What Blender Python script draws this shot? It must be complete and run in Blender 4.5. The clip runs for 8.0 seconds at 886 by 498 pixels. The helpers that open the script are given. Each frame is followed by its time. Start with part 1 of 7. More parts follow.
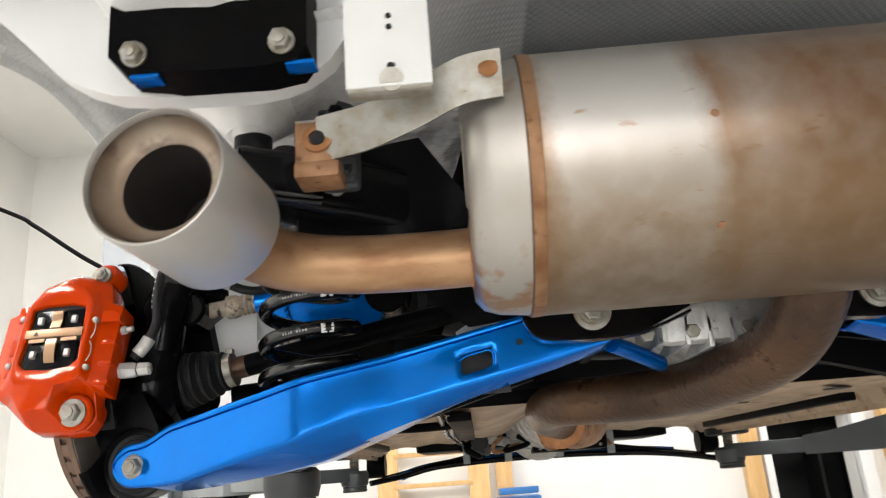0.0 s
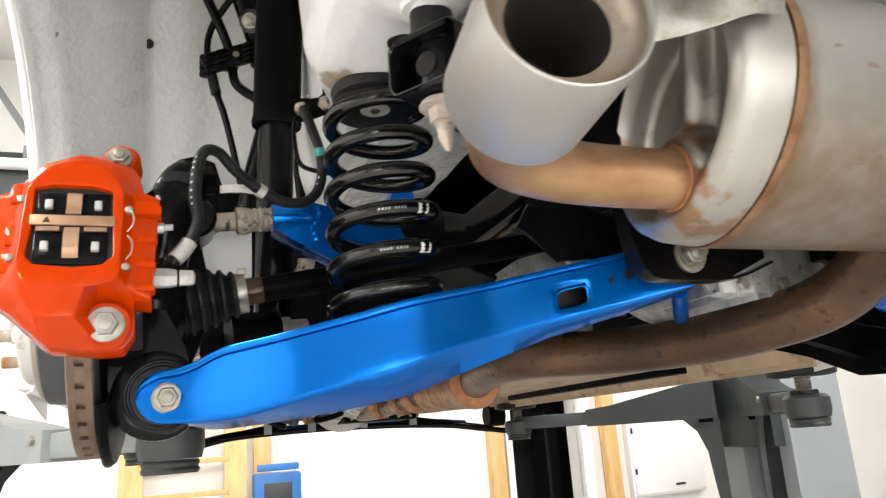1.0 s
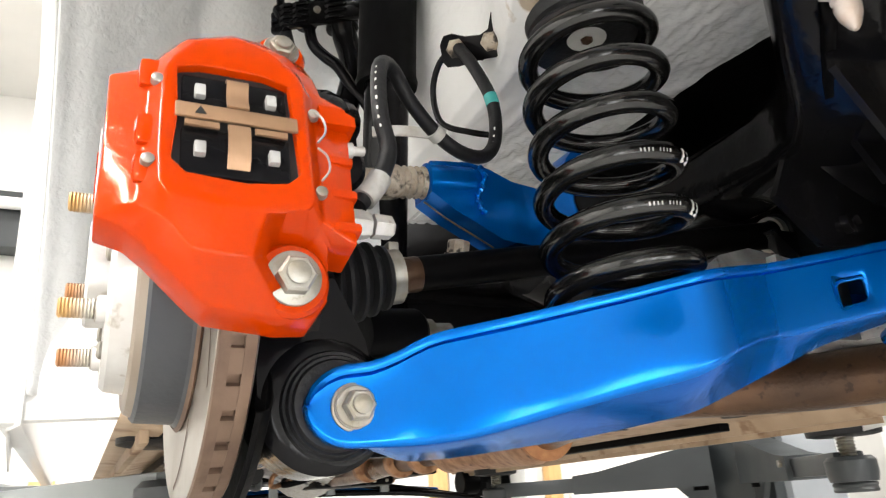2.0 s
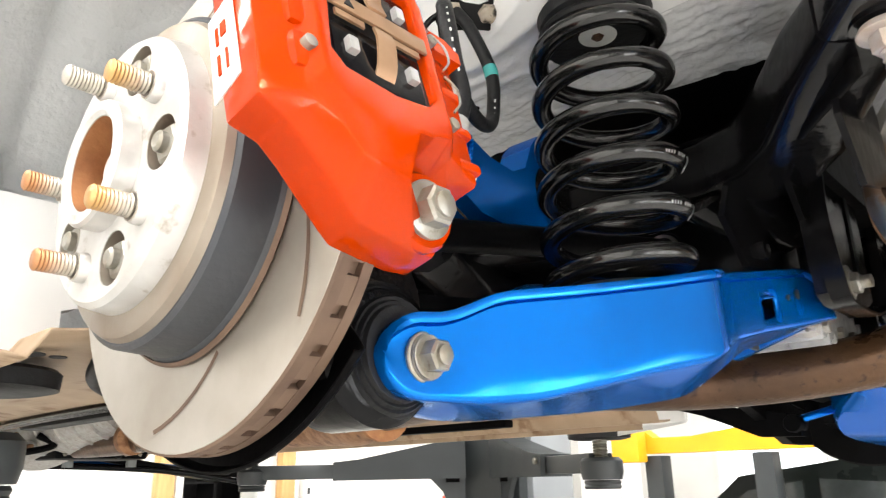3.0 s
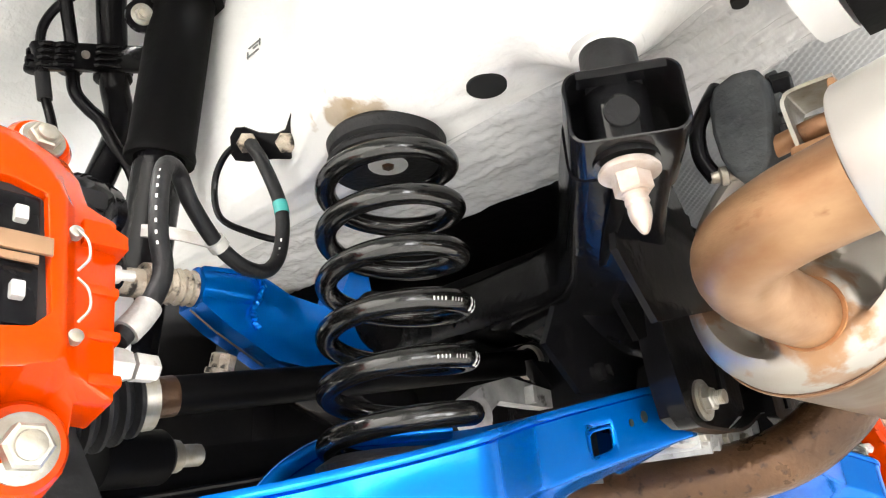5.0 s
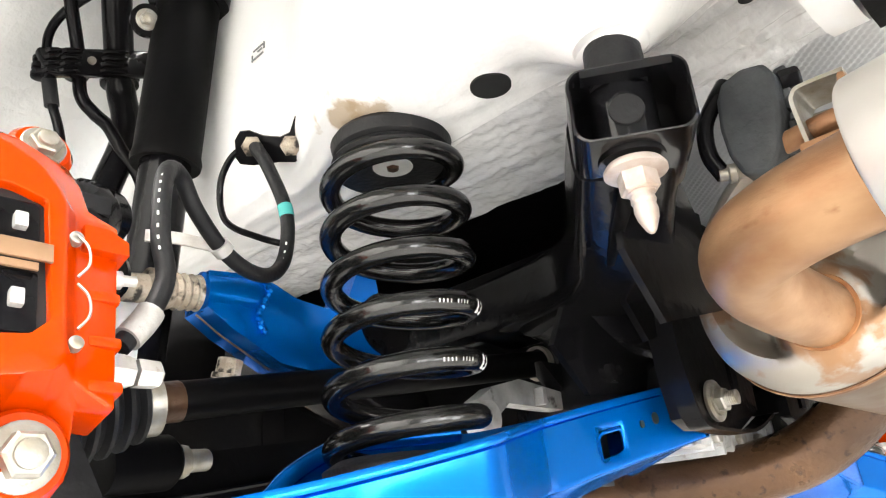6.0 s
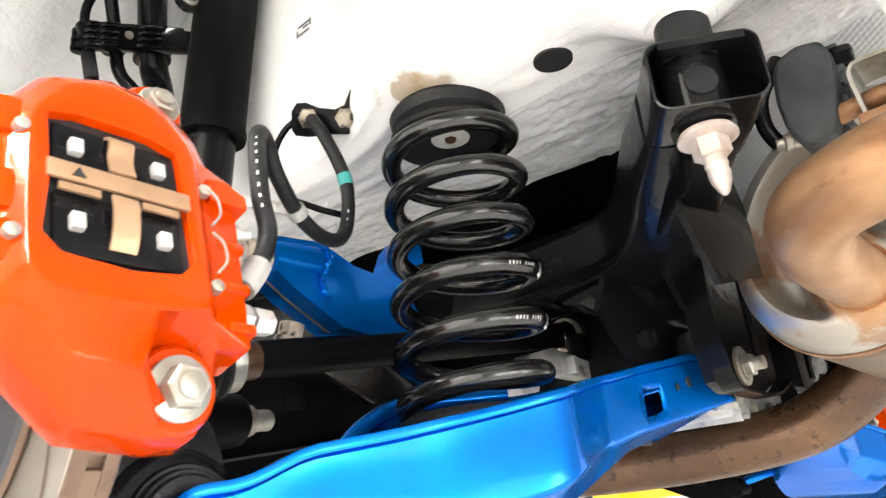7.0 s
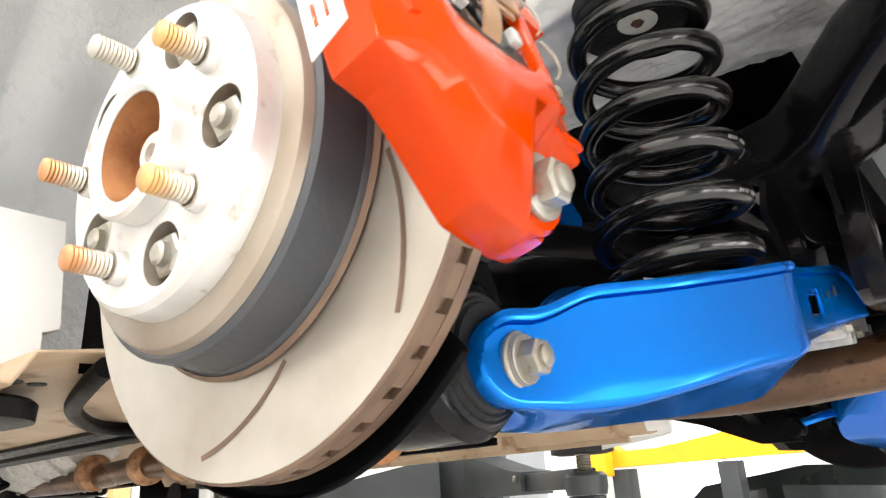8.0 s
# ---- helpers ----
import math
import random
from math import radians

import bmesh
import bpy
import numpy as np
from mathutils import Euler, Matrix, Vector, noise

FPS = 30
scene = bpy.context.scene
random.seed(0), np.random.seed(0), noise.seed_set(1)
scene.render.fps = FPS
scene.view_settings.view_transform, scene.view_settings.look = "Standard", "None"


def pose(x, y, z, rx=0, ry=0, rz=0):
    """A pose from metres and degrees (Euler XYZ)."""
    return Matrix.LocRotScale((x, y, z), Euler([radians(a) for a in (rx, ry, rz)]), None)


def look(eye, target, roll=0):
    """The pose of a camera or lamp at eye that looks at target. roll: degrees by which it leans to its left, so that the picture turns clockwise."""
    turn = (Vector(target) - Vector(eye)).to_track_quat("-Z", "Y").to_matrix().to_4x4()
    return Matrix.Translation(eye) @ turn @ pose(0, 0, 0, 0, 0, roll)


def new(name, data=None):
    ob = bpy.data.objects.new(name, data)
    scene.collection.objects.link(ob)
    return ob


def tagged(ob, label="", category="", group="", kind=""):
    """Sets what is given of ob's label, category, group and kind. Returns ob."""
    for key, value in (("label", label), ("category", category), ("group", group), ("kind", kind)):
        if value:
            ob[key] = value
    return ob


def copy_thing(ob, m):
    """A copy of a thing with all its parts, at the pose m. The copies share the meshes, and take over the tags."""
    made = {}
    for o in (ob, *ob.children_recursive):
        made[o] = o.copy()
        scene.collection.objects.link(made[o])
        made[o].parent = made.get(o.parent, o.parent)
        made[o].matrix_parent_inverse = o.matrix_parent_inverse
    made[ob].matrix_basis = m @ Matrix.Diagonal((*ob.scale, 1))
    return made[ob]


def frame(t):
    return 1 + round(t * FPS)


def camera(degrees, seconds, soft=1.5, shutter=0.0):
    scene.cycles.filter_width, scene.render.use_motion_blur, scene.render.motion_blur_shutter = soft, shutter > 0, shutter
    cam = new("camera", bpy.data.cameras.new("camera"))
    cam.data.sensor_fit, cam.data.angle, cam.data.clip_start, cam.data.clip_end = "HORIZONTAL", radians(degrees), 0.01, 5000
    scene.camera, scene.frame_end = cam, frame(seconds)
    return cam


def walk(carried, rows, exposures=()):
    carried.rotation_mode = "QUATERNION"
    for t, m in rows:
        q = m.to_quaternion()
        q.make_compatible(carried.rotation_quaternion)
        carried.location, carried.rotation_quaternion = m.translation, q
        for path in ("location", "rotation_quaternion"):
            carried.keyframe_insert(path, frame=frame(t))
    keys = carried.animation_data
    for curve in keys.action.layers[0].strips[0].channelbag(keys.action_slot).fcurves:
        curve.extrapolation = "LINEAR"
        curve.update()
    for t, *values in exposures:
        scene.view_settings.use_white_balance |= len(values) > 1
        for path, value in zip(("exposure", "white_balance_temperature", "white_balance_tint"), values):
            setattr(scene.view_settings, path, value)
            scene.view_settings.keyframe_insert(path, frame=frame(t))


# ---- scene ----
cam = camera(62.8, 8.0, soft=1.15, shutter=0.2)
PATH = [
    (0, (-0.246, -0.956, 1.484), (-0.297, 0.955, 2.07), -4.4),
    (0.2, (-0.329, -0.936, 1.473), (-0.243, 0.967, 2.082), -2.4),
    (0.5, (-0.464, -0.897, 1.482), (0.031, 0.968, 2.008), -5.9),
    (1, (-0.621, -0.831, 1.467), (0.043, 0.992, 1.957), -4.2),
    (1.5, (-0.718, -0.674, 1.458), (-0.039, 1.111, 2.051), -4.5),
    (1.7, (-0.738, -0.604, 1.46), (-0.029, 1.153, 2.101), -4.4),
    (2.8, (-0.905, -0.407, 1.461), (0.443, 0.946, 2.054), -1.8),
    (3, (-0.921, -0.391, 1.453), (0.486, 0.898, 2.053), -1.2),
    (3.5, (-0.928, -0.411, 1.477), (0.634, 0.682, 2.083), -2.3),
    (4, (-0.873, -0.459, 1.509), (0.658, 0.651, 2.162), -4.1),
    (4.5, (-0.805, -0.503, 1.526), (0.621, 0.698, 2.248), -4.1),
    (6, (-0.784, -0.504, 1.53), (0.573, 0.763, 2.275), -4.8),
    (6.5, (-0.804, -0.489, 1.533), (0.573, 0.767, 2.258), -5.1),
    (7, (-0.846, -0.463, 1.508), (0.572, 0.752, 2.226), -5.4),
    (7.5, (-0.934, -0.411, 1.465), (0.495, 0.825, 2.122), -6.3),
    (8, (-0.931, -0.306, 1.455), (0.552, 0.869, 2.103), -3.8),
]
walk(cam, [(t, look(eye, target, roll)) for t, eye, target, roll in PATH],
     [(0, -1.45), (0.5, -1.22), (1, -1.08), (1.7, -0.95), (3, -0.72), (3.5, -0.72), (4, -0.27), (4.6, 0.0), (6.8, 0.0), (7.5, -0.37), (8, -0.6)])

# ---------- daylight off, workshop lamps on ----------
world = bpy.data.worlds.new("workshop")
scene.world = world
world.use_nodes = True
world.node_tree.nodes["Background"].inputs[0].default_value = (0.9, 0.95, 1.0, 1)
world.node_tree.nodes["Background"].inputs[1].default_value = 0.05


# ---------- materials ----------
def material(name, col, rough=0.5, metal=0.0, col2=None, scale=30.0, amount=0.5, detail=5.0, bump=0.0, bump_scale=200.0, coat=0.0,
             rough_var=0.1, spots=None, spot_scale=12.0, spot_at=0.62, stretch=(1, 1, 1), spec=0.5, tint=(1, 1, 1)):
    """Base colour mixed with a second one by noise, spots of a third one, varied roughness and fine relief."""
    m = bpy.data.materials.new(name)
    m.use_nodes = True
    n, l = m.node_tree.nodes, m.node_tree.links
    b = n["Principled BSDF"]
    b.inputs["Metallic"].default_value = metal
    b.inputs["Coat Weight"].default_value = coat
    b.inputs["Coat Roughness"].default_value = 0.05
    b.inputs["Specular IOR Level"].default_value = spec
    b.inputs["Specular Tint"].default_value = (*tint, 1)
    tc = n.new("ShaderNodeTexCoord")
    mp = n.new("ShaderNodeMapping")
    mp.inputs["Scale"].default_value = stretch
    l.new(tc.outputs["Object"], mp.inputs["Vector"])
    nz = n.new("ShaderNodeTexNoise")
    nz.inputs["Scale"].default_value, nz.inputs["Detail"].default_value = scale, detail
    l.new(mp.outputs[0], nz.inputs["Vector"])
    mix = n.new("ShaderNodeMix")
    mix.data_type = "RGBA"
    mix.inputs["A"].default_value = (*col, 1)
    mix.inputs["B"].default_value = (*(col2 or [c * 0.7 for c in col]), 1)
    rm = n.new("ShaderNodeMapRange")
    rm.inputs["From Min"].default_value, rm.inputs["From Max"].default_value = 0.35, 0.7
    rm.inputs["To Max"].default_value = amount
    l.new(nz.outputs["Fac"], rm.inputs["Value"])
    l.new(rm.outputs[0], mix.inputs["Factor"])
    out = mix.outputs["Result"]
    if spots:
        n2 = n.new("ShaderNodeTexNoise")
        n2.inputs["Scale"].default_value, n2.inputs["Detail"].default_value = spot_scale, 8
        l.new(mp.outputs[0], n2.inputs["Vector"])
        r2 = n.new("ShaderNodeMapRange")
        r2.inputs["From Min"].default_value, r2.inputs["From Max"].default_value = spot_at, spot_at + 0.1
        l.new(n2.outputs["Fac"], r2.inputs["Value"])
        mx2 = n.new("ShaderNodeMix")
        mx2.data_type = "RGBA"
        mx2.inputs["B"].default_value = (*spots, 1)
        l.new(out, mx2.inputs["A"])
        l.new(r2.outputs[0], mx2.inputs["Factor"])
        out = mx2.outputs["Result"]
    l.new(out, b.inputs["Base Color"])
    rr = n.new("ShaderNodeMapRange")
    rr.inputs["To Min"].default_value = max(0.02, rough - rough_var)
    rr.inputs["To Max"].default_value = min(1, rough + rough_var)
    l.new(nz.outputs["Fac"], rr.inputs["Value"])
    l.new(rr.outputs[0], b.inputs["Roughness"])
    if bump:
        nb = n.new("ShaderNodeTexNoise")
        nb.inputs["Scale"].default_value, nb.inputs["Detail"].default_value = bump_scale, 4
        l.new(mp.outputs[0], nb.inputs["Vector"])
        bp = n.new("ShaderNodeBump")
        bp.inputs["Strength"].default_value, bp.inputs["Distance"].default_value = bump, 0.002
        l.new(nb.outputs["Fac"], bp.inputs["Height"])
        l.new(bp.outputs[0], b.inputs["Normal"])
    return m


def glowing(name, col, strength):
    m = bpy.data.materials.new(name)
    m.use_nodes = True
    b = m.node_tree.nodes["Principled BSDF"]
    b.inputs["Base Color"].default_value = (0.8, 0.8, 0.8, 1)
    b.inputs["Emission Color"].default_value = (*col, 1)
    b.inputs["Emission Strength"].default_value = strength
    return m


def stained(m, places, col):
    """Brown water stains of irregular outline round given places of the rail (object coordinates)."""
    n, l = m.node_tree.nodes, m.node_tree.links
    b = n["Principled BSDF"]
    tc = n.new("ShaderNodeTexCoord")
    nz = n.new("ShaderNodeTexNoise")
    nz.inputs["Scale"].default_value, nz.inputs["Detail"].default_value = 40, 6
    l.new(tc.outputs["Object"], nz.inputs["Vector"])
    for p, r in places:
        d = n.new("ShaderNodeVectorMath")
        d.operation = "DISTANCE"
        d.inputs[1].default_value = p
        l.new(tc.outputs["Object"], d.inputs[0])
        s = n.new("ShaderNodeMath")
        s.operation = "MULTIPLY_ADD"
        s.inputs[1].default_value, s.inputs[2].default_value = r * 3.2, -r * 1.6
        l.new(nz.outputs["Fac"], s.inputs[0])
        a = n.new("ShaderNodeMath")
        l.new(d.outputs["Value"], a.inputs[0])
        l.new(s.outputs[0], a.inputs[1])
        mr = n.new("ShaderNodeMapRange")
        mr.inputs["From Min"].default_value, mr.inputs["From Max"].default_value = r * 1.0, r * 0.65
        mr.inputs["To Max"].default_value = 0.8
        l.new(a.outputs[0], mr.inputs["Value"])
        mx = n.new("ShaderNodeMix")
        mx.data_type = "RGBA"
        mx.inputs["B"].default_value = (*col, 1)
        l.new(b.inputs["Base Color"].links[0].from_socket, mx.inputs["A"])
        l.new(mr.outputs[0], mx.inputs["Factor"])
        l.new(mx.outputs["Result"], b.inputs["Base Color"])
    return m


BLUE = material("blue_enamel", (0.0, 0.142, 0.58), 0.18, 0.64, (0.0, 0.106, 0.46), 6, 0.6, bump=0.03, bump_scale=120, rough_var=0.04, spec=0.18, coat=0.2, tint=(0.1, 0.45, 0.85))
BLACK = material("black_enamel", (0.004, 0.004, 0.005), 0.13, 0.0, (0.007, 0.0065, 0.006), 25, 0.6, bump=0.25, bump_scale=70, spec=0.12, spots=(0.045, 0.04, 0.034), spot_scale=260, spot_at=0.70)
BLACK_DULL = material("dull_black_coating", (0.003, 0.003, 0.0035), 0.42, 0.0, (0.005, 0.0045, 0.004), 18, 0.6, bump=0.3, bump_scale=70, spots=(0.03, 0.026, 0.021), spot_scale=200, spot_at=0.72, spec=0.03)
SPRING = material("spring_coating", (0.006, 0.006, 0.006), 0.15, 0.0, (0.010, 0.0095, 0.009), 40, 0.5, bump=0.14, bump_scale=160, spec=0.5, rough_var=0.05, spots=(0.022, 0.020, 0.017), spot_scale=300, spot_at=0.72)
GLOSS_BLACK = material("wet_black_enamel", (0.005, 0.005, 0.006), 0.12, 0.0, (0.008, 0.008, 0.008), 30, 0.5, bump=0.06, bump_scale=120, spec=0.45, spots=(0.03, 0.027, 0.023), spot_scale=220, spot_at=0.72)
RUBBER = material("black_rubber", (0.008, 0.008, 0.009), 0.5, 0.0, (0.014, 0.014, 0.015), 30, 0.6, bump=0.3, bump_scale=250, spec=0.25, spots=(0.03, 0.028, 0.025), spot_scale=180, spot_at=0.7)
RUBBER_GREY = material("aged_rubber", (0.018, 0.021, 0.024), 0.6, 0.0, (0.055, 0.060, 0.063), 40, 0.9, detail=8, bump=0.9, bump_scale=110)
RED = material("orange_red_enamel", (0.46, 0.034, 0.0), 0.12, 0.0, (0.38, 0.026, 0.0), 8, 0.6, spec=0.14, bump=0.4, bump_scale=60, rough_var=0.05, coat=0.27, tint=(1.0, 0.45, 0.2))
WHITE = material("white_body_paint", (0.74, 0.74, 0.73), 0.38, 0.0, (0.66, 0.66, 0.65), 9, 0.5, bump=0.1, bump_scale=60, coat=0.15, spots=(0.5, 0.43, 0.33), spot_scale=7, spot_at=0.70)
RAIL_WHITE = stained(material("stained_white_rail_paint", (0.82, 0.82, 0.815), 0.36, 0.0, (0.75, 0.75, 0.74), 9, 0.5, bump=1.0, bump_scale=62, coat=0.2, spots=(0.52, 0.50, 0.46), spot_scale=120, spot_at=0.72), [((-0.508, -0.524, 0.236), 0.024), ((-0.500, -0.545, 0.236), 0.018), ((-0.552, -0.541, 0.240), 0.015), ((-0.542, -0.512, 0.262), 0.010), ((-0.535, -0.42, 0.25), 0.010)], (0.38, 0.28, 0.165))
SEALER = material("brushed_seam_sealer", (0.76, 0.765, 0.77), 0.22, 0.0, (0.68, 0.68, 0.685), 20, 0.6, coat=0.5, bump=1.0, bump_scale=70, stretch=(1, 2, 1), spots=(0.56, 0.56, 0.56), spot_scale=30, spot_at=0.63)
GREY_LINER = material("grey_primer", (0.64, 0.65, 0.65), 0.28, 0.0, (0.54, 0.55, 0.55), 7, 0.7, bump=1.0, bump_scale=110, coat=0.3, spots=(0.36, 0.35, 0.33), spot_scale=150, spot_at=0.71)
BEIGE = material("dusty_underfloor_paint", (0.42, 0.31, 0.21), 0.55, 0.0, (0.29, 0.20, 0.125), 7, 0.9, detail=8, bump=0.3, bump_scale=90, spots=(0.20, 0.115, 0.06), spot_scale=13, spot_at=0.57)
COPPER_PIPE = material("heat_tinted_pipe", (0.38, 0.225, 0.120), 0.40, 0.60, (0.24, 0.115, 0.052), 22, 1.0, bump=0.12, bump_scale=110, spots=(0.24, 0.12, 0.06), spot_scale=38, spot_at=0.64, stretch=(1, 1, 2.5))
RUSTY_PIPE = material("rusty_exhaust_pipe", (0.106, 0.054, 0.026), 0.33, 0.5, (0.044, 0.023, 0.0125), 9, 1.0, detail=9, bump=0.6, bump_scale=120, spots=(0.024, 0.011, 0.007), spot_scale=85, spot_at=0.60, rough_var=0.2)
RUST = material("rust", (0.36, 0.16, 0.06), 0.7, 0.1, (0.22, 0.085, 0.03), 60, 0.9, bump=0.4, bump_scale=260)
RUSTY_STEEL = material("rust_tinted_steel", (0.34, 0.185, 0.095), 0.5, 0.45, (0.17, 0.075, 0.032), 45, 1.0, bump=0.4, bump_scale=150, spots=(0.09, 0.04, 0.018), spot_scale=90, spot_at=0.62)
ZINC = material("zinc_plated_steel", (0.34, 0.33, 0.30), 0.40, 0.6, (0.22, 0.19, 0.14), 70, 0.9, bump=0.2, bump_scale=260, spots=(0.15, 0.12, 0.08), spot_scale=140, spot_at=0.66)
CRUST = material("greased_crusty_thread", (0.50, 0.44, 0.36), 0.6, 0.2, (0.28, 0.21, 0.14), 70, 0.9, bump=1.0, bump_scale=260, spots=(0.03, 0.024, 0.018), spot_scale=90, spot_at=0.54)
FITTING = material("corroded_brake_fitting", (0.50, 0.50, 0.49), 0.5, 0.35, (0.34, 0.31, 0.27), 80, 0.8, bump=0.5, bump_scale=220, spots=(0.20, 0.13, 0.07), spot_scale=95, spot_at=0.64)
PALE_BOLT = material("pale_corroded_bolt", (0.58, 0.54, 0.52), 0.5, 0.4, (0.42, 0.31, 0.23), 60, 0.8, bump=0.25, bump_scale=200)
ALU = material("cast_aluminium", (0.48, 0.48, 0.47), 0.42, 0.5, (0.26, 0.255, 0.245), 40, 0.9, bump=0.5, bump_scale=110, spots=(0.09, 0.085, 0.08), spot_scale=60, spot_at=0.62)
SPACER_ALU = material("machined_aluminium", (0.66, 0.655, 0.64), 0.36, 0.5, (0.50, 0.48, 0.455), 26, 0.9, detail=8, bump=0.2, bump_scale=160, spots=(0.34, 0.30, 0.25), spot_scale=70, spot_at=0.63)
ROTOR_FACE = material("swept_disc_iron", (0.45, 0.42, 0.375), 0.36, 0.75, (0.32, 0.28, 0.235), 16, 0.8, bump=0.05, bump_scale=80, stretch=(1, 1, 1))
ROTOR_EDGE = material("browned_disc_edge", (0.17, 0.11, 0.075), 0.6, 0.4, (0.09, 0.055, 0.04), 25, 0.9, bump=0.15)
HAT = material("dark_disc_hat", (0.040, 0.045, 0.054), 0.45, 0.2, (0.065, 0.066, 0.070), 16, 0.8, bump=0.15, spots=(0.10, 0.075, 0.05), spot_scale=40, spot_at=0.68)
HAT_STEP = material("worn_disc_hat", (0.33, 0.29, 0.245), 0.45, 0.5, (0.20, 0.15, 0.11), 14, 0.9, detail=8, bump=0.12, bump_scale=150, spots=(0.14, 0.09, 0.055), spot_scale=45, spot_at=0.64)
PAD_STEEL = material("bare_pad_steel", (0.45, 0.45, 0.44), 0.45, 0.3, (0.30, 0.29, 0.28), 90, 0.8, bump=0.3, bump_scale=300)
PAD_CLIP = material("bronze_pad_spring", (0.42, 0.26, 0.155), 0.38, 0.6, (0.28, 0.165, 0.095), 40, 0.7, bump=0.08)
# near-black for holes, bores and the store: inner shade put into the colour
DARK = material("shadowed_black", (0.006, 0.006, 0.006), 0.6, 0.0)
LINE_WHITE = material("white_marking", (0.75, 0.75, 0.72), 0.5, 0.0, (0.6, 0.6, 0.58), 80, 0.6)
TEAL = material("teal_tape", (0.05, 0.36, 0.34), 0.5, 0.0)
SHIELD = material("dimpled_heat_shield", (0.56, 0.57, 0.58), 0.38, 0.35, (0.46, 0.47, 0.48), 14, 0.6, bump=0.1)
LIFT_GREY = material("grey_lift_enamel", (0.028, 0.033, 0.035), 0.45, 0.0, (0.020, 0.024, 0.026), 6, 0.7, bump=0.05)
LIFT_LIGHT = material("light_grey_lift_enamel", (0.21, 0.225, 0.225), 0.45, 0.0, (0.16, 0.17, 0.172), 6, 0.7, bump=0.05)
LIFT_SILVER = material("silver_lift_column", (0.22, 0.235, 0.25), 0.45, 0.1, (0.27, 0.285, 0.30), 4, 0.7)
YELLOW = material("yellow_lift_enamel", (0.78, 0.40, 0.01), 0.4, 0.0, (0.65, 0.31, 0.01), 5, 0.6)
WOOD = material("pine_wood", (0.66, 0.42, 0.18), 0.55, 0.0, (0.52, 0.30, 0.11), 9, 0.8, stretch=(3, 3, 0.4), bump=0.1)
WALL = material("white_plaster", (0.80, 0.79, 0.76), 0.7, 0.0, (0.74, 0.73, 0.70), 2.5, 0.7, bump=0.1)
DIM_WALL = material("grey_painted_wall", (0.22, 0.22, 0.22), 0.7, 0.0, (0.17, 0.17, 0.17), 2.5, 0.7, bump=0.1)
CONCRETE = material("grey_concrete", (0.34, 0.335, 0.32), 0.5, 0.0, (0.25, 0.245, 0.23), 1.5, 0.8, bump=0.15, bump_scale=30)
PANEL = material("white_sheet_panel", (0.80, 0.80, 0.79), 0.4, 0.0, (0.75, 0.75, 0.74), 3, 0.5)
TOOL_BLUE = material("blue_plastic", (0.02, 0.16, 0.45), 0.45, 0.0, (0.02, 0.12, 0.34), 15, 0.6)
TOOL_RED = material("red_painted_steel", (0.55, 0.05, 0.02), 0.4, 0.0, (0.45, 0.04, 0.02), 15, 0.6)
CAR_DARK = material("dark_green_car_paint", (0.006, 0.008, 0.0075), 0.3, 0.1, (0.004, 0.006, 0.006), 4, 0.5, coat=0.05, spec=0.12)


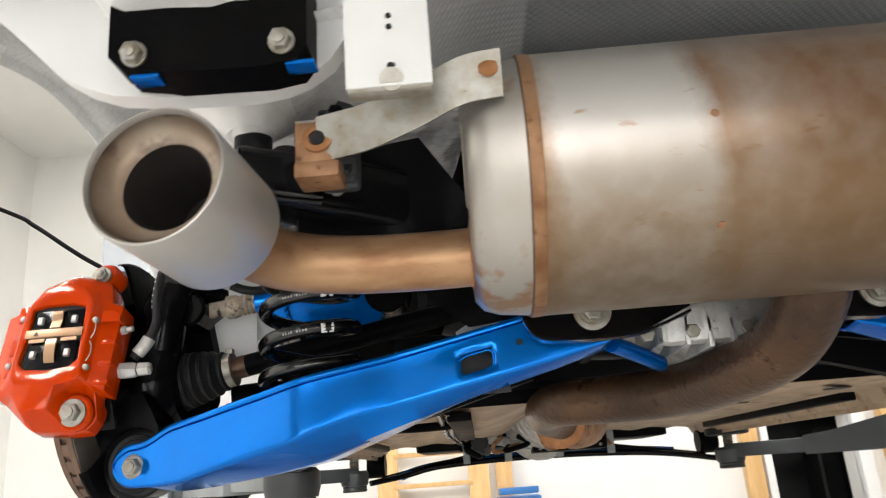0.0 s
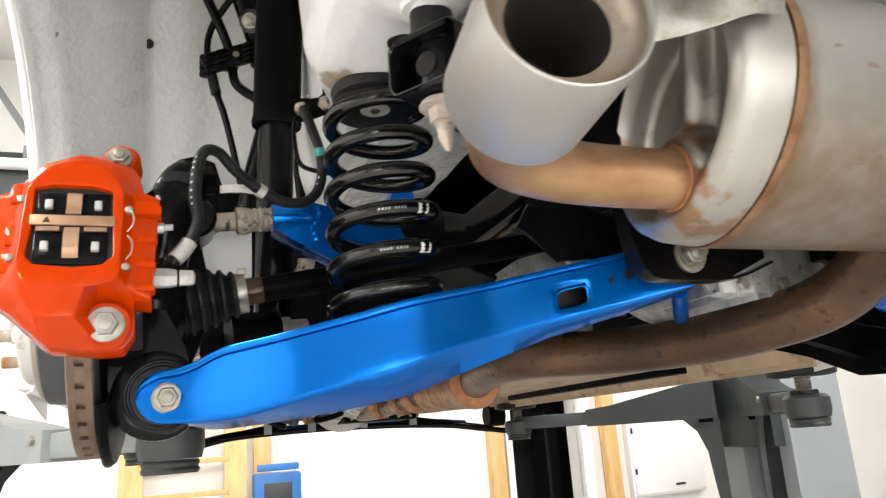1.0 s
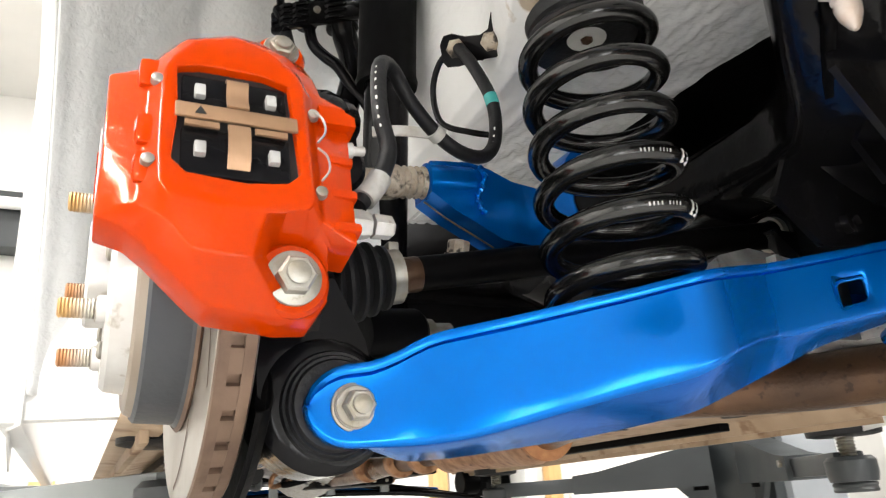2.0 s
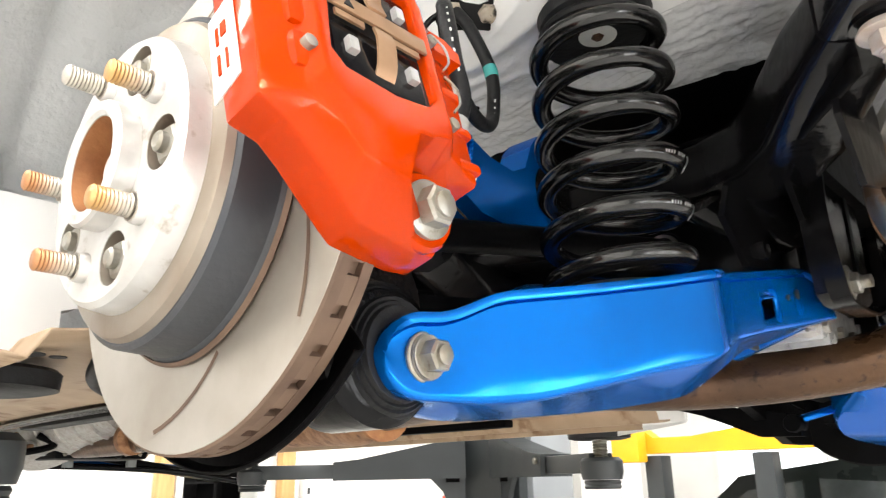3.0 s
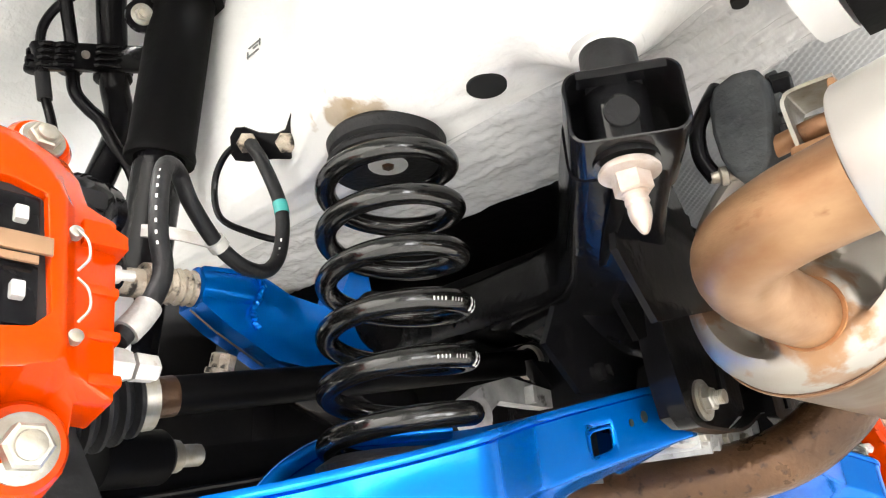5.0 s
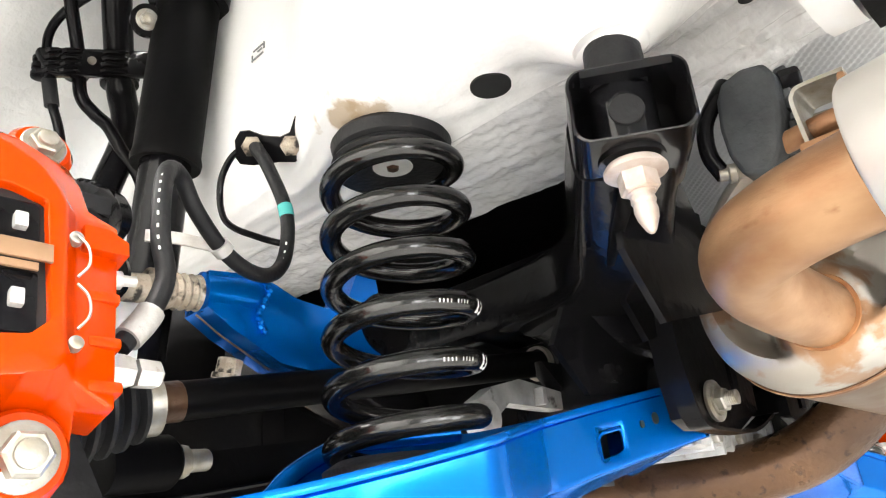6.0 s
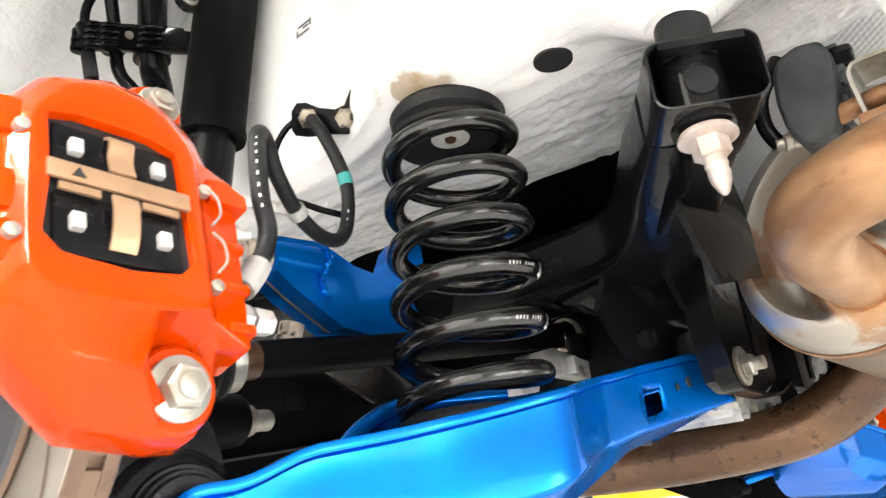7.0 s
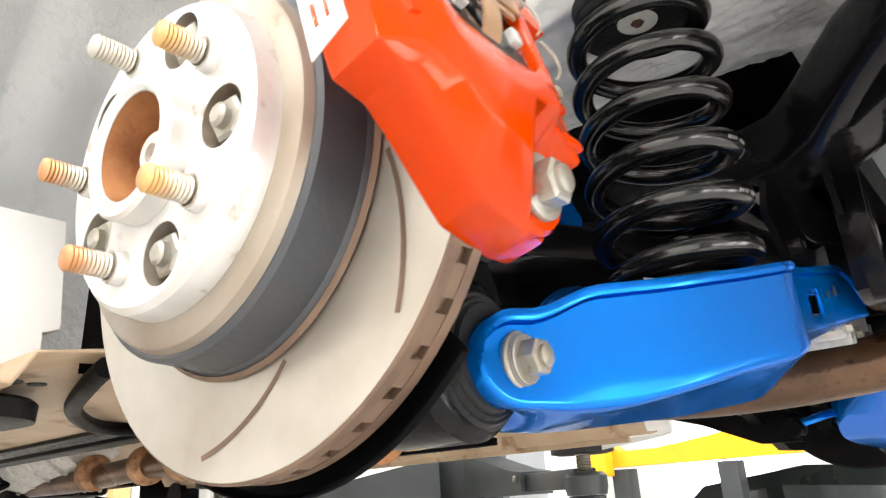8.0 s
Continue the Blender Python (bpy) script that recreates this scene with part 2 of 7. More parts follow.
def steel_with_heat(name):
    """Brushed stainless steel with a brown heat tint on the middle of the drum and along the weld."""
    m = material(name, (0.55, 0.53, 0.50), 0.37, 0.92, (0.45, 0.42, 0.38), 5, 0.6, bump=0.04, bump_scale=60, spots=(0.34, 0.19, 0.09), spot_scale=28, spot_at=0.66, stretch=(1, 2.5, 2.5))
    n, l = m.node_tree.nodes, m.node_tree.links
    b = n["Principled BSDF"]
    base = b.inputs["Base Color"].links[0].from_socket
    tc = n.new("ShaderNodeTexCoord")
    sep = n.new("ShaderNodeSeparateXYZ")
    l.new(tc.outputs["Object"], sep.inputs[0])
    nz = n.new("ShaderNodeTexNoise")
    nz.inputs["Scale"].default_value, nz.inputs["Detail"].default_value = 16, 9
    nz.inputs["Roughness"].default_value = 0.7
    l.new(tc.outputs["Object"], nz.inputs["Vector"])
    add = n.new("ShaderNodeMath")
    add.operation = "MULTIPLY_ADD"
    add.inputs[1].default_value, add.inputs[2].default_value = 0.04, -0.02
    l.new(nz.outputs["Fac"], add.inputs[0])
    sm = n.new("ShaderNodeMath")
    tilt = n.new("ShaderNodeMath")
    tilt.operation = "MULTIPLY_ADD"
    tilt.inputs[1].default_value = 0.12
    l.new(sep.outputs["Z"], tilt.inputs[0])
    l.new(sep.outputs["X"], tilt.inputs[2])
    l.new(tilt.outputs[0], sm.inputs[0])
    l.new(add.outputs[0], sm.inputs[1])
    ramp = n.new("ShaderNodeValToRGB")
    e = ramp.color_ramp.elements
    e[0].position, e[0].color = 0.045, (0.8, 0.8, 0.8, 1)
    e[1].position, e[1].color = 0.085, (0, 0, 0, 1)
    for p, v in ((0.32, 0.0), (0.375, 0.85), (0.43, 0.65), (0.53, 0.9), (1.0, 0.9)):
        k = e.new(p)
        k.color = (v, v, v, 1)
    mr = n.new("ShaderNodeMapRange")
    mr.inputs["From Min"].default_value, mr.inputs["From Max"].default_value = -0.25, 0.17
    l.new(sm.outputs[0], mr.inputs["Value"])
    l.new(mr.outputs[0], ramp.inputs["Fac"])
    mx = n.new("ShaderNodeMix")
    mx.data_type = "RGBA"
    mx.inputs["B"].default_value = (0.215, 0.105, 0.042, 1)
    l.new(base, mx.inputs["A"])
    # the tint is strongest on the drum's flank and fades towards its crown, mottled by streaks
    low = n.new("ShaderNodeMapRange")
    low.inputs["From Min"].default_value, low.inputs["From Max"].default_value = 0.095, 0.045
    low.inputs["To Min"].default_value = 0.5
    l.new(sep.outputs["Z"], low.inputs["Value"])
    st = n.new("ShaderNodeTexNoise")
    st.inputs["Scale"].default_value, st.inputs["Detail"].default_value = 45, 8
    l.new(tc.outputs["Object"], st.inputs["Vector"])
    sr = n.new("ShaderNodeMapRange")
    sr.inputs["From Min"].default_value, sr.inputs["From Max"].default_value, sr.inputs["To Min"].default_value = 0.3, 0.62, 0.8
    l.new(st.outputs["Fac"], sr.inputs["Value"])
    m1, m2 = n.new("ShaderNodeMath"), n.new("ShaderNodeMath")
    m1.operation = m2.operation = "MULTIPLY"
    l.new(ramp.outputs["Color"], m1.inputs[0])
    l.new(low.outputs[0], m1.inputs[1])
    l.new(m1.outputs[0], m2.inputs[0])
    l.new(sr.outputs[0], m2.inputs[1])
    l.new(m2.outputs[0], mx.inputs["Factor"])
    # olive-brown blended in below mid-height, stronger towards the bottom
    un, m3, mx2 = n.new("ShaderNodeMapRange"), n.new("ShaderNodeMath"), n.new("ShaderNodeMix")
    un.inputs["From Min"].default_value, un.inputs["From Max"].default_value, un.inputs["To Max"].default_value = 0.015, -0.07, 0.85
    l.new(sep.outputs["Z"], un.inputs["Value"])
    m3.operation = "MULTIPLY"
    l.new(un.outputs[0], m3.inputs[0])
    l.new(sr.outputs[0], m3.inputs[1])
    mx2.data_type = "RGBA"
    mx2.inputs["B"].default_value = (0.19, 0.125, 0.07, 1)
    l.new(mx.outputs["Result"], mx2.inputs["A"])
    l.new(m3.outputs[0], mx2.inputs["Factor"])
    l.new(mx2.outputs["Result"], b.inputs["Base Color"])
    return m


MUFFLER = steel_with_heat("stainless_muffler_steel")
TIP_STEEL = material("satin_tip_steel", (0.50, 0.49, 0.47), 0.42, 0.65, (0.40, 0.37, 0.33), 9, 0.6, bump=0.05, bump_scale=120, spots=(0.40, 0.30, 0.20), spot_scale=14, spot_at=0.64)
CAP_STEEL = stained(material("stained_cap_steel", (0.41, 0.395, 0.365), 0.40, 0.88, (0.34, 0.30, 0.25), 9, 0.7, bump=0.08, bump_scale=120, spots=(0.32, 0.21, 0.12), spot_scale=22, spot_at=0.63), [((-0.285, 0.008, -0.064), 0.046), ((-0.287, 0.008, -0.064), 0.035), ((-0.26, 0.0, -0.115), 0.020), ((-0.255, -0.112, 0.048), 0.022), ((-0.242, -0.09, -0.078), 0.016), ((-0.28, 0.075, -0.03), 0.03)], (0.30, 0.165, 0.085))
SEAM = material("browned_rolled_seam", (0.34, 0.20, 0.11), 0.5, 0.6, (0.17, 0.07, 0.025), 24, 1.0, bump=0.2, bump_scale=180, spots=(0.16, 0.07, 0.03), spot_scale=60, spot_at=0.58)
SOOT = material("sooty_pipe_inside", (0.022, 0.017, 0.014), 0.8, 0.1, (0.012, 0.009, 0.008), 30, 0.8)
BUFF = material("browned_tip_inside", (0.30, 0.25, 0.20), 0.42, 0.6, (0.17, 0.105, 0.06), 14, 0.9, detail=8, spots=(0.09, 0.06, 0.045), spot_scale=30, spot_at=0.60)


# ---------- building blocks ----------
def thing(name, at, label, category, group="", kind=""):
    ob = new(name)
    ob.empty_display_size = 0.05
    ob.location = at
    return tagged(ob, label, category, group, kind)


def part(name, bm, material_, parent=None, label="", angle=35, bevel=0.0):
    """One mesh object; its geometry is given in world metres."""
    me = bpy.data.meshes.new(name)
    if bevel:
        es = [e for e in bm.edges if len(e.link_faces) == 2 and e.calc_face_angle(0) > 0.6]
        bmesh.ops.bevel(bm, geom=es, offset=bevel, segments=2, affect="EDGES", profile=0.6)
    bmesh.ops.recalc_face_normals(bm, faces=bm.faces)
    for f in bm.faces:
        f.smooth = True
    base = parent
    off = Vector((0, 0, 0))
    while base:
        off += base.location
        base = base.parent
    bmesh.ops.translate(bm, verts=bm.verts, vec=-off)
    bm.to_mesh(me)
    bm.free()
    me.set_sharp_from_angle(angle=radians(angle))
    me.materials.append(material_)
    ob = new(name, me)
    if parent:
        ob.parent = parent
    if label:
        ob["label"] = label
    return ob


def loft(sections, n=24):
    """Rounded-rectangle sections (centre, half width, half height) joined along a plan line."""
    bm = bmesh.new()
    rings = []
    for i, (c, hw, hh) in enumerate(sections):
        c = Vector(c)
        d = Vector(sections[min(i + 1, len(sections) - 1)][0]) - Vector(sections[max(i - 1, 0)][0])
        d.z = 0
        s = Vector((d.y, -d.x, 0)).normalized()
        ring = []
        for k in range(n):
            a = 2 * math.pi * (k + 0.5) / n
            ca, sa = math.cos(a), math.sin(a)
            ring.append(bm.verts.new(c + s * hw * math.copysign(abs(ca) ** 0.38, ca) + Vector((0, 0, hh * math.copysign(abs(sa) ** 0.38, sa)))))
        rings.append(ring)
    for p, q in zip(rings, rings[1:]):
        for k in range(n):
            bm.faces.new((p[k], p[(k + 1) % n], q[(k + 1) % n], q[k]))
    bm.faces.new(rings[0])
    bm.faces.new(rings[-1])
    return bm


def frame_of(axis):
    a = Vector(axis).normalized()
    u = a.orthogonal().normalized() if abs(a.z) > 0.9 else Vector((0, 0, 1)).cross(a).normalized()
    return a, u, a.cross(u)


def spline(ctrl, n=8):
    c = [Vector(p) for p in ctrl]
    q = [2 * c[0] - c[1], *c, 2 * c[-1] - c[-2]]
    out = []
    for i in range(len(c) - 1):
        p0, p1, p2, p3 = q[i:i + 4]
        for k in range(n):
            u = k / n
            out.append(0.5 * (2 * p1 + (p2 - p0) * u + (2 * p0 - 5 * p1 + 4 * p2 - p3) * u * u + (3 * p1 - p0 - 3 * p2 + p3) * u ** 3))
    return out + [c[-1]]


def tube(pts, r, n=14, caps=True, bm=None):
    bm = bm or bmesh.new()
    pts = [Vector(p) for p in pts]
    rs = list(r) if isinstance(r, (list, tuple)) else [r] * len(pts)
    rings, up = [], None
    for i, p in enumerate(pts):
        d = (pts[min(i + 1, len(pts) - 1)] - pts[max(i - 1, 0)]).normalized()
        up = d.orthogonal().normalized() if up is None else (up - d * up.dot(d)).normalized()
        side = d.cross(up)
        rings.append([bm.verts.new(p + rs[i] * (math.cos(2 * math.pi * k / n) * up + math.sin(2 * math.pi * k / n) * side)) for k in range(n)])
    for a, b in zip(rings, rings[1:]):
        for k in range(n):
            bm.faces.new((a[k], a[(k + 1) % n], b[(k + 1) % n], b[k]))
    if caps:
        bm.faces.new(rings[0])
        bm.faces.new(rings[-1])
    return bm


def lathe(prof, at, axis, n=48, closed=False, bm=None):
    """prof: (distance along axis, radius); a closed profile makes a ring."""
    bm = bm or bmesh.new()
    a, u, v = frame_of(axis)
    rings = []
    for h, r in prof:
        rings.append([bm.verts.new(Vector(at) + a * h + r * (math.cos(2 * math.pi * k / n) * u + math.sin(2 * math.pi * k / n) * v)) for k in range(n)])
    pairs = list(zip(rings, rings[1:])) + ([(rings[-1], rings[0])] if closed else [])
    for p, q in pairs:
        for k in range(n):
            bm.faces.new((p[k], p[(k + 1) % n], q[(k + 1) % n], q[k]))
    if not closed:
        bm.faces.new(rings[0])
        bm.faces.new(rings[-1])
    return bm


def box(c, s, m=None, bm=None):
    bm = bm or bmesh.new()
    bmesh.ops.create_cube(bm, size=1, matrix=(m or Matrix.Translation(c)) @ Matrix.Diagonal((*s, 1)))
    return bm


def beam(a, b, w, h, up=(0, 0, 1), bm=None):
    """A straight bar of section w (across) by h (along up) from a to b."""
    a, b = Vector(a), Vector(b)
    d = (b - a).normalized()
    s = d.cross(Vector(up)).normalized()
    t = s.cross(d)
    m = Matrix((s, d, t)).transposed().to_4x4()
    m.translation = (a + b) / 2
    return box(None, (w, (b - a).length, h), m, bm)


def prism(poly, origin, ex, ey, ez, depth, bm=None):
    """A polygon in the plane of ex, ey, pushed along ez by depth."""
    bm = bm or bmesh.new()
    o, ex, ey, ez = Vector(origin), Vector(ex), Vector(ey), Vector(ez)
    lo = [bm.verts.new(o + ex * x + ey * y) for x, y in poly]
    hi = [bm.verts.new(o + ex * x + ey * y + ez * depth) for x, y in poly]
    k = len(poly)
    for i in range(k):
        bm.faces.new((lo[i], lo[(i + 1) % k], hi[(i + 1) % k], hi[i]))
    bm.faces.new(lo)
    bm.faces.new(hi)
    return bm


def sheet(fn, nu, nv, bm=None):
    """A grid of fn(u, v) for u, v in 0..1."""
    bm = bm or bmesh.new()
    g = [[bm.verts.new(fn(i / nu, j / nv)) for j in range(nv + 1)] for i in range(nu + 1)]
    for i in range(nu):
        for j in range(nv):
            bm.faces.new((g[i][j], g[i + 1][j], g[i + 1][j + 1], g[i][j + 1]))
    return bm


def thicken(ob, t, offset=1.0):
    s = ob.modifiers.new("thickness", "SOLIDIFY")
    s.thickness, s.offset = t, offset
    return ob


def hexagon(at, axis, r, h, bm=None):
    return lathe([(0, r), (h * 0.85, r), (h, r * 0.85)], at, axis, 6, bm=bm)


def bolt(parent, at, axis, r_washer, r_hex, h=0.008, mat=None, label=""):
    """Washer with a hexagon head and a stub of thread, as one fastener part."""
    a = Vector(axis).normalized()
    at = Vector(at)
    bm = lathe([(0, r_washer), (0.0025, r_washer), (0.003, r_washer * 0.94)], at, a, 28)
    hexagon(at + a * 0.003, a, r_hex, h, bm)
    lathe([(0, r_hex * 0.62), (0.002, r_hex * 0.6), (0.0028, r_hex * 0.4)], at + a * (h + 0.0028), a, 16, bm=bm)
    return part("bolt", bm, mat or ZINC, parent, label or "zinc-plated hexagon bolt with a washer", 30)


def pw(xs, ys, x):
    return float(np.interp(x, xs, ys))


def lathe_open(bm, prof, at, axis, n):
    a, u, v = frame_of(axis)
    rings = [[bm.verts.new(Vector(at) + a * h + max(r, 1e-4) * (math.cos(2 * math.pi * k / n) * u + math.sin(2 * math.pi * k / n) * v)) for k in range(n)] for h, r in prof]
    for p, q in zip(rings, rings[1:]):
        for k in range(n):
            bm.faces.new((p[k], p[(k + 1) % n], q[(k + 1) % n], q[k]))
    return bm


def tube_strip(pts, across, width, thick):
    """A bent flat strip through pts."""
    bm = bmesh.new()
    a = Vector(across).normalized() * width / 2
    c = spline(pts, 4)
    rows = []
    for i, p in enumerate(c):
        d = (c[min(i + 1, len(c) - 1)] - c[max(i - 1, 0)]).normalized()
        nrm = d.cross(a).normalized() * thick / 2
        rows.append([bm.verts.new(p + a + nrm), bm.verts.new(p - a + nrm), bm.verts.new(p - a - nrm), bm.verts.new(p + a - nrm)])
    for p, q in zip(rows, rows[1:]):
        for k in range(4):
            bm.faces.new((p[k], p[(k + 1) % 4], q[(k + 1) % 4], q[k]))
    bm.faces.new(rows[0])
    bm.faces.new(rows[-1])
    return bm

CX = 0.03                      # the car's centre line
HUB = Vector((-0.70, -0.004, 1.621))


def mirrored(ob):
    """The same part of the running gear on the car's other side."""
    p = ob.location
    return copy_thing(ob, Matrix.Translation((2 * CX - p.x, p.y, p.z)) @ Matrix.Diagonal((-1, 1, 1, 1)))


# ---------- the room ----------
X0, X1, Y0, Y1, ZC = -4.2, 8.4, -4.6, 5.2, 4.6


def structure(name, bm, mat_, label, bevel=0.0):
    return tagged(part(name, bm, mat_, None, label, bevel=bevel), label, "structure", kind="structure")


structure("floor", box(((X0 + X1) / 2, (Y0 + Y1) / 2, -0.05), (X1 - X0 + 0.4, Y1 - Y0 + 0.4, 0.1)), CONCRETE, "pale grey concrete workshop floor")
structure("ceiling", box(((X0 + X1) / 2, (Y0 + Y1) / 2, ZC + 0.05), (X1 - X0 + 0.4, Y1 - Y0 + 0.4, 0.1)), WALL, "white painted workshop ceiling")
structure("wall_west", box((X0 - 0.1, (Y0 + Y1) / 2, ZC / 2), (0.2, Y1 - Y0 + 0.4, ZC)), WALL, "white plastered workshop wall")
structure("wall_south", box(((X0 + X1) / 2, Y0 - 0.1, ZC / 2), (X1 - X0, 0.2, ZC)), DIM_WALL, "grey painted wall behind the car")
structure("wall_east", box((X1 + 0.1, (Y0 + Y1) / 2, ZC / 2), (0.2, Y1 - Y0 + 0.4, ZC)), WALL, "white plastered wall past the second bay")
# north wall with a dark doorway
DX0, DX1, DH = 2.06, 2.74, 2.05
bm = box(((X0 + DX0) / 2, Y1 + 0.1, ZC / 2), (DX0 - X0, 0.2, ZC))
box(((X1 + DX1) / 2, Y1 + 0.1, ZC / 2), (X1 - DX1, 0.2, ZC), bm=bm)
box(((DX0 + DX1) / 2, Y1 + 0.1, (ZC + DH) / 2), (DX1 - DX0, 0.2, ZC - DH), bm=bm)
structure("wall_north", bm, WALL, "white plastered wall with a doorway")
bm = box(((DX0 + DX1) / 2, Y1 + 1.3, 1.2), (1.6, 0.1, 2.4))
box((DX0 - 0.5, Y1 + 0.75, 1.2), (0.1, 1.1, 2.4), bm=bm)
box((DX1 + 0.5, Y1 + 0.75, 1.2), (0.1, 1.1, 2.4), bm=bm)
box(((DX0 + DX1) / 2, Y1 + 0.75, 2.45), (1.6, 1.1, 0.1), bm=bm)
structure("closet", bm, DARK, "unlit dark store behind the doorway")
for k, (x, w, mat_, lab) in enumerate(((DX0 - 0.03, 0.06, PANEL, "white painted door jamb"), (DX1 + 0.05, 0.10, PANEL, "white painted door jamb"))):
    structure("door_frame_%d" % (k + 1), box((x, Y1 - 0.02, DH / 2), (w, 0.1, DH)), mat_, lab, 0.004)
structure("door_frame_3", box(((DX0 + DX1) / 2, Y1 - 0.02, DH + 0.03), (DX1 - DX0 + 0.16, 0.1, 0.06)), PANEL, "white painted door head", 0.004)
bm = box(((DX0 + DX1) / 2, Y1 + 0.7, 1.45), (0.66, 0.3, 0.02))
for sx in (-0.3, 0.3):
    box(((DX0 + DX1) / 2 + sx, Y1 + 0.7, 0.8), (0.03, 0.3, 1.6), bm=bm)
t = thing("shelf", ((DX0 + DX1) / 2, Y1 + 0.7, 0), "dark shelf in the unlit store", "shelf")
part("rack", bm, DARK, t)
for x, w in ((1.90, 0.13), (3.02, 0.13)):
    t = thing("wooden_post", (x, Y1 - 0.06, 0), "bare pine post standing against the white wall", "post", "pine posts")
    part("post", box((x, Y1 - 0.06, 1.3), (w, 0.10, 2.6)), WOOD, t, bevel=0.004)
# white board on the wall
t = thing("wall_cabinet", (3.6, Y1 - 0.03, 0.79), "flat white wall cabinet with a dark edge", "cabinet")
b_ = part("body", box((3.6, Y1 - 0.04, 1.13), (0.78, 0.08, 0.70)), PANEL, t, bevel=0.006)
part("door", box((3.6, Y1 - 0.088, 1.13), (0.74, 0.012, 0.66)), PANEL, t, bevel=0.004)
part("handle", box((3.70, Y1 - 0.10, 0.86), (0.10, 0.012, 0.02)), LIFT_GREY, t, "dark pull handle")
for z in (1.0, 1.36):
    part("hinge", box((3.245, Y1 - 0.096, z), (0.02, 0.012, 0.05)), LIFT_GREY, t)


def ladder():
    t = thing("wooden_ladder", (-0.62, 4.9, 0), "bare pine step ladder leaning by the wall", "ladder")
    for x in (-0.98, -0.26):
        part("rail", beam((x, 4.86, 0.0), (x + 0.0, 5.08, 1.75), 0.16, 0.05, (0, 1, 0)), WOOD, t, bevel=0.004)
    part("rail", box((-0.06, 5.1, 0.9), (0.13, 0.06, 1.8)), WOOD, t, bevel=0.004)
    for i in range(7):
        z = 0.22 + i * 0.235
        part("rung", box((-0.62, 4.86 + 0.22 * z / 1.75, z), (0.62, 0.07, 0.035)), WOOD, t, bevel=0.004)


ladder()
t = thing("blue_crate", (0.03, 4.95, 0.9), "blue plastic machine case on a bench", "case")
part("body", box((0.03, 4.95, 1.10), (0.34, 0.22, 0.34)), TOOL_BLUE, t, bevel=0.02)
part("handle", box((0.03, 4.83, 1.31), (0.30, 0.03, 0.05)), TOOL_BLUE, t, bevel=0.008)
part("grille", box((0.03, 4.835, 1.12), (0.2, 0.012, 0.16)), LIFT_GREY, t, bevel=0.003)
t = thing("workbench", (1.0, 4.85, 0), "low grey steel workbench by the wall", "bench")
part("worktop", box((0.65, 4.85, 0.90), (1.9, 0.6, 0.05)), LIFT_LIGHT, t, bevel=0.006)
for x in (-0.25, 1.55):
    for y in (4.62, 5.08):
        part("leg", box((x, y, 0.44), (0.06, 0.06, 0.88)), LIFT_GREY, t, bevel=0.004)


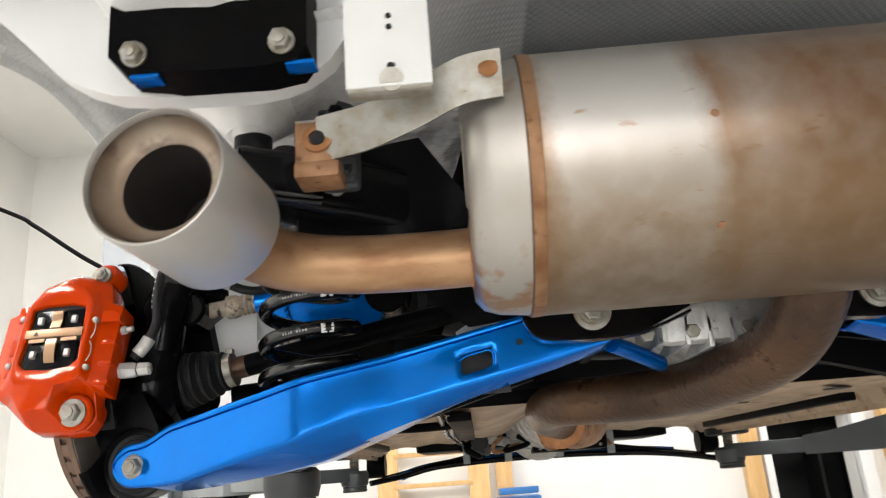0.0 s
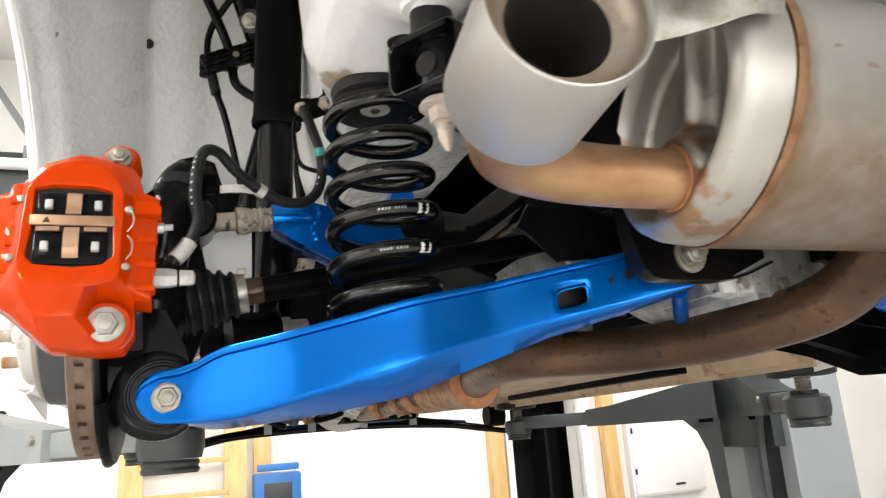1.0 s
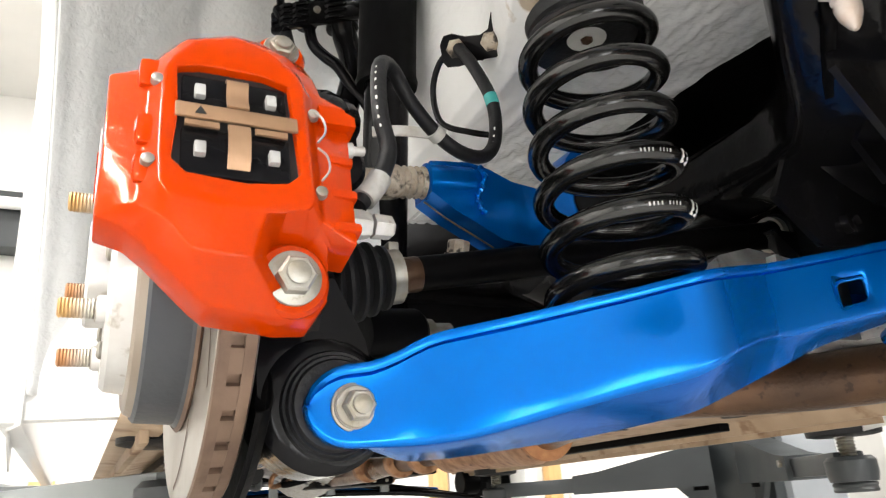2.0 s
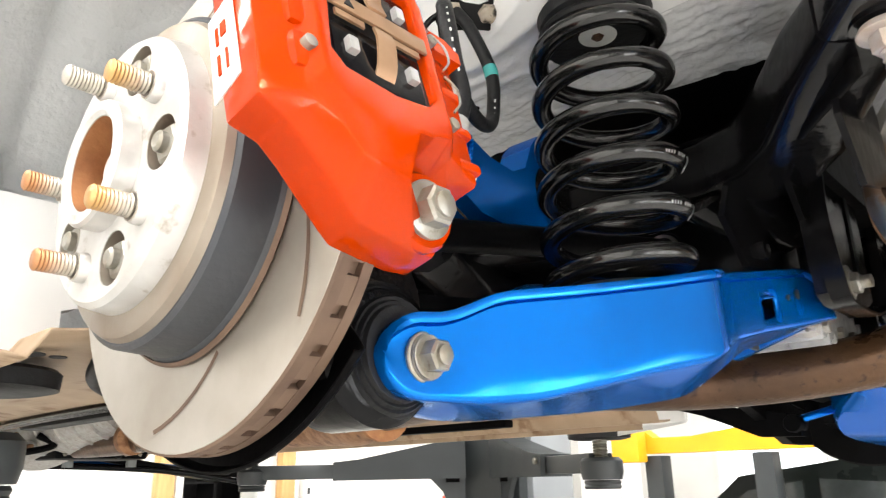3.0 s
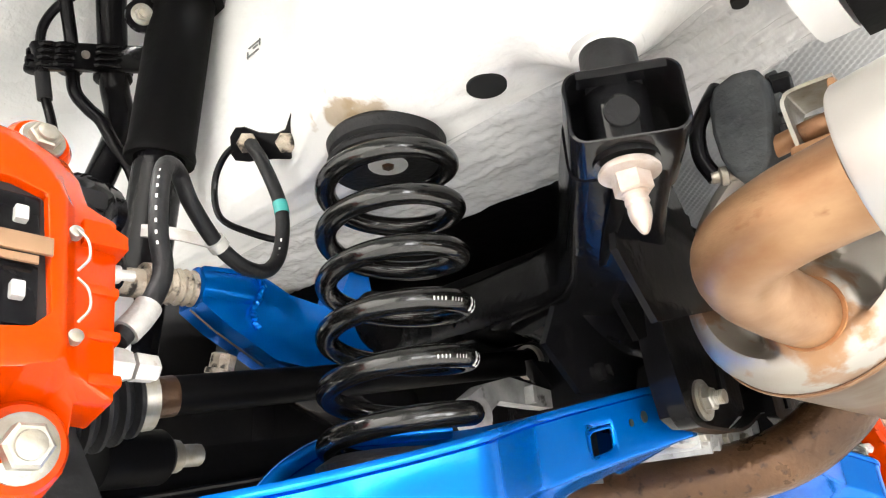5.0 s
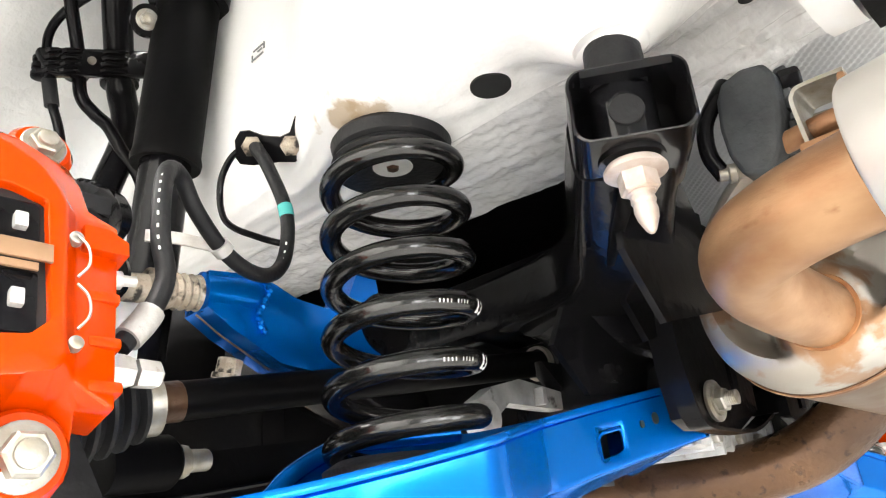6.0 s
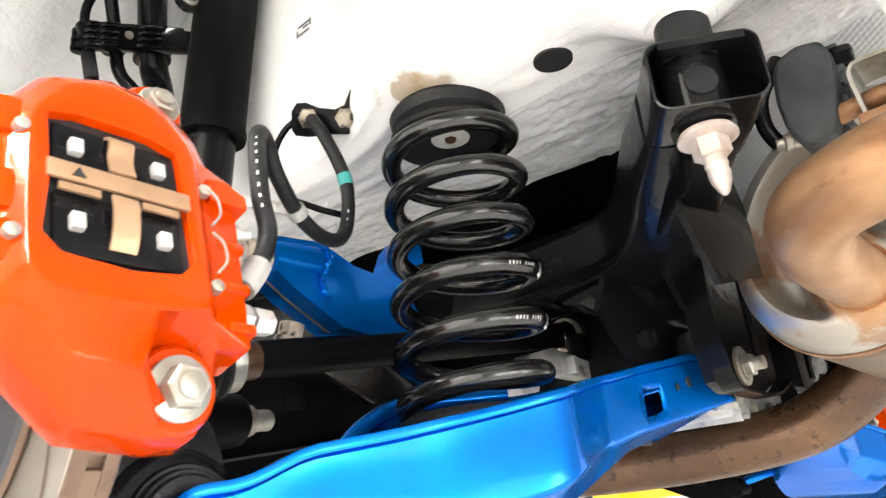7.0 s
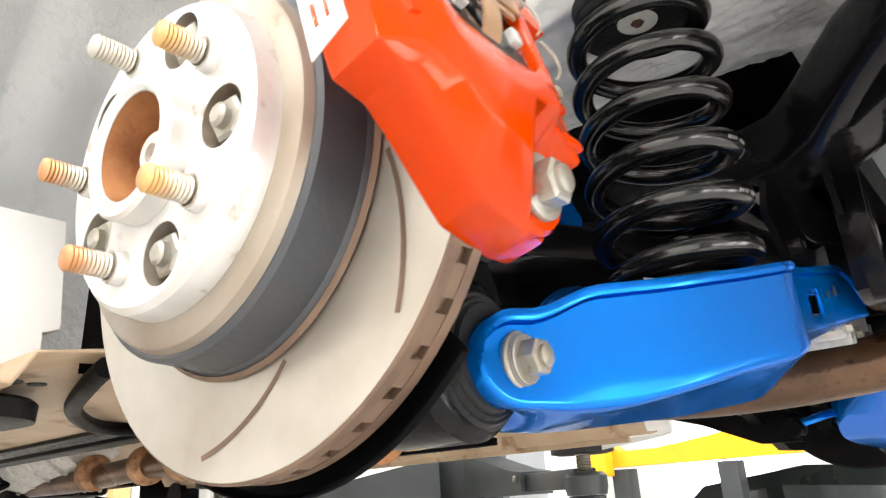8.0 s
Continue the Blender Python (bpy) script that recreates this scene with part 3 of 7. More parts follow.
# ---------- lifts ----------
def two_post_lift(sign, cx, cy, pads, main, light, dz=0.0):
    t = thing("lift_column", (cx, cy, 0), "grey steel two-post lift column with folding arms", "car lift", "lift columns")
    s = sign
    for y0, y1 in ((cy - 0.20, cy - 0.13), (cy + 0.06, cy + 0.20)):
        part("side_channel", box((cx, (y0 + y1) / 2, 1.55), (0.28, y1 - y0, 3.1)), LIFT_SILVER, t, "silver-grey column channel", bevel=0.008)
    part("back_plate", box((cx + s * 0.13, cy, 1.55), (0.03, 0.26, 3.1)), BLACK_DULL, t)
    part("chain", box((cx + s * 0.02, cy - 0.03, 1.6), (0.05, 0.05, 3.0)), BLACK, t, "black lifting chain")
    part("cable", tube([(cx - s * 0.05, cy + 0.06, 0.1), (cx - s * 0.05, cy + 0.06, 3.0)], 0.014), BLACK_DULL, t)
    part("carriage", box((cx - s * 0.11, cy, 1.50), (0.16, 0.34, 0.34)), LIFT_GREY, t, bevel=0.01)
    part("foot", box((cx, cy, 0.02), (0.5, 0.6, 0.04)), LIFT_GREY, t)
    for k, (px_, py_) in enumerate(pads):
        start = Vector((cx - s * 0.2, cy + (0.1 if py_ > cy else -0.1), 1.48 + dz))
        end = Vector((px_, py_, 1.48 + dz))
        d = end - start
        run, dn = d.length, d.normalized()
        sidev = Vector((0, 0, 1)).cross(dn)
        arm = part("swing_arm", prism([(0, -0.05), (run * 0.62, -0.05), (run * 0.62, 0.02), (run * 0.50, 0.03), (run * 0.08, 0.10), (0, 0.10)], start - sidev * 0.055, dn, (0, 0, 1), sidev, 0.11), main if k else light, t, "grey enamelled tapered swing arm", bevel=0.008)
        part("inner_arm", beam(start + d * 0.55 - Vector((0, 0, 0.015)), end - Vector((0, 0, 0.015)), 0.075, 0.055), main if k else light, arm, bevel=0.006)
        part("arm_pin", lathe([(-0.065, 0.03), (0.115, 0.03), (0.12, 0.024)], start + dn * 0.05, (0, 0, 1), 24), BLACK_DULL, arm)
        part("lock_bolt", hexagon(start + d * 0.58 - sidev * 0.055, -sidev, 0.012, 0.01), ZINC, arm)
        part("gusset", prism([(0.0, -0.05), (0.14, -0.05), (0.09, -0.10), (0.06, -0.18), (0.045, -0.34), (0.0, -0.60)], start - sidev * 0.01, dn, (0, 0, 1), sidev, 0.02), main, arm, bevel=0.003)
        pad = part("pad_cup", lathe([(0, 0.055), (0.02, 0.06), (0.05, 0.06), (0.06, 0.05)], end + Vector((0, 0, -0.06)), (0, 0, 1), 28), LIFT_GREY, t)
        part("pad_rings", lathe([(-0.085 + 0.006 * i, 0.052 if i % 2 else 0.049) for i in range(5)], end, (0, 0, 1), 28), LIFT_GREY, pad)
        part("screw", lathe([(-0.05 + 0.004 * i, 0.022 if i % 2 else 0.018) for i in range(21)], end + Vector((0, 0, 0.04)), (0, 0, 1), 20), ZINC, pad, "bare threaded pad screw")
        part("rubber_pad", lathe([(0, 0.070), (0.004, 0.088), (0.024, 0.090), (0.029, 0.084)], end + Vector((0, 0, 0.048)), (0, 0, 1), 32), RUBBER, pad, "black rubber lifting pad")
    return t


two_post_lift(1, 1.62, 1.56, [(0.96, 0.74), (0.80, 2.25)], LIFT_GREY, LIFT_GREY, 0.018)
two_post_lift(-1, -1.43, 1.75, [(-0.645, 0.64), (-0.78, 2.25)], LIFT_GREY, LIFT_LIGHT, 0.035)


def second_bay():
    t = thing("yellow_lift", (3.7, 1.6, 0), "yellow steel lift frame in the next bay", "car lift")
    part("beam", prism([(-0.85, 0.0), (0.75, 0.0), (0.75, 0.05), (0.1, 0.16), (-0.35, 0.10), (-0.62, 0.10), (-0.72, 0.18), (-0.85, 0.18)], (3.7, 1.36, 1.575), (0, -1, 0), (0, 0, 1), (1, 0, 0), 0.12), YELLOW, t, bevel=0.006)
    part("bracket", box((3.62, 2.12, 1.62), (0.12, 0.20, 0.20)), YELLOW, t, bevel=0.01)
    for y in (1.99, 1.28):
        part("post", box((3.76, y, 0.78), (0.14, 0.12, 1.56)), LIFT_GREY, t, bevel=0.006)
    # a window between two pillars
    w = tagged(part("window_1", box((X1 - 0.02, 2.9, 1.55), (0.06, 1.3, 1.3)), PANEL), "white framed workshop window", "window", kind="structure")
    for y in (2.58, 3.22):
        part("pane", box((X1 - 0.06, y, 1.55), (0.012, 0.56, 1.1)), PALE_DAY, w, "bright daylit pane")
    for y, wd in ((1.4, 0.5), (4.2, 0.55)):
        c = thing("steel_cabinet", (6.9, y, 0), "tall pale steel cabinet against the wall", "cabinet", "steel cabinets")
        part("body", box((6.9, y, 0.95), (0.45, wd, 1.9)), PANEL, c, bevel=0.01)
        part("door", box((6.665, y, 0.97), (0.015, wd - 0.06, 1.75)), PANEL, c, bevel=0.004)
        part("handle", box((6.65, y - wd * 0.35, 1.0), (0.02, 0.02, 0.14)), LIFT_GREY, c)


PALE_DAY = glowing("pale_daylit_pane", (0.9, 0.96, 1.0), 3.0)
DAYLIGHT = glowing("daylit_pane", (0.97, 0.985, 1.0), 14.0)
second_bay()


def parked_car():
    t = thing("parked_car", (4.9, 1.15, 0), "dark parked car with its glass catching the room", "car")
    prof = [(-1.9, 0.35), (1.9, 0.35), (1.95, 0.75), (1.75, 0.92), (0.95, 1.0), (0.45, 1.42), (-0.2, 1.51), (-0.95, 1.46), (-1.55, 1.02), (-1.92, 0.9)]
    part("body", prism(prof, (4.1, 1.15, 0), (0, 1, 0.0), (0, 0, 1), (1, 0, 0), 1.7), CAR_DARK, t, bevel=0.03)
    glass = material("car_glass", (0.03, 0.035, 0.035), 0.06, 0.0)
    for poly in ([(0.05, 1.04), (0.80, 1.04), (0.40, 1.33), (0.05, 1.39)], [(-0.95, 1.04), (-0.05, 1.04), (-0.05, 1.40), (-0.85, 1.35)]):
        part("side_window", prism(poly, (4.09, 1.15, 0), (0, 1, 0), (0, 0, 1), (1, 0, 0), 0.012), glass, t, "dark side window")
    for y in (-0.1, 2.4):
        wh = part("wheel", lathe([(0, 0.30), (0.02, 0.33), (0.2, 0.33), (0.22, 0.30)], (4.06, y, 0.33), (1, 0, 0), 32), RUBBER, t)
        part("rim", lathe([(0, 0.2), (0.02, 0.21), (0.03, 0.2)], (4.045, y, 0.33), (1, 0, 0), 24), ALU, wh)


parked_car()
def wall_window():
    """Workshop window in the wall behind the car; its panes light the car from behind."""
    w = tagged(part("window_2", box((0.35, Y0 + 0.03, 1.05), (5.0, 0.07, 1.75)), PANEL, None), "white framed window band behind the car", "window", kind="structure")
    for i in range(3):
        x = -1.75 + 1.68 * i
        part("pane", box((x, Y0 + 0.07, 1.05), (0.70, 0.012, 1.5)), DAYLIGHT, w, "bright daylit pane")


wall_window()


def corrugated_hose():
    t = thing("corrugated_hose", (1.05, -0.2, 1.0), "dark corrugated exhaust extraction hose hanging down", "hose")
    path = spline([(1.10, -0.16, 4.4), (1.07, -0.17, 2.4), (1.05, -0.175, 1.74), (1.05, -0.171, 1.62), (1.06, -0.177, 1.49), (1.08, -0.21, 1.39), (1.15, -0.30, 1.1), (1.3, -0.45, 0.5), (1.4, -0.6, 0.06)], 24)
    pts = []
    for a_, b_ in zip(path, path[1:]):
        k = max(2, int((b_ - a_).length / 0.006))
        pts += [a_.lerp(b_, j / k) for j in range(k)]
    run, rs = 0.0, []
    for i, p in enumerate(pts):
        run += (p - pts[i - 1]).length if i else 0
        rs.append(0.050 + 0.007 * math.sin(run * 2 * math.pi / 0.024))
    part("hose", tube(pts, rs, 24), RUBBER, t, "ribbed dark grey hose wall", 80)
    part("hanger_ring", lathe([(-0.02, 0.056), (0.02, 0.056)], (1.10, -0.16, 4.4), (0, 0, 1), 24), ZINC, t)
    part("ceiling_stay", tube([(1.10, -0.16, 4.38), (1.10, -0.16, ZC)], 0.012), ZINC, t)


corrugated_hose()
t = thing("hanging_cable", (-2.6, 3.0, 3.0), "thin black cable strung through the room", "cable")
part("cable", tube(spline([(-4.2, 3.0, 3.75), (-2.98, 3.0, 3.18), (-2.76, 3.0, 3.055), (-2.54, 3.0, 2.895), (-2.36, 3.0, 2.775), (-1.9, 3.0, 2.5), (-1.62, 1.9, 2.2)], 6), 0.013, 10), BLACK_DULL, t)
t = thing("red_trolley", (4.6, 4.6, 0), "red tubular hand trolley with a wooden box", "trolley")
part("frame", tube(spline([(4.35, 4.5, 0.0), (4.35, 4.5, 1.15), (4.4, 4.5, 1.25), (4.75, 4.5, 1.25), (4.8, 4.5, 1.15), (4.8, 4.5, 0.0)], 6), 0.018), TOOL_RED, t)
part("crate", box((4.6, 4.62, 0.75), (0.4, 0.3, 0.6)), WOOD, t, bevel=0.01)
part("cross_bar", tube([(4.36, 4.5, 1.02), (4.79, 4.5, 1.02)], 0.014), TOOL_RED, t)
t = thing("pump_handle", (4.0, 4.4, 0), "black curved jack handle leaning upright", "handle")
part("grip", tube(spline([(4.12, 4.4, 0.0), (4.10, 4.4, 0.7), (4.02, 4.4, 1.1), (3.92, 4.4, 1.22)], 6), 0.028), RUBBER, t)

# roof steel and door track towards the far left corner
t = thing("roof_beam", (-2.6, Y1 - 0.12, 3.3), "dark steel roof beam with a pale conduit", "beam")
part("beam", box((-2.2, Y1 - 0.12, 3.52), (2.2, 0.2, 0.42)), LIFT_GREY, t, bevel=0.01)
part("conduit", tube([(-2.6, Y1 - 0.26, 3.62), (-1.15, Y1 - 0.26, 3.62)], 0.045), PANEL, t, "pale round conduit")
for x in (-1.95, -2.35):
    part("brace", beam((x - 0.25, Y1 - 0.2, 4.55), (x + 0.28, Y1 - 0.2, 3.72), 0.05, 0.07, (0, 1, 0)), LIFT_LIGHT, t)
part("bracket", box((-1.66, Y1 - 0.24, 3.72), (0.26, 0.06, 0.10)), LIFT_LIGHT, t, bevel=0.006)


# ---------- ceiling lamps ----------
def ceiling_lamp(x, y, w, d, watts):
    t = thing("ceiling_lamp", (x, y, ZC), "bright white ceiling tube lamp", "lamp", "ceiling lamps")
    part("housing", box((x, y, ZC - 0.03), (w + 0.06, d + 0.06, 0.06)), PANEL, t, bevel=0.008)
    part("diffuser", box((x, y, ZC - 0.066), (w, d, 0.012)), LAMP_GLOW, t, "glowing white diffuser")
    la = bpy.data.lights.new("tube_light", "AREA")
    la.shape, la.size, la.size_y, la.energy, la.color = "RECTANGLE", w, d, watts * 1.6, (1.0, 0.975, 0.95)
    ob = new("tube_light", la)
    ob.location = (x, y, ZC - 0.09)


LAMP_GLOW = glowing("lamp_diffuser", (1.0, 0.96, 0.9), 30.0)
for x, y, w, d, e in ((-2.9, -1.6, 0.3, 2.4, 220), (-0.3, -2.7, 2.4, 0.3, 410), (0.2, -1.2, 2.4, 0.3, 240), (-1.8, -3.6, 1.2, 0.3, 190), (2.4, -2.6, 2.4, 0.3, 180), (-2.9, 2.2, 0.3, 2.4, 60), (0.4, 4.1, 2.4, 0.3, 100), (3.4, 3.6, 2.4, 0.3, 90), (5.6, 0.6, 0.3, 2.4, 80)):
    ceiling_lamp(x, y, w, d, e)


# ---------- body shell ----------
def body_shell():
    t = thing("car_body", (CX, 0.4, 1.6), "white unibody underside of a raised car with rail, wheelhouse and floor", "car body")
    RX = -0.388

    def mount(x, y):
        """The floor sheet draws down round the subframe mount."""
        return 0.037 * math.exp(-(((x + 0.436) ** 2 + (y + 0.334) ** 2) / 0.0021) ** 1.2)

    def rail(u, v):
        y = -0.62 + 0.98 * v
        wob = 0.003 * noise.noise(Vector((u * 9, y * 14, 0)))
        g = max(0.0, min(1.0, (y + 0.15) / 0.15))
        g = g * g * (3 - 2 * g)
        out = pw([-0.6, -0.25, -0.08], [-0.52, -0.505, -0.50], y)
        rear = [(-0.384, 1.8365), (RX - 0.004, 1.836), (-0.415, 1.835), (-0.44, 1.834), (out + 0.03, 1.838), (out + 0.006, 1.848), (out - 0.006, 1.875), (out - 0.012, 1.95), (out - 0.016, 2.16)]
        fore = [(-0.384, 1.8365), (RX - 0.004, 1.836), (-0.405, 1.8355), (-0.42, 1.836), (-0.436, 1.839), (-0.448, 1.848), (-0.457, 1.872), (-0.463, 1.94), (-0.466, 2.16)]
        prof = [(p[0] * (1 - g) + q[0] * g, p[1] * (1 - g) + q[1] * g) for p, q in zip(rear, fore)]
        k = u * (len(prof) - 1)
        i = min(int(k), len(prof) - 2)
        f = k - i
        x = prof[i][0] * (1 - f) + prof[i + 1][0] * f
        z = prof[i][1] * (1 - f) + prof[i + 1][1] * f
        return (x, y, z + wob - mount(x, y))
    other_side = []
    other_side.append(thicken(part("rail", sheet(rail, 80, 120), RAIL_WHITE, t, "white painted chassis rail", 50), 0.003, 0))
    # brushed sealer inboard of the fold
    def sealed(u, v):
        y = -0.47 + 0.82 * v
        x1 = pw([-0.47, -0.413, -0.315, -0.20, -0.09, 0.0], [-0.277, -0.277, -0.238, -0.232, -0.250, -0.253], y)
        x = -0.392 + (x1 + 0.392) * u
        z = 1.8335 + 0.009 * min(1.0, (x + 0.392) / 0.115)
        rel = 0.0028 * noise.noise(Vector((x * 33, y * 22, 3))) + 0.0024 * noise.noise(Vector((x * 45 + y * 60, x * 130 - y * 100, 7)))
        return (x, y, z + rel * min(1, u * 12) - mount(x, y))
    other_side.append(part("seam_sealer", sheet(sealed, 70, 130), SEALER, t, "brushed grey seam sealer", 80))
    other_side.append(thicken(part("black_underseal", sheet(lambda u, v: (-0.262 + 0.27 * u, -0.20 + 0.62 * v, 1.8475 - 0.012 * u + 0.0015 * noise.noise(Vector((u * 9, v * 30, 1)))), 12, 30), BLACK_DULL, t, "black undersealed floor beyond the sealer", 80), 0.002, 0))
    # round drain holes: near-black discs let into the rail, shade put into their colour
    part("drain_hole", lathe([(0, 0.0152), (0.0065, 0.0150)], (-0.429, -0.233, 1.8375), (0, 0, -1), 32), DARK, t, "dark round drain hole")
    part("drain_hole", lathe([(0, 0.006), (0.007, 0.0055)], (-0.375, -0.40, 1.837), (0, 0, -1), 16), DARK, t)
    # wheelhouse
    R = 0.455

    def house(u, v):
        a = radians(-1.5 + 153.5 * u)
        x = -0.455 - 0.385 * v
        r = pw([-0.84, -0.828, -0.80, -0.686, -0.45], [0.448, 0.464, 0.470, 0.572, 0.60], x) + 0.003 * math.sin(v * 25) + 0.003 * noise.noise(Vector((u * 8, v * 5, 1)))
        return (x, r * math.cos(a), HUB.z + r * math.sin(a))
    other_side.append(thicken(part("wheelhouse", sheet(house, 60, 40), GREY_LINER, t, "grey-white painted wheelhouse", 50), 0.004, -1))
    part("wheelhouse_plug", lathe([(0, 0.009), (0.003, 0.008)], (-0.686, 0.300, 2.105), (0, -0.53, -0.85), 16), RUBBER, t, "black rubber plug")
    part("wheelhouse_plug", lathe([(0, 0.007), (0.003, 0.006)], (-0.803, 0.195, 2.047), (0, -0.42, -0.9), 16), LIFT_LIGHT, t, "grey press stud")
    # outer skin of the quarter panel round the arch
    bm = bmesh.new()
    n = 40
    arc = [(R - 0.005) * Vector((math.cos(radians(-6 + 158 * i / n)), math.sin(radians(-6 + 158 * i / n)))) for i in range(n + 1)]
    ring = []
    for p in arc:
        d = p.normalized()
        ring.append([bm.verts.new((-0.84, p.x, HUB.z + p.y)), bm.verts.new((-0.855, p.x + d.x * 0.03, HUB.z + p.y + d.y * 0.03)), bm.verts.new((-0.868, p.x + d.x * 0.30, HUB.z + p.y + d.y * 0.30))])
    for a, b in zip(ring, ring[1:]):
        for k in (0, 1):
            bm.faces.new((a[k], b[k], b[k + 1], a[k + 1]))
    other_side.append(thicken(part("quarter_panel", bm, WHITE, t, "white quarter panel round the wheel arch"), 0.003))
    other_side.append(part("side_skin", box((-0.855, 1.2, 1.95), (0.03, 1.5, 0.75)), WHITE, t, "white door skin and sill", bevel=0.012))
    # the same panels on the car's other side
    for ob in other_side:
        me = ob.data.copy()
        for v in me.vertices:
            v.co.x = -v.co.x
        me.flip_normals()
        twin = new(ob.name.split(".")[0], me)
        twin.parent = t
        twin["label"] = ob["label"]
        if ob.modifiers:
            thicken(twin, ob.modifiers[0].thickness, ob.modifiers[0].offset)
    # floor pan
    def pan(u, v):
        x = -0.74 + 1.54 * u
        lip = 0.44 - 0.07 * max(0.0, min(1.0, (-0.44 - x) / 0.06))
        y = lip + (2.54 - lip) * v
        tun = math.exp(-((x - CX) / 0.14) ** 2)
        z = 1.602 + 0.09 * tun + 0.004 * math.sin(x * 40) * (abs(x - CX) > 0.25)
        if abs(x - CX) > 0.70:
            z -= 0.03
        return (x, y, z)
    thicken(part("floor_pan", sheet(pan, 80, 20), BEIGE, t, "dusty pale floor pan with brown staining", 40), 0.004)
    for x, y, rx in ((-0.637, 0.51, 0.018), (-0.604, 0.513, 0.010), (-0.55, 0.75, 0.026), (-0.40, 0.62, 0.018), (0.55, 0.7, 0.03), (0.42, 0.95, 0.025)):
        part("floor_hole", lathe([(0, rx), (0.0015, rx * 0.95)], (x, y, 1.5965), (0, 0, -1), 24), DARK, t, "dark oval floor hole")
    for x in (-0.705, 0.765):
        part("sill_flange", box((x, 1.5, 1.580), (0.012, 2.0, 0.05)), BEIGE, t, bevel=0.002)
    part("front_bulkhead", sheet(lambda u, v: (-0.60 + 1.3 * u, 0.43 - 0.02 * v, 1.595 + 0.30 * v), 8, 6), BLACK_DULL, t, "dull black bulkhead sheet")
    part("sill_end", prism([(-0.86, 1.58), (-0.665, 1.585), (-0.628, 1.611), (-0.628, 1.638), (-0.611, 1.643), (-0.617, 1.76), (-0.86, 1.76)], (0, 0.455, 0), (1, 0, 0), (0, 0, 1), (0, 1, 0), 0.03), WHITE, t, "white stepped sill end panel", bevel=0.006)
    # boot floor over the muffler and the rear crash panel
    part("boot_floor", sheet(lambda u, v: (-0.90 + 1.86 * u, -0.95 + 0.6 * v, 1.99 + 0.0 * u), 6, 6), GREY_LINER, t)
    part("tunnel_roof", sheet(lambda u, v: (-0.30 + 0.9 * u, -0.5 + 0.98 * v, 2.0), 6, 6), GREY_LINER, t)
    # rounded rear panel carrying the crash-bar bracket
    pts = [(-0.70, 1.97), (-0.645, 1.90), (-0.61, 1.866), (-0.558, 1.812), (-0.535, 1.797), (-0.51, 1.787), (-0.465, 1.781), (-0.40, 1.779), (-0.375, 1.782), (-0.355, 1.789), (-0.337, 1.802), (-0.325, 1.82), (-0.31, 1.97)]
    part("rear_panel", prism(pts, (0, -0.455, 0), (1, 0, 0), (0, 0, 1), (0, 1, 0), 0.02), WHITE, t, "white rounded rear panel", bevel=0.004)
    rb = part("exhaust_bracket", box((-0.286, -0.512, 1.84), (0.060, 0.004, 0.20)), WHITE, t, "white drilled bracket")
    part("bracket_fold", tube_strip([(-0.286, -0.5125, 1.746), (-0.286, -0.5115, 1.7405), (-0.286, -0.507, 1.7385), (-0.286, -0.499, 1.7385)], (1, 0, 0), 0.058, 0.002), ZINC, rb, "bare folded lower edge")
    part("fold_notch", lathe([(0, 0.0085), (0.0015, 0.0082)], (-0.284, -0.5135, 1.745), (0, -1, -0.35), 24), ZINC, rb, "bright pressed notch")
    for z in (1.747, 1.778, 1.787):
        part("bracket_hole", lathe([(0, 0.0030 if z < 1.76 else 0.0022), (0.0012, 0.0020)], (-0.284, -0.5145, z + 0.008), (0, -1, 0), 14), DARK, rb)
    # small inked stamp on the rail's side: a frame of plain bars
    for dy, dz, wy, wz in ((0, 0.005, 0.022, 0.0012), (0, -0.005, 0.022, 0.0012), (0.0105, 0, 0.0012, 0.010), (-0.0105, 0, 0.0012, 0.010), (-0.003, 0, 0.010, 0.0012)):
        part("stamp_bar", box((-0.4672, 0.019 + dy, 1.992 + dz - 0.25 * dy), (0.0014, wy * 0.8, wz * 0.8)), LIFT_LIGHT, t)
    part("mount_boss", lathe([(0, 0.026), (0.036, 0.025), (0.040, 0.0235), (0.0405, 0.020), (0.0407, 0.001)], (-0.436, -0.334, 1.842), (0, 0, -1), 28), RAIL_WHITE, t, "painted subframe mount boss")
    return t


body_shell()


def crash_bracket():
    t = thing("crash_bar_bracket", (-0.43, -0.47, 1.80), "black bolted crash bar bracket with blue pads", "bracket")
    part("plate", prism([(-0.498, 1.92), (-0.496, 1.796), (-0.486, 1.786), (-0.462, 1.782), (-0.452, 1.779), (-0.380, 1.777), (-0.355, 1.781), (-0.347, 1.792), (-0.345, 1.92)], (0, -0.494, 0), (1, 0, 0), (0, 0, 1), (0, 1, 0), 0.036), BLACK_DULL, t, "black mounting plate", bevel=0.003)
    for x in (-0.475, -0.365):
        bolt(t, (x, -0.495, 1.795), (0, -1, -0.15), 0.0098, 0.008, 0.007)
        part("pad", box((x + (0.006 if x < -0.42 else 0.012), -0.484, 1.7795), (0.022, 0.016, 0.0035)), BLUE, t, "thin blue pad", bevel=0.0012)


crash_bracket()


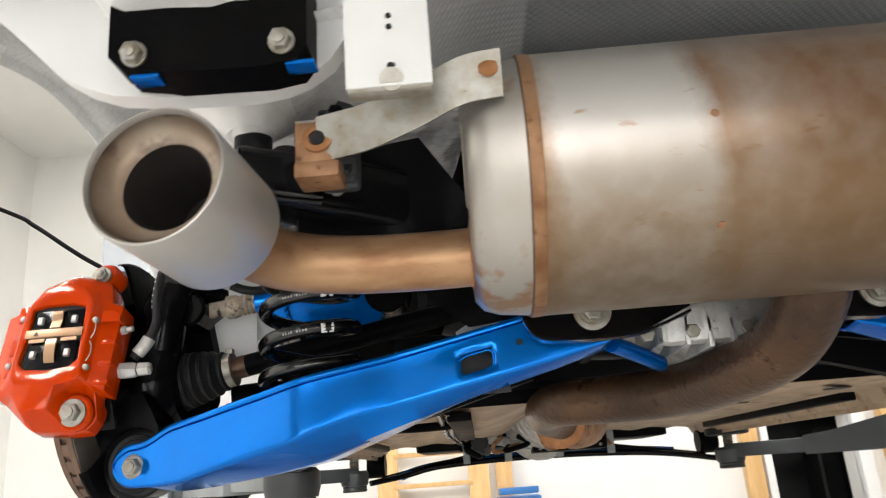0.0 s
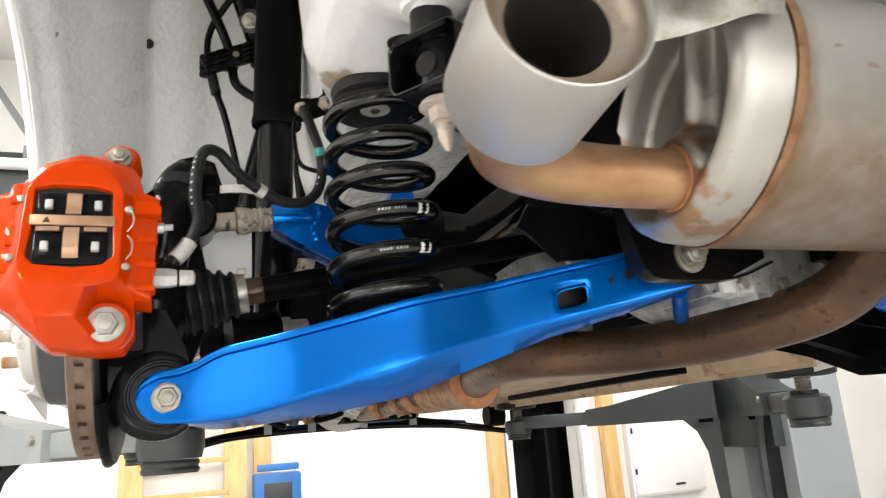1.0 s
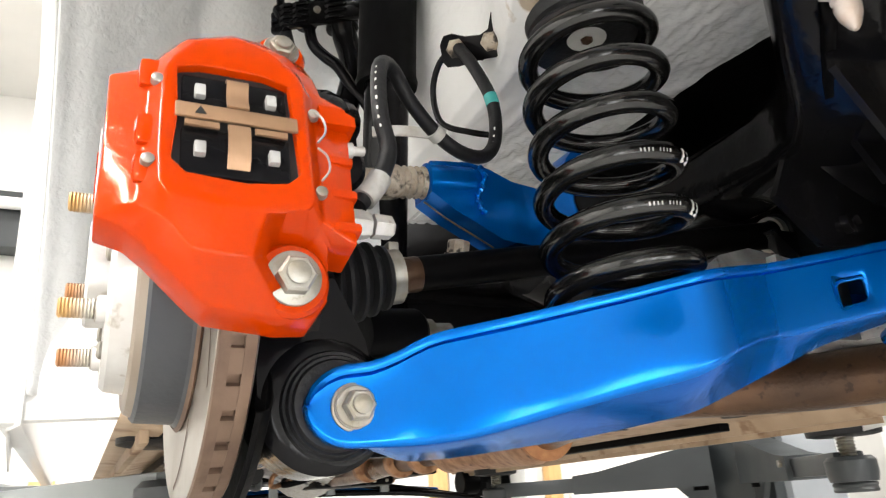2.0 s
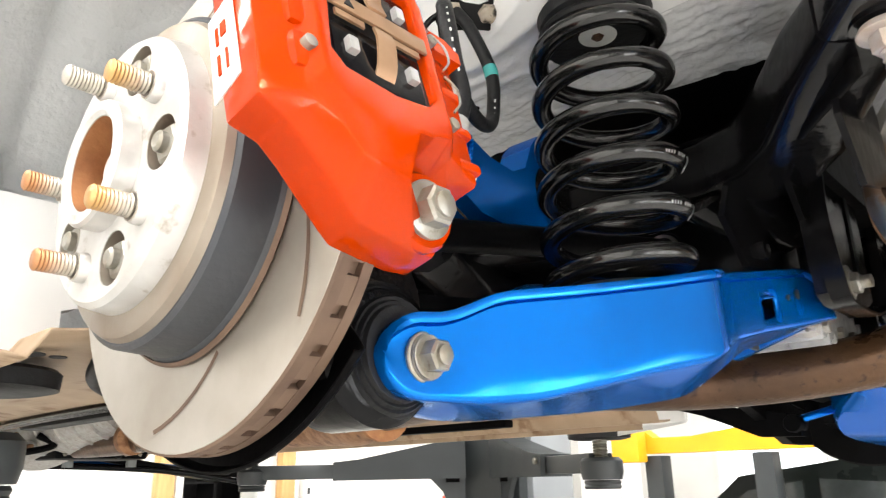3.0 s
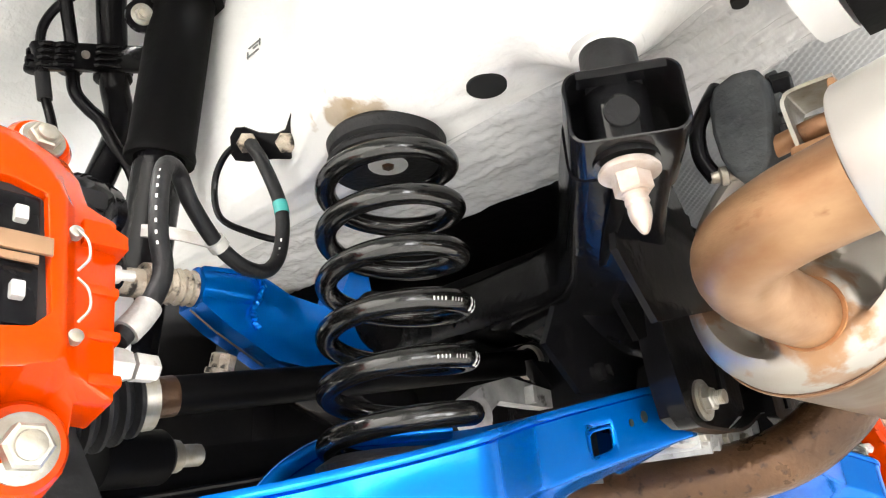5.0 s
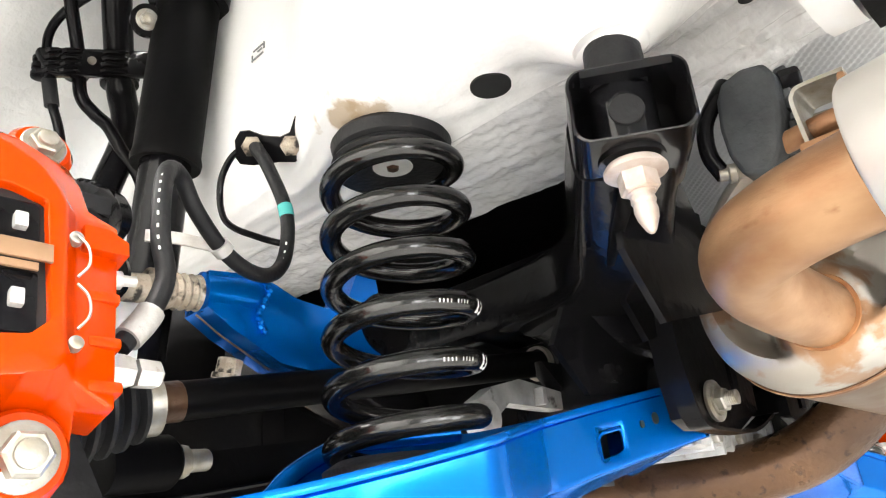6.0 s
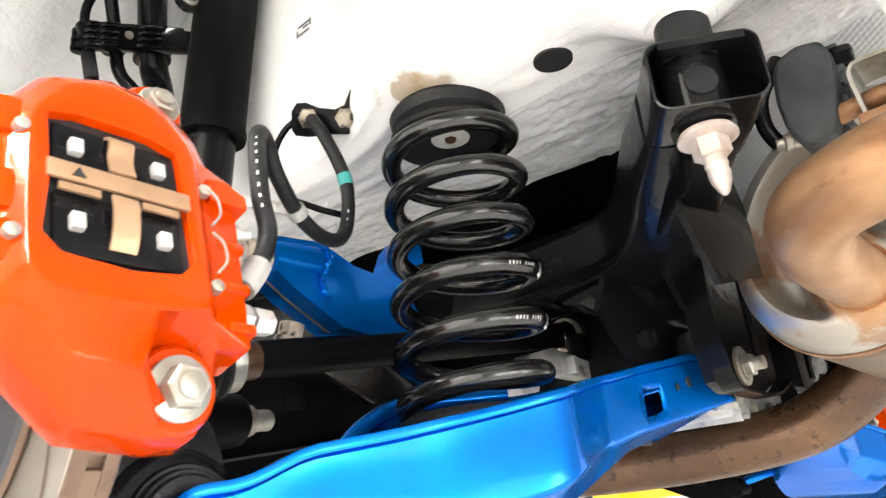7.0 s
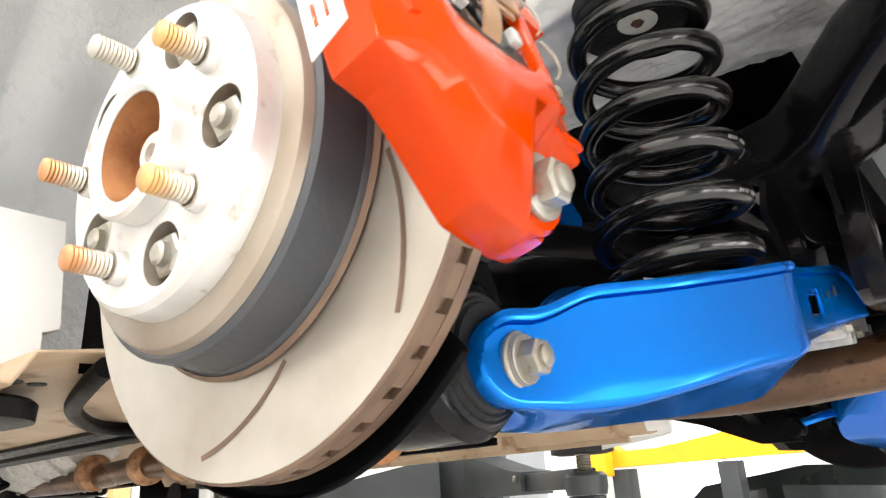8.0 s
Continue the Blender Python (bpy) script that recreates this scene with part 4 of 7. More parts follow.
def heat_shield():
    t = thing("heat_shield", (0.15, -0.2, 1.87), "dimpled grey metal heat shield above the muffler", "heat shield")
    nx, ny = 330, 300
    xs, ys = np.linspace(-0.272, 0.62, nx), np.linspace(-0.72, 0.10, ny)
    X, Y = np.meshgrid(xs, ys, indexing="ij")
    Z = 1.858 + 0.12 * np.clip((X + 0.272) / 0.12, 0, 1) ** 0.8 * 0.9 + 0.0016 * np.cos(X * 2 * math.pi / 0.0115) * np.cos(Y * 2 * math.pi / 0.0115)
    v = np.stack([X - 0.15, Y + 0.2, Z - 1.87], -1).reshape(-1, 3)
    i = np.arange(nx * ny).reshape(nx, ny)
    f = np.stack([i[:-1, :-1], i[1:, :-1], i[1:, 1:], i[:-1, 1:]], -1).reshape(-1, 4)
    me = bpy.data.meshes.new("dimpled_sheet")
    me.from_pydata(v.tolist(), [], f.tolist())
    me.materials.append(SHIELD)
    for p in me.polygons:
        p.use_smooth = True
    ob = new("dimpled_sheet", me)
    ob.parent = t
    part("edge_fold", box((-0.272, -0.31, 1.857), (0.006, 0.82, 0.008)), SHIELD, t)


heat_shield()


# ---------- exhaust ----------
def exhaust():
    t = thing("exhaust_system", (0.05, -0.36, 1.724), "stainless muffler with rust-tinted welds, tail pipe and tip", "exhaust")
    C = (0, -0.362, 1.724)
    R = 0.117
    L, W = -0.238, -0.186
    CY, CZ, AX, BX, TILT = -0.357, 1.714, 0.117, 0.088, radians(43)

    def oval(a, r):
        """A point of the drum's tilted oval section; r is its size as a radius of the drum."""
        p, q = AX * math.sin(a) * r / R, BX * math.cos(a) * r / R
        return CY + q * math.cos(TILT) - p * math.sin(TILT), CZ + q * math.sin(TILT) + p * math.cos(TILT)

    def drum(prof, n, closed=False):
        bm = bmesh.new()
        rings = [[bm.verts.new((C[0] + h, *oval(2 * math.pi * k / n, r))) for k in range(n)] for h, r in prof]
        for p, q in zip(rings, rings[1:]):
            for k in range(n):
                bm.faces.new((p[k], p[(k + 1) % n], q[(k + 1) % n], q[k]))
        bm.faces.new(rings[0])
        bm.faces.new(rings[-1])
        return bm
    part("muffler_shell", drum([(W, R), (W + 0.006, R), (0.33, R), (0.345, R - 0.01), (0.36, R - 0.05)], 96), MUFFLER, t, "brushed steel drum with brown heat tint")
    # dished end cap: two deep pressed lobes leave a boss round the pipe and a rib above it
    py, pz = -0.352, 1.660
    bm = bmesh.new()
    rings = []
    prof = [(W - L, R - 0.001), (0.022, R - 0.004), (0.008, R - 0.009), (0.001, R - 0.018), (0.0, R - 0.024)]
    prof += [(0.0, r) for r in (0.089, 0.086, 0.083, 0.080, 0.076, 0.072, 0.066, 0.06, 0.054, 0.048, 0.042, 0.036, 0.03, 0.024, 0.018, 0.012, 0.006, 0.001)]
    ss = lambda e0, e1, v: (lambda q: q * q * (3 - 2 * q))(max(0.0, min(1.0, (v - e0) / (e1 - e0))))
    for x, r in prof:
        ring = []
        for i in range(144):
            a = 2 * math.pi * i / 144
            y, z = oval(a, r)
            deep = ss(0.093, 0.078, r) * ss(0.031, 0.048, math.hypot(y - py, z - pz))
            rib = 1 - ss(0.004, 0.016, abs((y - py) + 0.22 * (z - pz)))
            deep *= 1 - 0.62 * rib * (1 if z > pz else 0)
            ring.append(bm.verts.new((L + x + 0.034 * deep, y, z)))
        rings.append(ring)
    for p, q in zip(rings, rings[1:]):
        for k in range(144):
            bm.faces.new((p[k], p[(k + 1) % 144], q[(k + 1) % 144], q[k]))
    bm.faces.new(rings[-1])
    cap = part("end_cap", bm, CAP_STEEL, t, "dished pressed steel end cap with brown stains", 50)
    # rolled lock seam between drum and cap: a dark gap and fine ridges
    part("seam_gap", drum([(W - 0.0044, R - 0.004), (W - 0.0043, R - 0.0003), (W - 0.0034, R - 0.0003), (W - 0.0032, R - 0.004)], 120), RUSTY_PIPE, t, "dark gap of the rolled seam")
    part("rolled_seam", drum([(W - 0.0034, R - 0.004), (W - 0.0031, R + 0.0006), (W - 0.0014, R + 0.0011), (W, R + 0.0004), (W + 0.0014, R + 0.0012), (W + 0.0028, R + 0.0004), (W + 0.0042, R + 0.0011), (W + 0.0056, R + 0.0003), (W + 0.0068, R + 0.0007), (W + 0.008, R - 0.0006)], 120), SEAM, t, "brown-tinted rolled seam ridges", 60)
    for x, deg in ((-0.049, 139), (-0.045, 183), (0.085, 186)):
        y, z = oval(radians(deg), R - 0.0002)
        y1, z1 = oval(radians(deg), R + 0.01)
        part("spot_weld", lathe([(0, 0.0035), (0.001, 0.003)], (x, y, z), (0, y1 - y, z1 - z), 14), RUSTY_STEEL, t, "small brown spot weld")
    # tail pipe and tip
    path = spline([(-0.215, -0.352, 1.660), (-0.28, -0.350, 1.660), (-0.345, -0.352, 1.662), (-0.392, -0.368, 1.665), (-0.415, -0.402, 1.668), (-0.423, -0.445, 1.672)], 8)
    part("tail_pipe", tube(path, 0.0255, 28), COPPER_PIPE, t, "copper-brown heat-tinted tail pipe")
    part("pipe_collar", lathe([(0, 0.0275), (0.002, 0.0285), (0.006, 0.0278), (0.009, 0.0255)], (-0.239, -0.352, 1.660), (1, 0, 0), 32), RUST, t, "rusty weld ring round the pipe")
    ax = Vector((-0.436, -0.543, 1.676)) - Vector((-0.423, -0.432, 1.668))
    Lt = ax.length
    tip = part("tip_outer", lathe_open(bmesh.new(), [(0.019, 0.022), (0.018, 0.0445), (0.0185, 0.0468), (0.0205, 0.0482), (Lt - 0.003, 0.0486), (Lt, 0.0478), (Lt + 0.0005, 0.0468), (Lt - 0.003, 0.0455), (Lt - 0.010, 0.0448), (Lt - 0.03, 0.0435)], (-0.423, -0.432, 1.668), ax, 56), TIP_STEEL, t, "satin steel tail pipe tip")
    o = Vector((-0.423, -0.432, 1.668))
    part("tip_lining", lathe_open(bmesh.new(), [(Lt - 0.004, 0.0452), (Lt - 0.010, 0.0440), (Lt - 0.016, 0.0395), (Lt - 0.0185, 0.0345), (Lt - 0.019, 0.0310)], o, ax, 56), BUFF, tip, "brown-tinted inner wall of the tip")
    part("tip_bore", lathe_open(bmesh.new(), [(Lt - 0.0188, 0.0314), (Lt - 0.05, 0.0285), (0.024, 0.0265), (0.023, 0.0)], o, ax, 48), SOOT, tip, "sooty dark bore")
    # strap hanger
    ctrl = spline([(-0.205, -0.470, 1.768), (-0.235, -0.470, 1.764), (-0.27, -0.462, 1.752), (-0.31, -0.448, 1.744), (-0.352, -0.4365, 1.742)], 6)
    part("hanger_strap", tube_strip([ctrl[0], ctrl[6], ctrl[12], ctrl[18], ctrl[-1]], Vector((0.0, -0.28, 0.96)), 0.036, 0.004), ZINC, t, "bent flat steel hanger strap", 30)
    part("strap_bolt", lathe([(0, 0.008), (0.003, 0.0075), (0.004, 0.004)], Vector(ctrl[2]) + Vector((0, -0.002, 0.004)), (0, -1, 0.2), 12), RUST, t, "rusty strap rivet")
    part("strap_end", box((-0.354, -0.434, 1.741), (0.034, 0.006, 0.036)), RUSTY_STEEL, t, "rusty strap end", bevel=0.004)
    part("strap_foot", box((-0.354, -0.420, 1.718), (0.036, 0.034, 0.014)), RUSTY_STEEL, t, "rusty folded foot", bevel=0.003)
    part("rod_eye", lathe([(0, 0.012), (0.003, 0.012), (0.0032, 0.007), (-0.004, 0.0065)], (-0.352, -0.4375, 1.742), (0, -1, 0.1), 24), RUST, t, "rusty rod eye")
    part("rod_eye_bore", lathe([(0.0, 0.0062), (0.0012, 0.006)], (-0.352, -0.4405, 1.742), (0, -1, 0.1), 18), DARK, t)
    part("hanger_rod", tube(spline([(-0.354, -0.440, 1.739), (-0.354, -0.42, 1.739), (-0.353, -0.40, 1.738), (-0.349, -0.384, 1.738)], 5), 0.0068), RUSTY_STEEL, t, "rust-brown hanger rod")
    part("clevis", tube_strip([(-0.354, -0.436, 1.759), (-0.354, -0.413, 1.760), (-0.354, -0.4075, 1.757), (-0.354, -0.406, 1.750), (-0.354, -0.408, 1.724)], (1, 0, 0), 0.033, 0.0024), ZINC, t, "bright folded strap end round the rod", 30)
    # pipe over the axle and on towards the front
    low = spline([(0.078, -0.30, 1.655), (0.082, -0.265, 1.618), (0.075, -0.20, 1.583), (0.052, -0.10, 1.568), (0.015, 0.02, 1.563), (-0.05, 0.12, 1.566), (-0.12, 0.21, 1.570), (-0.125, 0.36, 1.566), (-0.08, 0.52, 1.56)], 7)
    part("axle_pipe", tube(low, 0.033, 28), RUSTY_PIPE, t, "brown rusty pipe under the axle")
    part("pipe_flange", lathe([(0, 0.036), (0.004, 0.05), (0.014, 0.05), (0.018, 0.036)], (-0.085, 0.51, 1.56), (0.2, 1, 0), 28), RUST, t, "rusty pipe flange")
    part("resonator", tube(spline([(-0.08, 0.52, 1.56), (-0.05, 0.60, 1.562), (0.0, 0.78, 1.57), (0.01, 1.0, 1.575), (0.01, 1.12, 1.575)], 6), [0.034] * 4 + [0.04 + 0.014 * min(1, k / 3) for k in range(15)] + [0.055] * 3 + [0.045, 0.038, 0.034], 24), RUSTY_STEEL, t, "brown resonator")
    part("front_pipe", tube(spline([(0.01, 1.12, 1.575), (0.015, 1.4, 1.57), (0.03, 1.8, 1.56), (0.05, 2.4, 1.57)], 6), 0.03, 20), RUSTY_PIPE, t)
    for y in (1.2, 1.36, 1.62):
        part("pipe_joint", lathe([(0, 0.032), (0.01, 0.046), (0.035, 0.046), (0.045, 0.032)], (0.012, y, 1.573), (0.02, 1, 0), 24), RUSTY_STEEL, t)


exhaust()


# ---------- rear suspension, left side, then mirrored ----------
def lower_arm():
    t = thing("lower_control_arm", (-0.64, -0.125, 1.515), "glossy blue pressed steel lower control arm", "suspension arm", "lower control arms")
    xs = [-0.672, -0.66, -0.64, -0.615, -0.58, -0.54, -0.50, -0.475, -0.452, -0.43, -0.41, -0.39, -0.36, -0.33, -0.30, -0.262, -0.238, -0.215, -0.185, -0.15, -0.12, -0.098]
    side = ([-0.68, -0.64, -0.60, -0.525, -0.428, -0.415, -0.335, -0.26, -0.19, -0.12, -0.095], [-0.106, -0.113, -0.126, -0.163, -0.196, -0.195, -0.169, -0.167, -0.171, -0.182, -0.188])
    top = ([-0.672, -0.66, -0.64, -0.615, -0.54, -0.475, -0.373, -0.271, -0.15, -0.12, -0.098], [1.519, 1.541, 1.548, 1.552, 1.564, 1.577, 1.600, 1.622, 1.647, 1.640, 1.612])
    cre = ([-0.672, -0.66, -0.64, -0.615, -0.57, -0.479, -0.437, -0.415, -0.37, -0.262, -0.15, -0.098], [1.512, 1.495, 1.493, 1.4925, 1.495, 1.517, 1.525, 1.534, 1.548, 1.570, 1.592, 1.604])
    by = ([-0.672, -0.61, -0.557, -0.481, -0.42, -0.386, -0.262, -0.15, -0.095], [-0.095, -0.085, -0.090, -0.130, -0.160, -0.162, -0.148, -0.155, -0.165])
    bz = ([-0.672, -0.64, -0.557, -0.481, -0.42, -0.386, -0.262, -0.15, -0.095], [1.508, 1.484, 1.488, 1.495, 1.505, 1.517, 1.557, 1.585, 1.601])
    fy = ([-0.672, -0.60, -0.52, -0.46, -0.41, -0.36, -0.30, -0.22, -0.095], [-0.06, -0.055, -0.045, -0.028, -0.022, -0.03, -0.07, -0.12, -0.14])
    fz = ([-0.672, -0.60, -0.52, -0.46, -0.41, -0.36, -0.30, -0.22, -0.095], [1.51, 1.515, 1.535, 1.585, 1.606, 1.612, 1.615, 1.63, 1.61])
    def soft(tab, x, w=0.020):
        return sum((4 - abs(k)) * pw(*tab, x + w * k / 3) for k in range(-3, 4)) / 16

    bm = bmesh.new()
    rows = []
    xs = [-0.6624, -0.6618, -0.6595, -0.6555, -0.6510, -0.6460, -0.6410] + [-0.636 + 0.0085 * i for i in range(44)] + [-0.265, -0.2575, -0.24, -0.2225, -0.215] + [-0.208 + 0.0085 * i for i in range(13)] + [-0.098]
    for x in xs:
        wd = pw([-0.45, -0.30], [0.016, 0.012], x)
        sy, zt, zc = soft(side, x, wd), soft(top, x, 0.014), soft(cre, x, wd)
        y2, z2, y4, z4 = soft(by, x, wd), soft(bz, x, wd), soft(fy, x), soft(fz, x)
        if x < -0.585:
            # round eye end
            f = min(1.0, (-0.585 - x) / 0.051)
            f = f * f * (3 - 2 * f)
            hh = 0.0230 * (math.sqrt(max(0.0, 1 - ((x + 0.636) / 0.0265) ** 2)) if x < -0.636 else 1.0)
            zt, zc = zt * (1 - f) + (1.5165 + hh) * f, zc * (1 - f) + (1.5165 - hh) * f
            z2 = min(z2, zc + 0.002) * (1 - f) + (zc + 0.001) * f
            y2, y4 = y2 * (1 - f) + (sy + 0.010) * f, y4 * (1 - f) + (sy + 0.012) * f
            z4 = z4 * (1 - f) + (zc + 0.013) * f
        # slow waves of the pressing, a raised lip along the top edge, rounded lower crease
        wv = 0.0004 * math.sin(x * 58 + 0.6)
        h = max(0.002, zt - zc)
        lip = min(0.0075, h * 0.25)
        r = [(sy + 0.010, zt - 0.004), (sy + 0.003, zt - 0.0005), (sy - 0.0022, zt), (sy - 0.0030, zt - 0.22 * lip), (sy - 0.0022, zt - 0.48 * lip), (sy + 0.0012, zt - 0.62 * lip), (sy + 0.0012, zt - 0.84 * lip), (sy - 0.0004, zt - lip)]
        for g in (0.86, 0.70, 0.52, 0.36, 0.22):
            r.append((sy + wv * min(1, (0.86 - g) * 5) - 0.0022 * (0.86 - g), zc + (h - lip) * g))
        q0, q1, q2 = Vector((sy - 0.0015, zc + (h - lip) * 0.07)), Vector((sy - 0.0020, zc)), Vector((y2, z2)).lerp(Vector((sy, zc)), 0.86)
        for g in (0.0, 0.2, 0.4, 0.6, 0.8, 1.0):
            r.append(tuple(q0 * (1 - g) ** 2 + q1 * 2 * g * (1 - g) + q2 * g * g))
        r += [(y2, z2), (y2 * 0.5 + y4 * 0.5, z2 + 0.002), (y4 - 0.004, z2 + 0.004), (y4, z2 + 0.010), (y4, max(z4, z2 + 0.012))]
        rows.append([bm.verts.new((x, y, z)) for y, z in r])
    for a, b, x in zip(rows, rows[1:], xs):
        for k in range(len(a) - 1):
            if 9 <= k <= 11 and -0.2576 <= x < -0.2226:
                continue
            bm.faces.new((a[k], b[k], b[k + 1], a[k + 1]))
    bm.faces.new(rows[0])
    thicken(part("pressed_channel", bm, BLUE, t, "blue enamelled pressed channel", 50), 0.003, 0)
    # dark sheet behind the slot stands in for the shaded inside
    part("slot_back", box((-0.240, -0.142, 1.588), (0.07, 0.004, 0.05)), DARK, t)
    # rolled rim round the pressed slot
    sl = [(-0.2590, 1.597), (-0.252, 1.602), (-0.238, 1.605), (-0.226, 1.607), (-0.2215, 1.602), (-0.222, 1.591), (-0.229, 1.586), (-0.247, 1.581), (-0.255, 1.580), (-0.259, 1.586), (-0.2585, 1.599)]
    part("slot_rim", tube(spline([(x, pw(*side, x) - 0.0012, z) for x, z in sl], 3), 0.0016, 8), BLUE, t)
    for x, z, r in ((-0.192, 1.612, 0.0035), (-0.172, 1.618, 0.0055)):
        part("pressed_hole", lathe([(0, r), (0.0012, r * 0.95)], (x, pw(*side, x) - 0.0022, z), (0, -1, 0), 18), DARK, t)
    # rolled edge of the spring pan
    part("pan_rim", tube(spline([(-0.545, -0.055, 1.535), (-0.50, -0.042, 1.556), (-0.46, -0.030, 1.585), (-0.41, -0.024, 1.607), (-0.36, -0.032, 1.613), (-0.31, -0.062, 1.616)], 7), 0.0075, 14), BLUE, t, "rolled blue rim of the spring pan")
    part("pan_floor", lathe([(0, 0.064), (0.004, 0.06), (0.005, 0.02), (0.012, 0.012)], (-0.415, -0.115, 1.572), (-0.08, 0.0, 1), 36), BLUE, t)
    bolt(t, (-0.636, -0.1168, 1.5155), (0, -1, 0), 0.0124, 0.0094, 0.0095, ZINC, "zinc-plated pivot bolt")
    part("edge_bush", lathe([(0, 0.0138), (0.0026, 0.0146), (0.0034, 0.0142), (0.0038, 0.0130), (0.0050, 0.0128)], (-0.636, -0.1130, 1.5155), (0, -1, 0), 40), ZINC, t, "dull sleeve round the pivot bolt")
    part("cross_link", tube([(-0.09, -0.15, 1.606), (-0.015, -0.05, 1.592)], 0.010), BLUE, t, "short blue brace tube")
    return t


def coil_spring():
    t = thing("coil_spring", (-0.43, -0.126, 1.60), "glossy black coil spring in its rubber seat", "spring", "coil springs")
    turns, n = 6.0, 44
    pts = []
    m = int(turns * n)
    for i in range(m + 1):
        f = i / m
        a = 2 * math.pi * f * turns + radians(56)
        k = f * turns
        z = 1.583 + 0.0405 * k - 0.004 * min(k, 1) - (0.002 * max(0, k - turns + 1.0))
        ax_x = -0.430 + 0.001 * f
        r = 0.0515 - 0.005 * max(0, k - turns + 0.8)
        pts.append((ax_x + r * math.cos(a), -0.1255 + r * math.sin(a), z))
    part("coil", tube(pts, [0.005] + [0.0084] * (m - 1) + [0.005], 14), SPRING, t, "black coated spring wire")
    # short white flecks on the wire
    for z0, ang in ((1.688, -58), (1.647, -58)):
        k = min(range(len(pts)), key=lambda i: abs(pts[i][2] - z0) + 0.2 * abs(math.atan2(pts[i][1] + 0.1255, pts[i][0] + 0.43) - radians(ang)))
        a_, b_ = Vector(pts[k - 1]), Vector(pts[k + 1])
        out = (a_ - Vector((-0.43, -0.1255, a_.z))).normalized()
        up = (b_ - a_).normalized().cross(out)
        part("wire_fleck", sheet(lambda u, v: a_.lerp(b_, u) + 0.0086 * (math.cos(1.3 * v - 0.3) * out + math.sin(1.3 * v - 0.3) * up), 2, 6), LINE_WHITE, t, "white fleck on the wire")
    for turn in (2, 3):
        for j in range(9):
            if j == 4:
                continue
            f0 = (turn * 2 * math.pi + radians(-108 + 3.1 * j - 56)) / (2 * math.pi * turns) * m
            i0 = int(f0)
            a_, b_ = Vector(pts[i0]), Vector(pts[i0 + 1])
            p_ = a_.lerp(b_, f0 - i0)
            q_ = p_ + (b_ - a_) * 0.16
            out = (p_ - Vector((-0.43, -0.1255, p_.z))).normalized()
            up = (b_ - a_).normalized().cross(out)
            part("print_bar", sheet(lambda u, v: p_.lerp(q_, u) + 0.0086 * (math.cos(0.3 * v + 0.1) * out + math.sin(0.3 * v + 0.1) * up), 1, 3), PAD_STEEL, t)
    seat = part("rubber_seat", lathe([(0, 0.048), (0.003, 0.0495), (0.007, 0.047), (0.009, 0.044), (0.012, 0.0475), (0.021, 0.0495), (0.025, 0.047), (0.027, 0.03)], (-0.4285, -0.124, 1.811), (0, 0, 1), 48), RUBBER, t, "ribbed black rubber spring seat")
    part("seat_washer", lathe([(0, 0.017), (0.002, 0.016), (0.0022, 0.008)], (-0.431, -0.127, 1.8125), (0, 0, -1), 32), LINE_WHITE, seat, "pale steel washer")
    part("seat_bolt", lathe([(0, 0.0058), (0.0015, 0.0055), (0.003, 0.004)], (-0.431, -0.127, 1.811), (0, 0, -1), 6), RUSTY_PIPE, seat, "rusty cross-slotted bolt")
    part("lower_isolator", lathe([(0, 0.058), (0.01, 0.06), (0.016, 0.05)], (-0.43, -0.1255, 1.568), (0, 0, 1), 36), RUBBER, t)
    return t


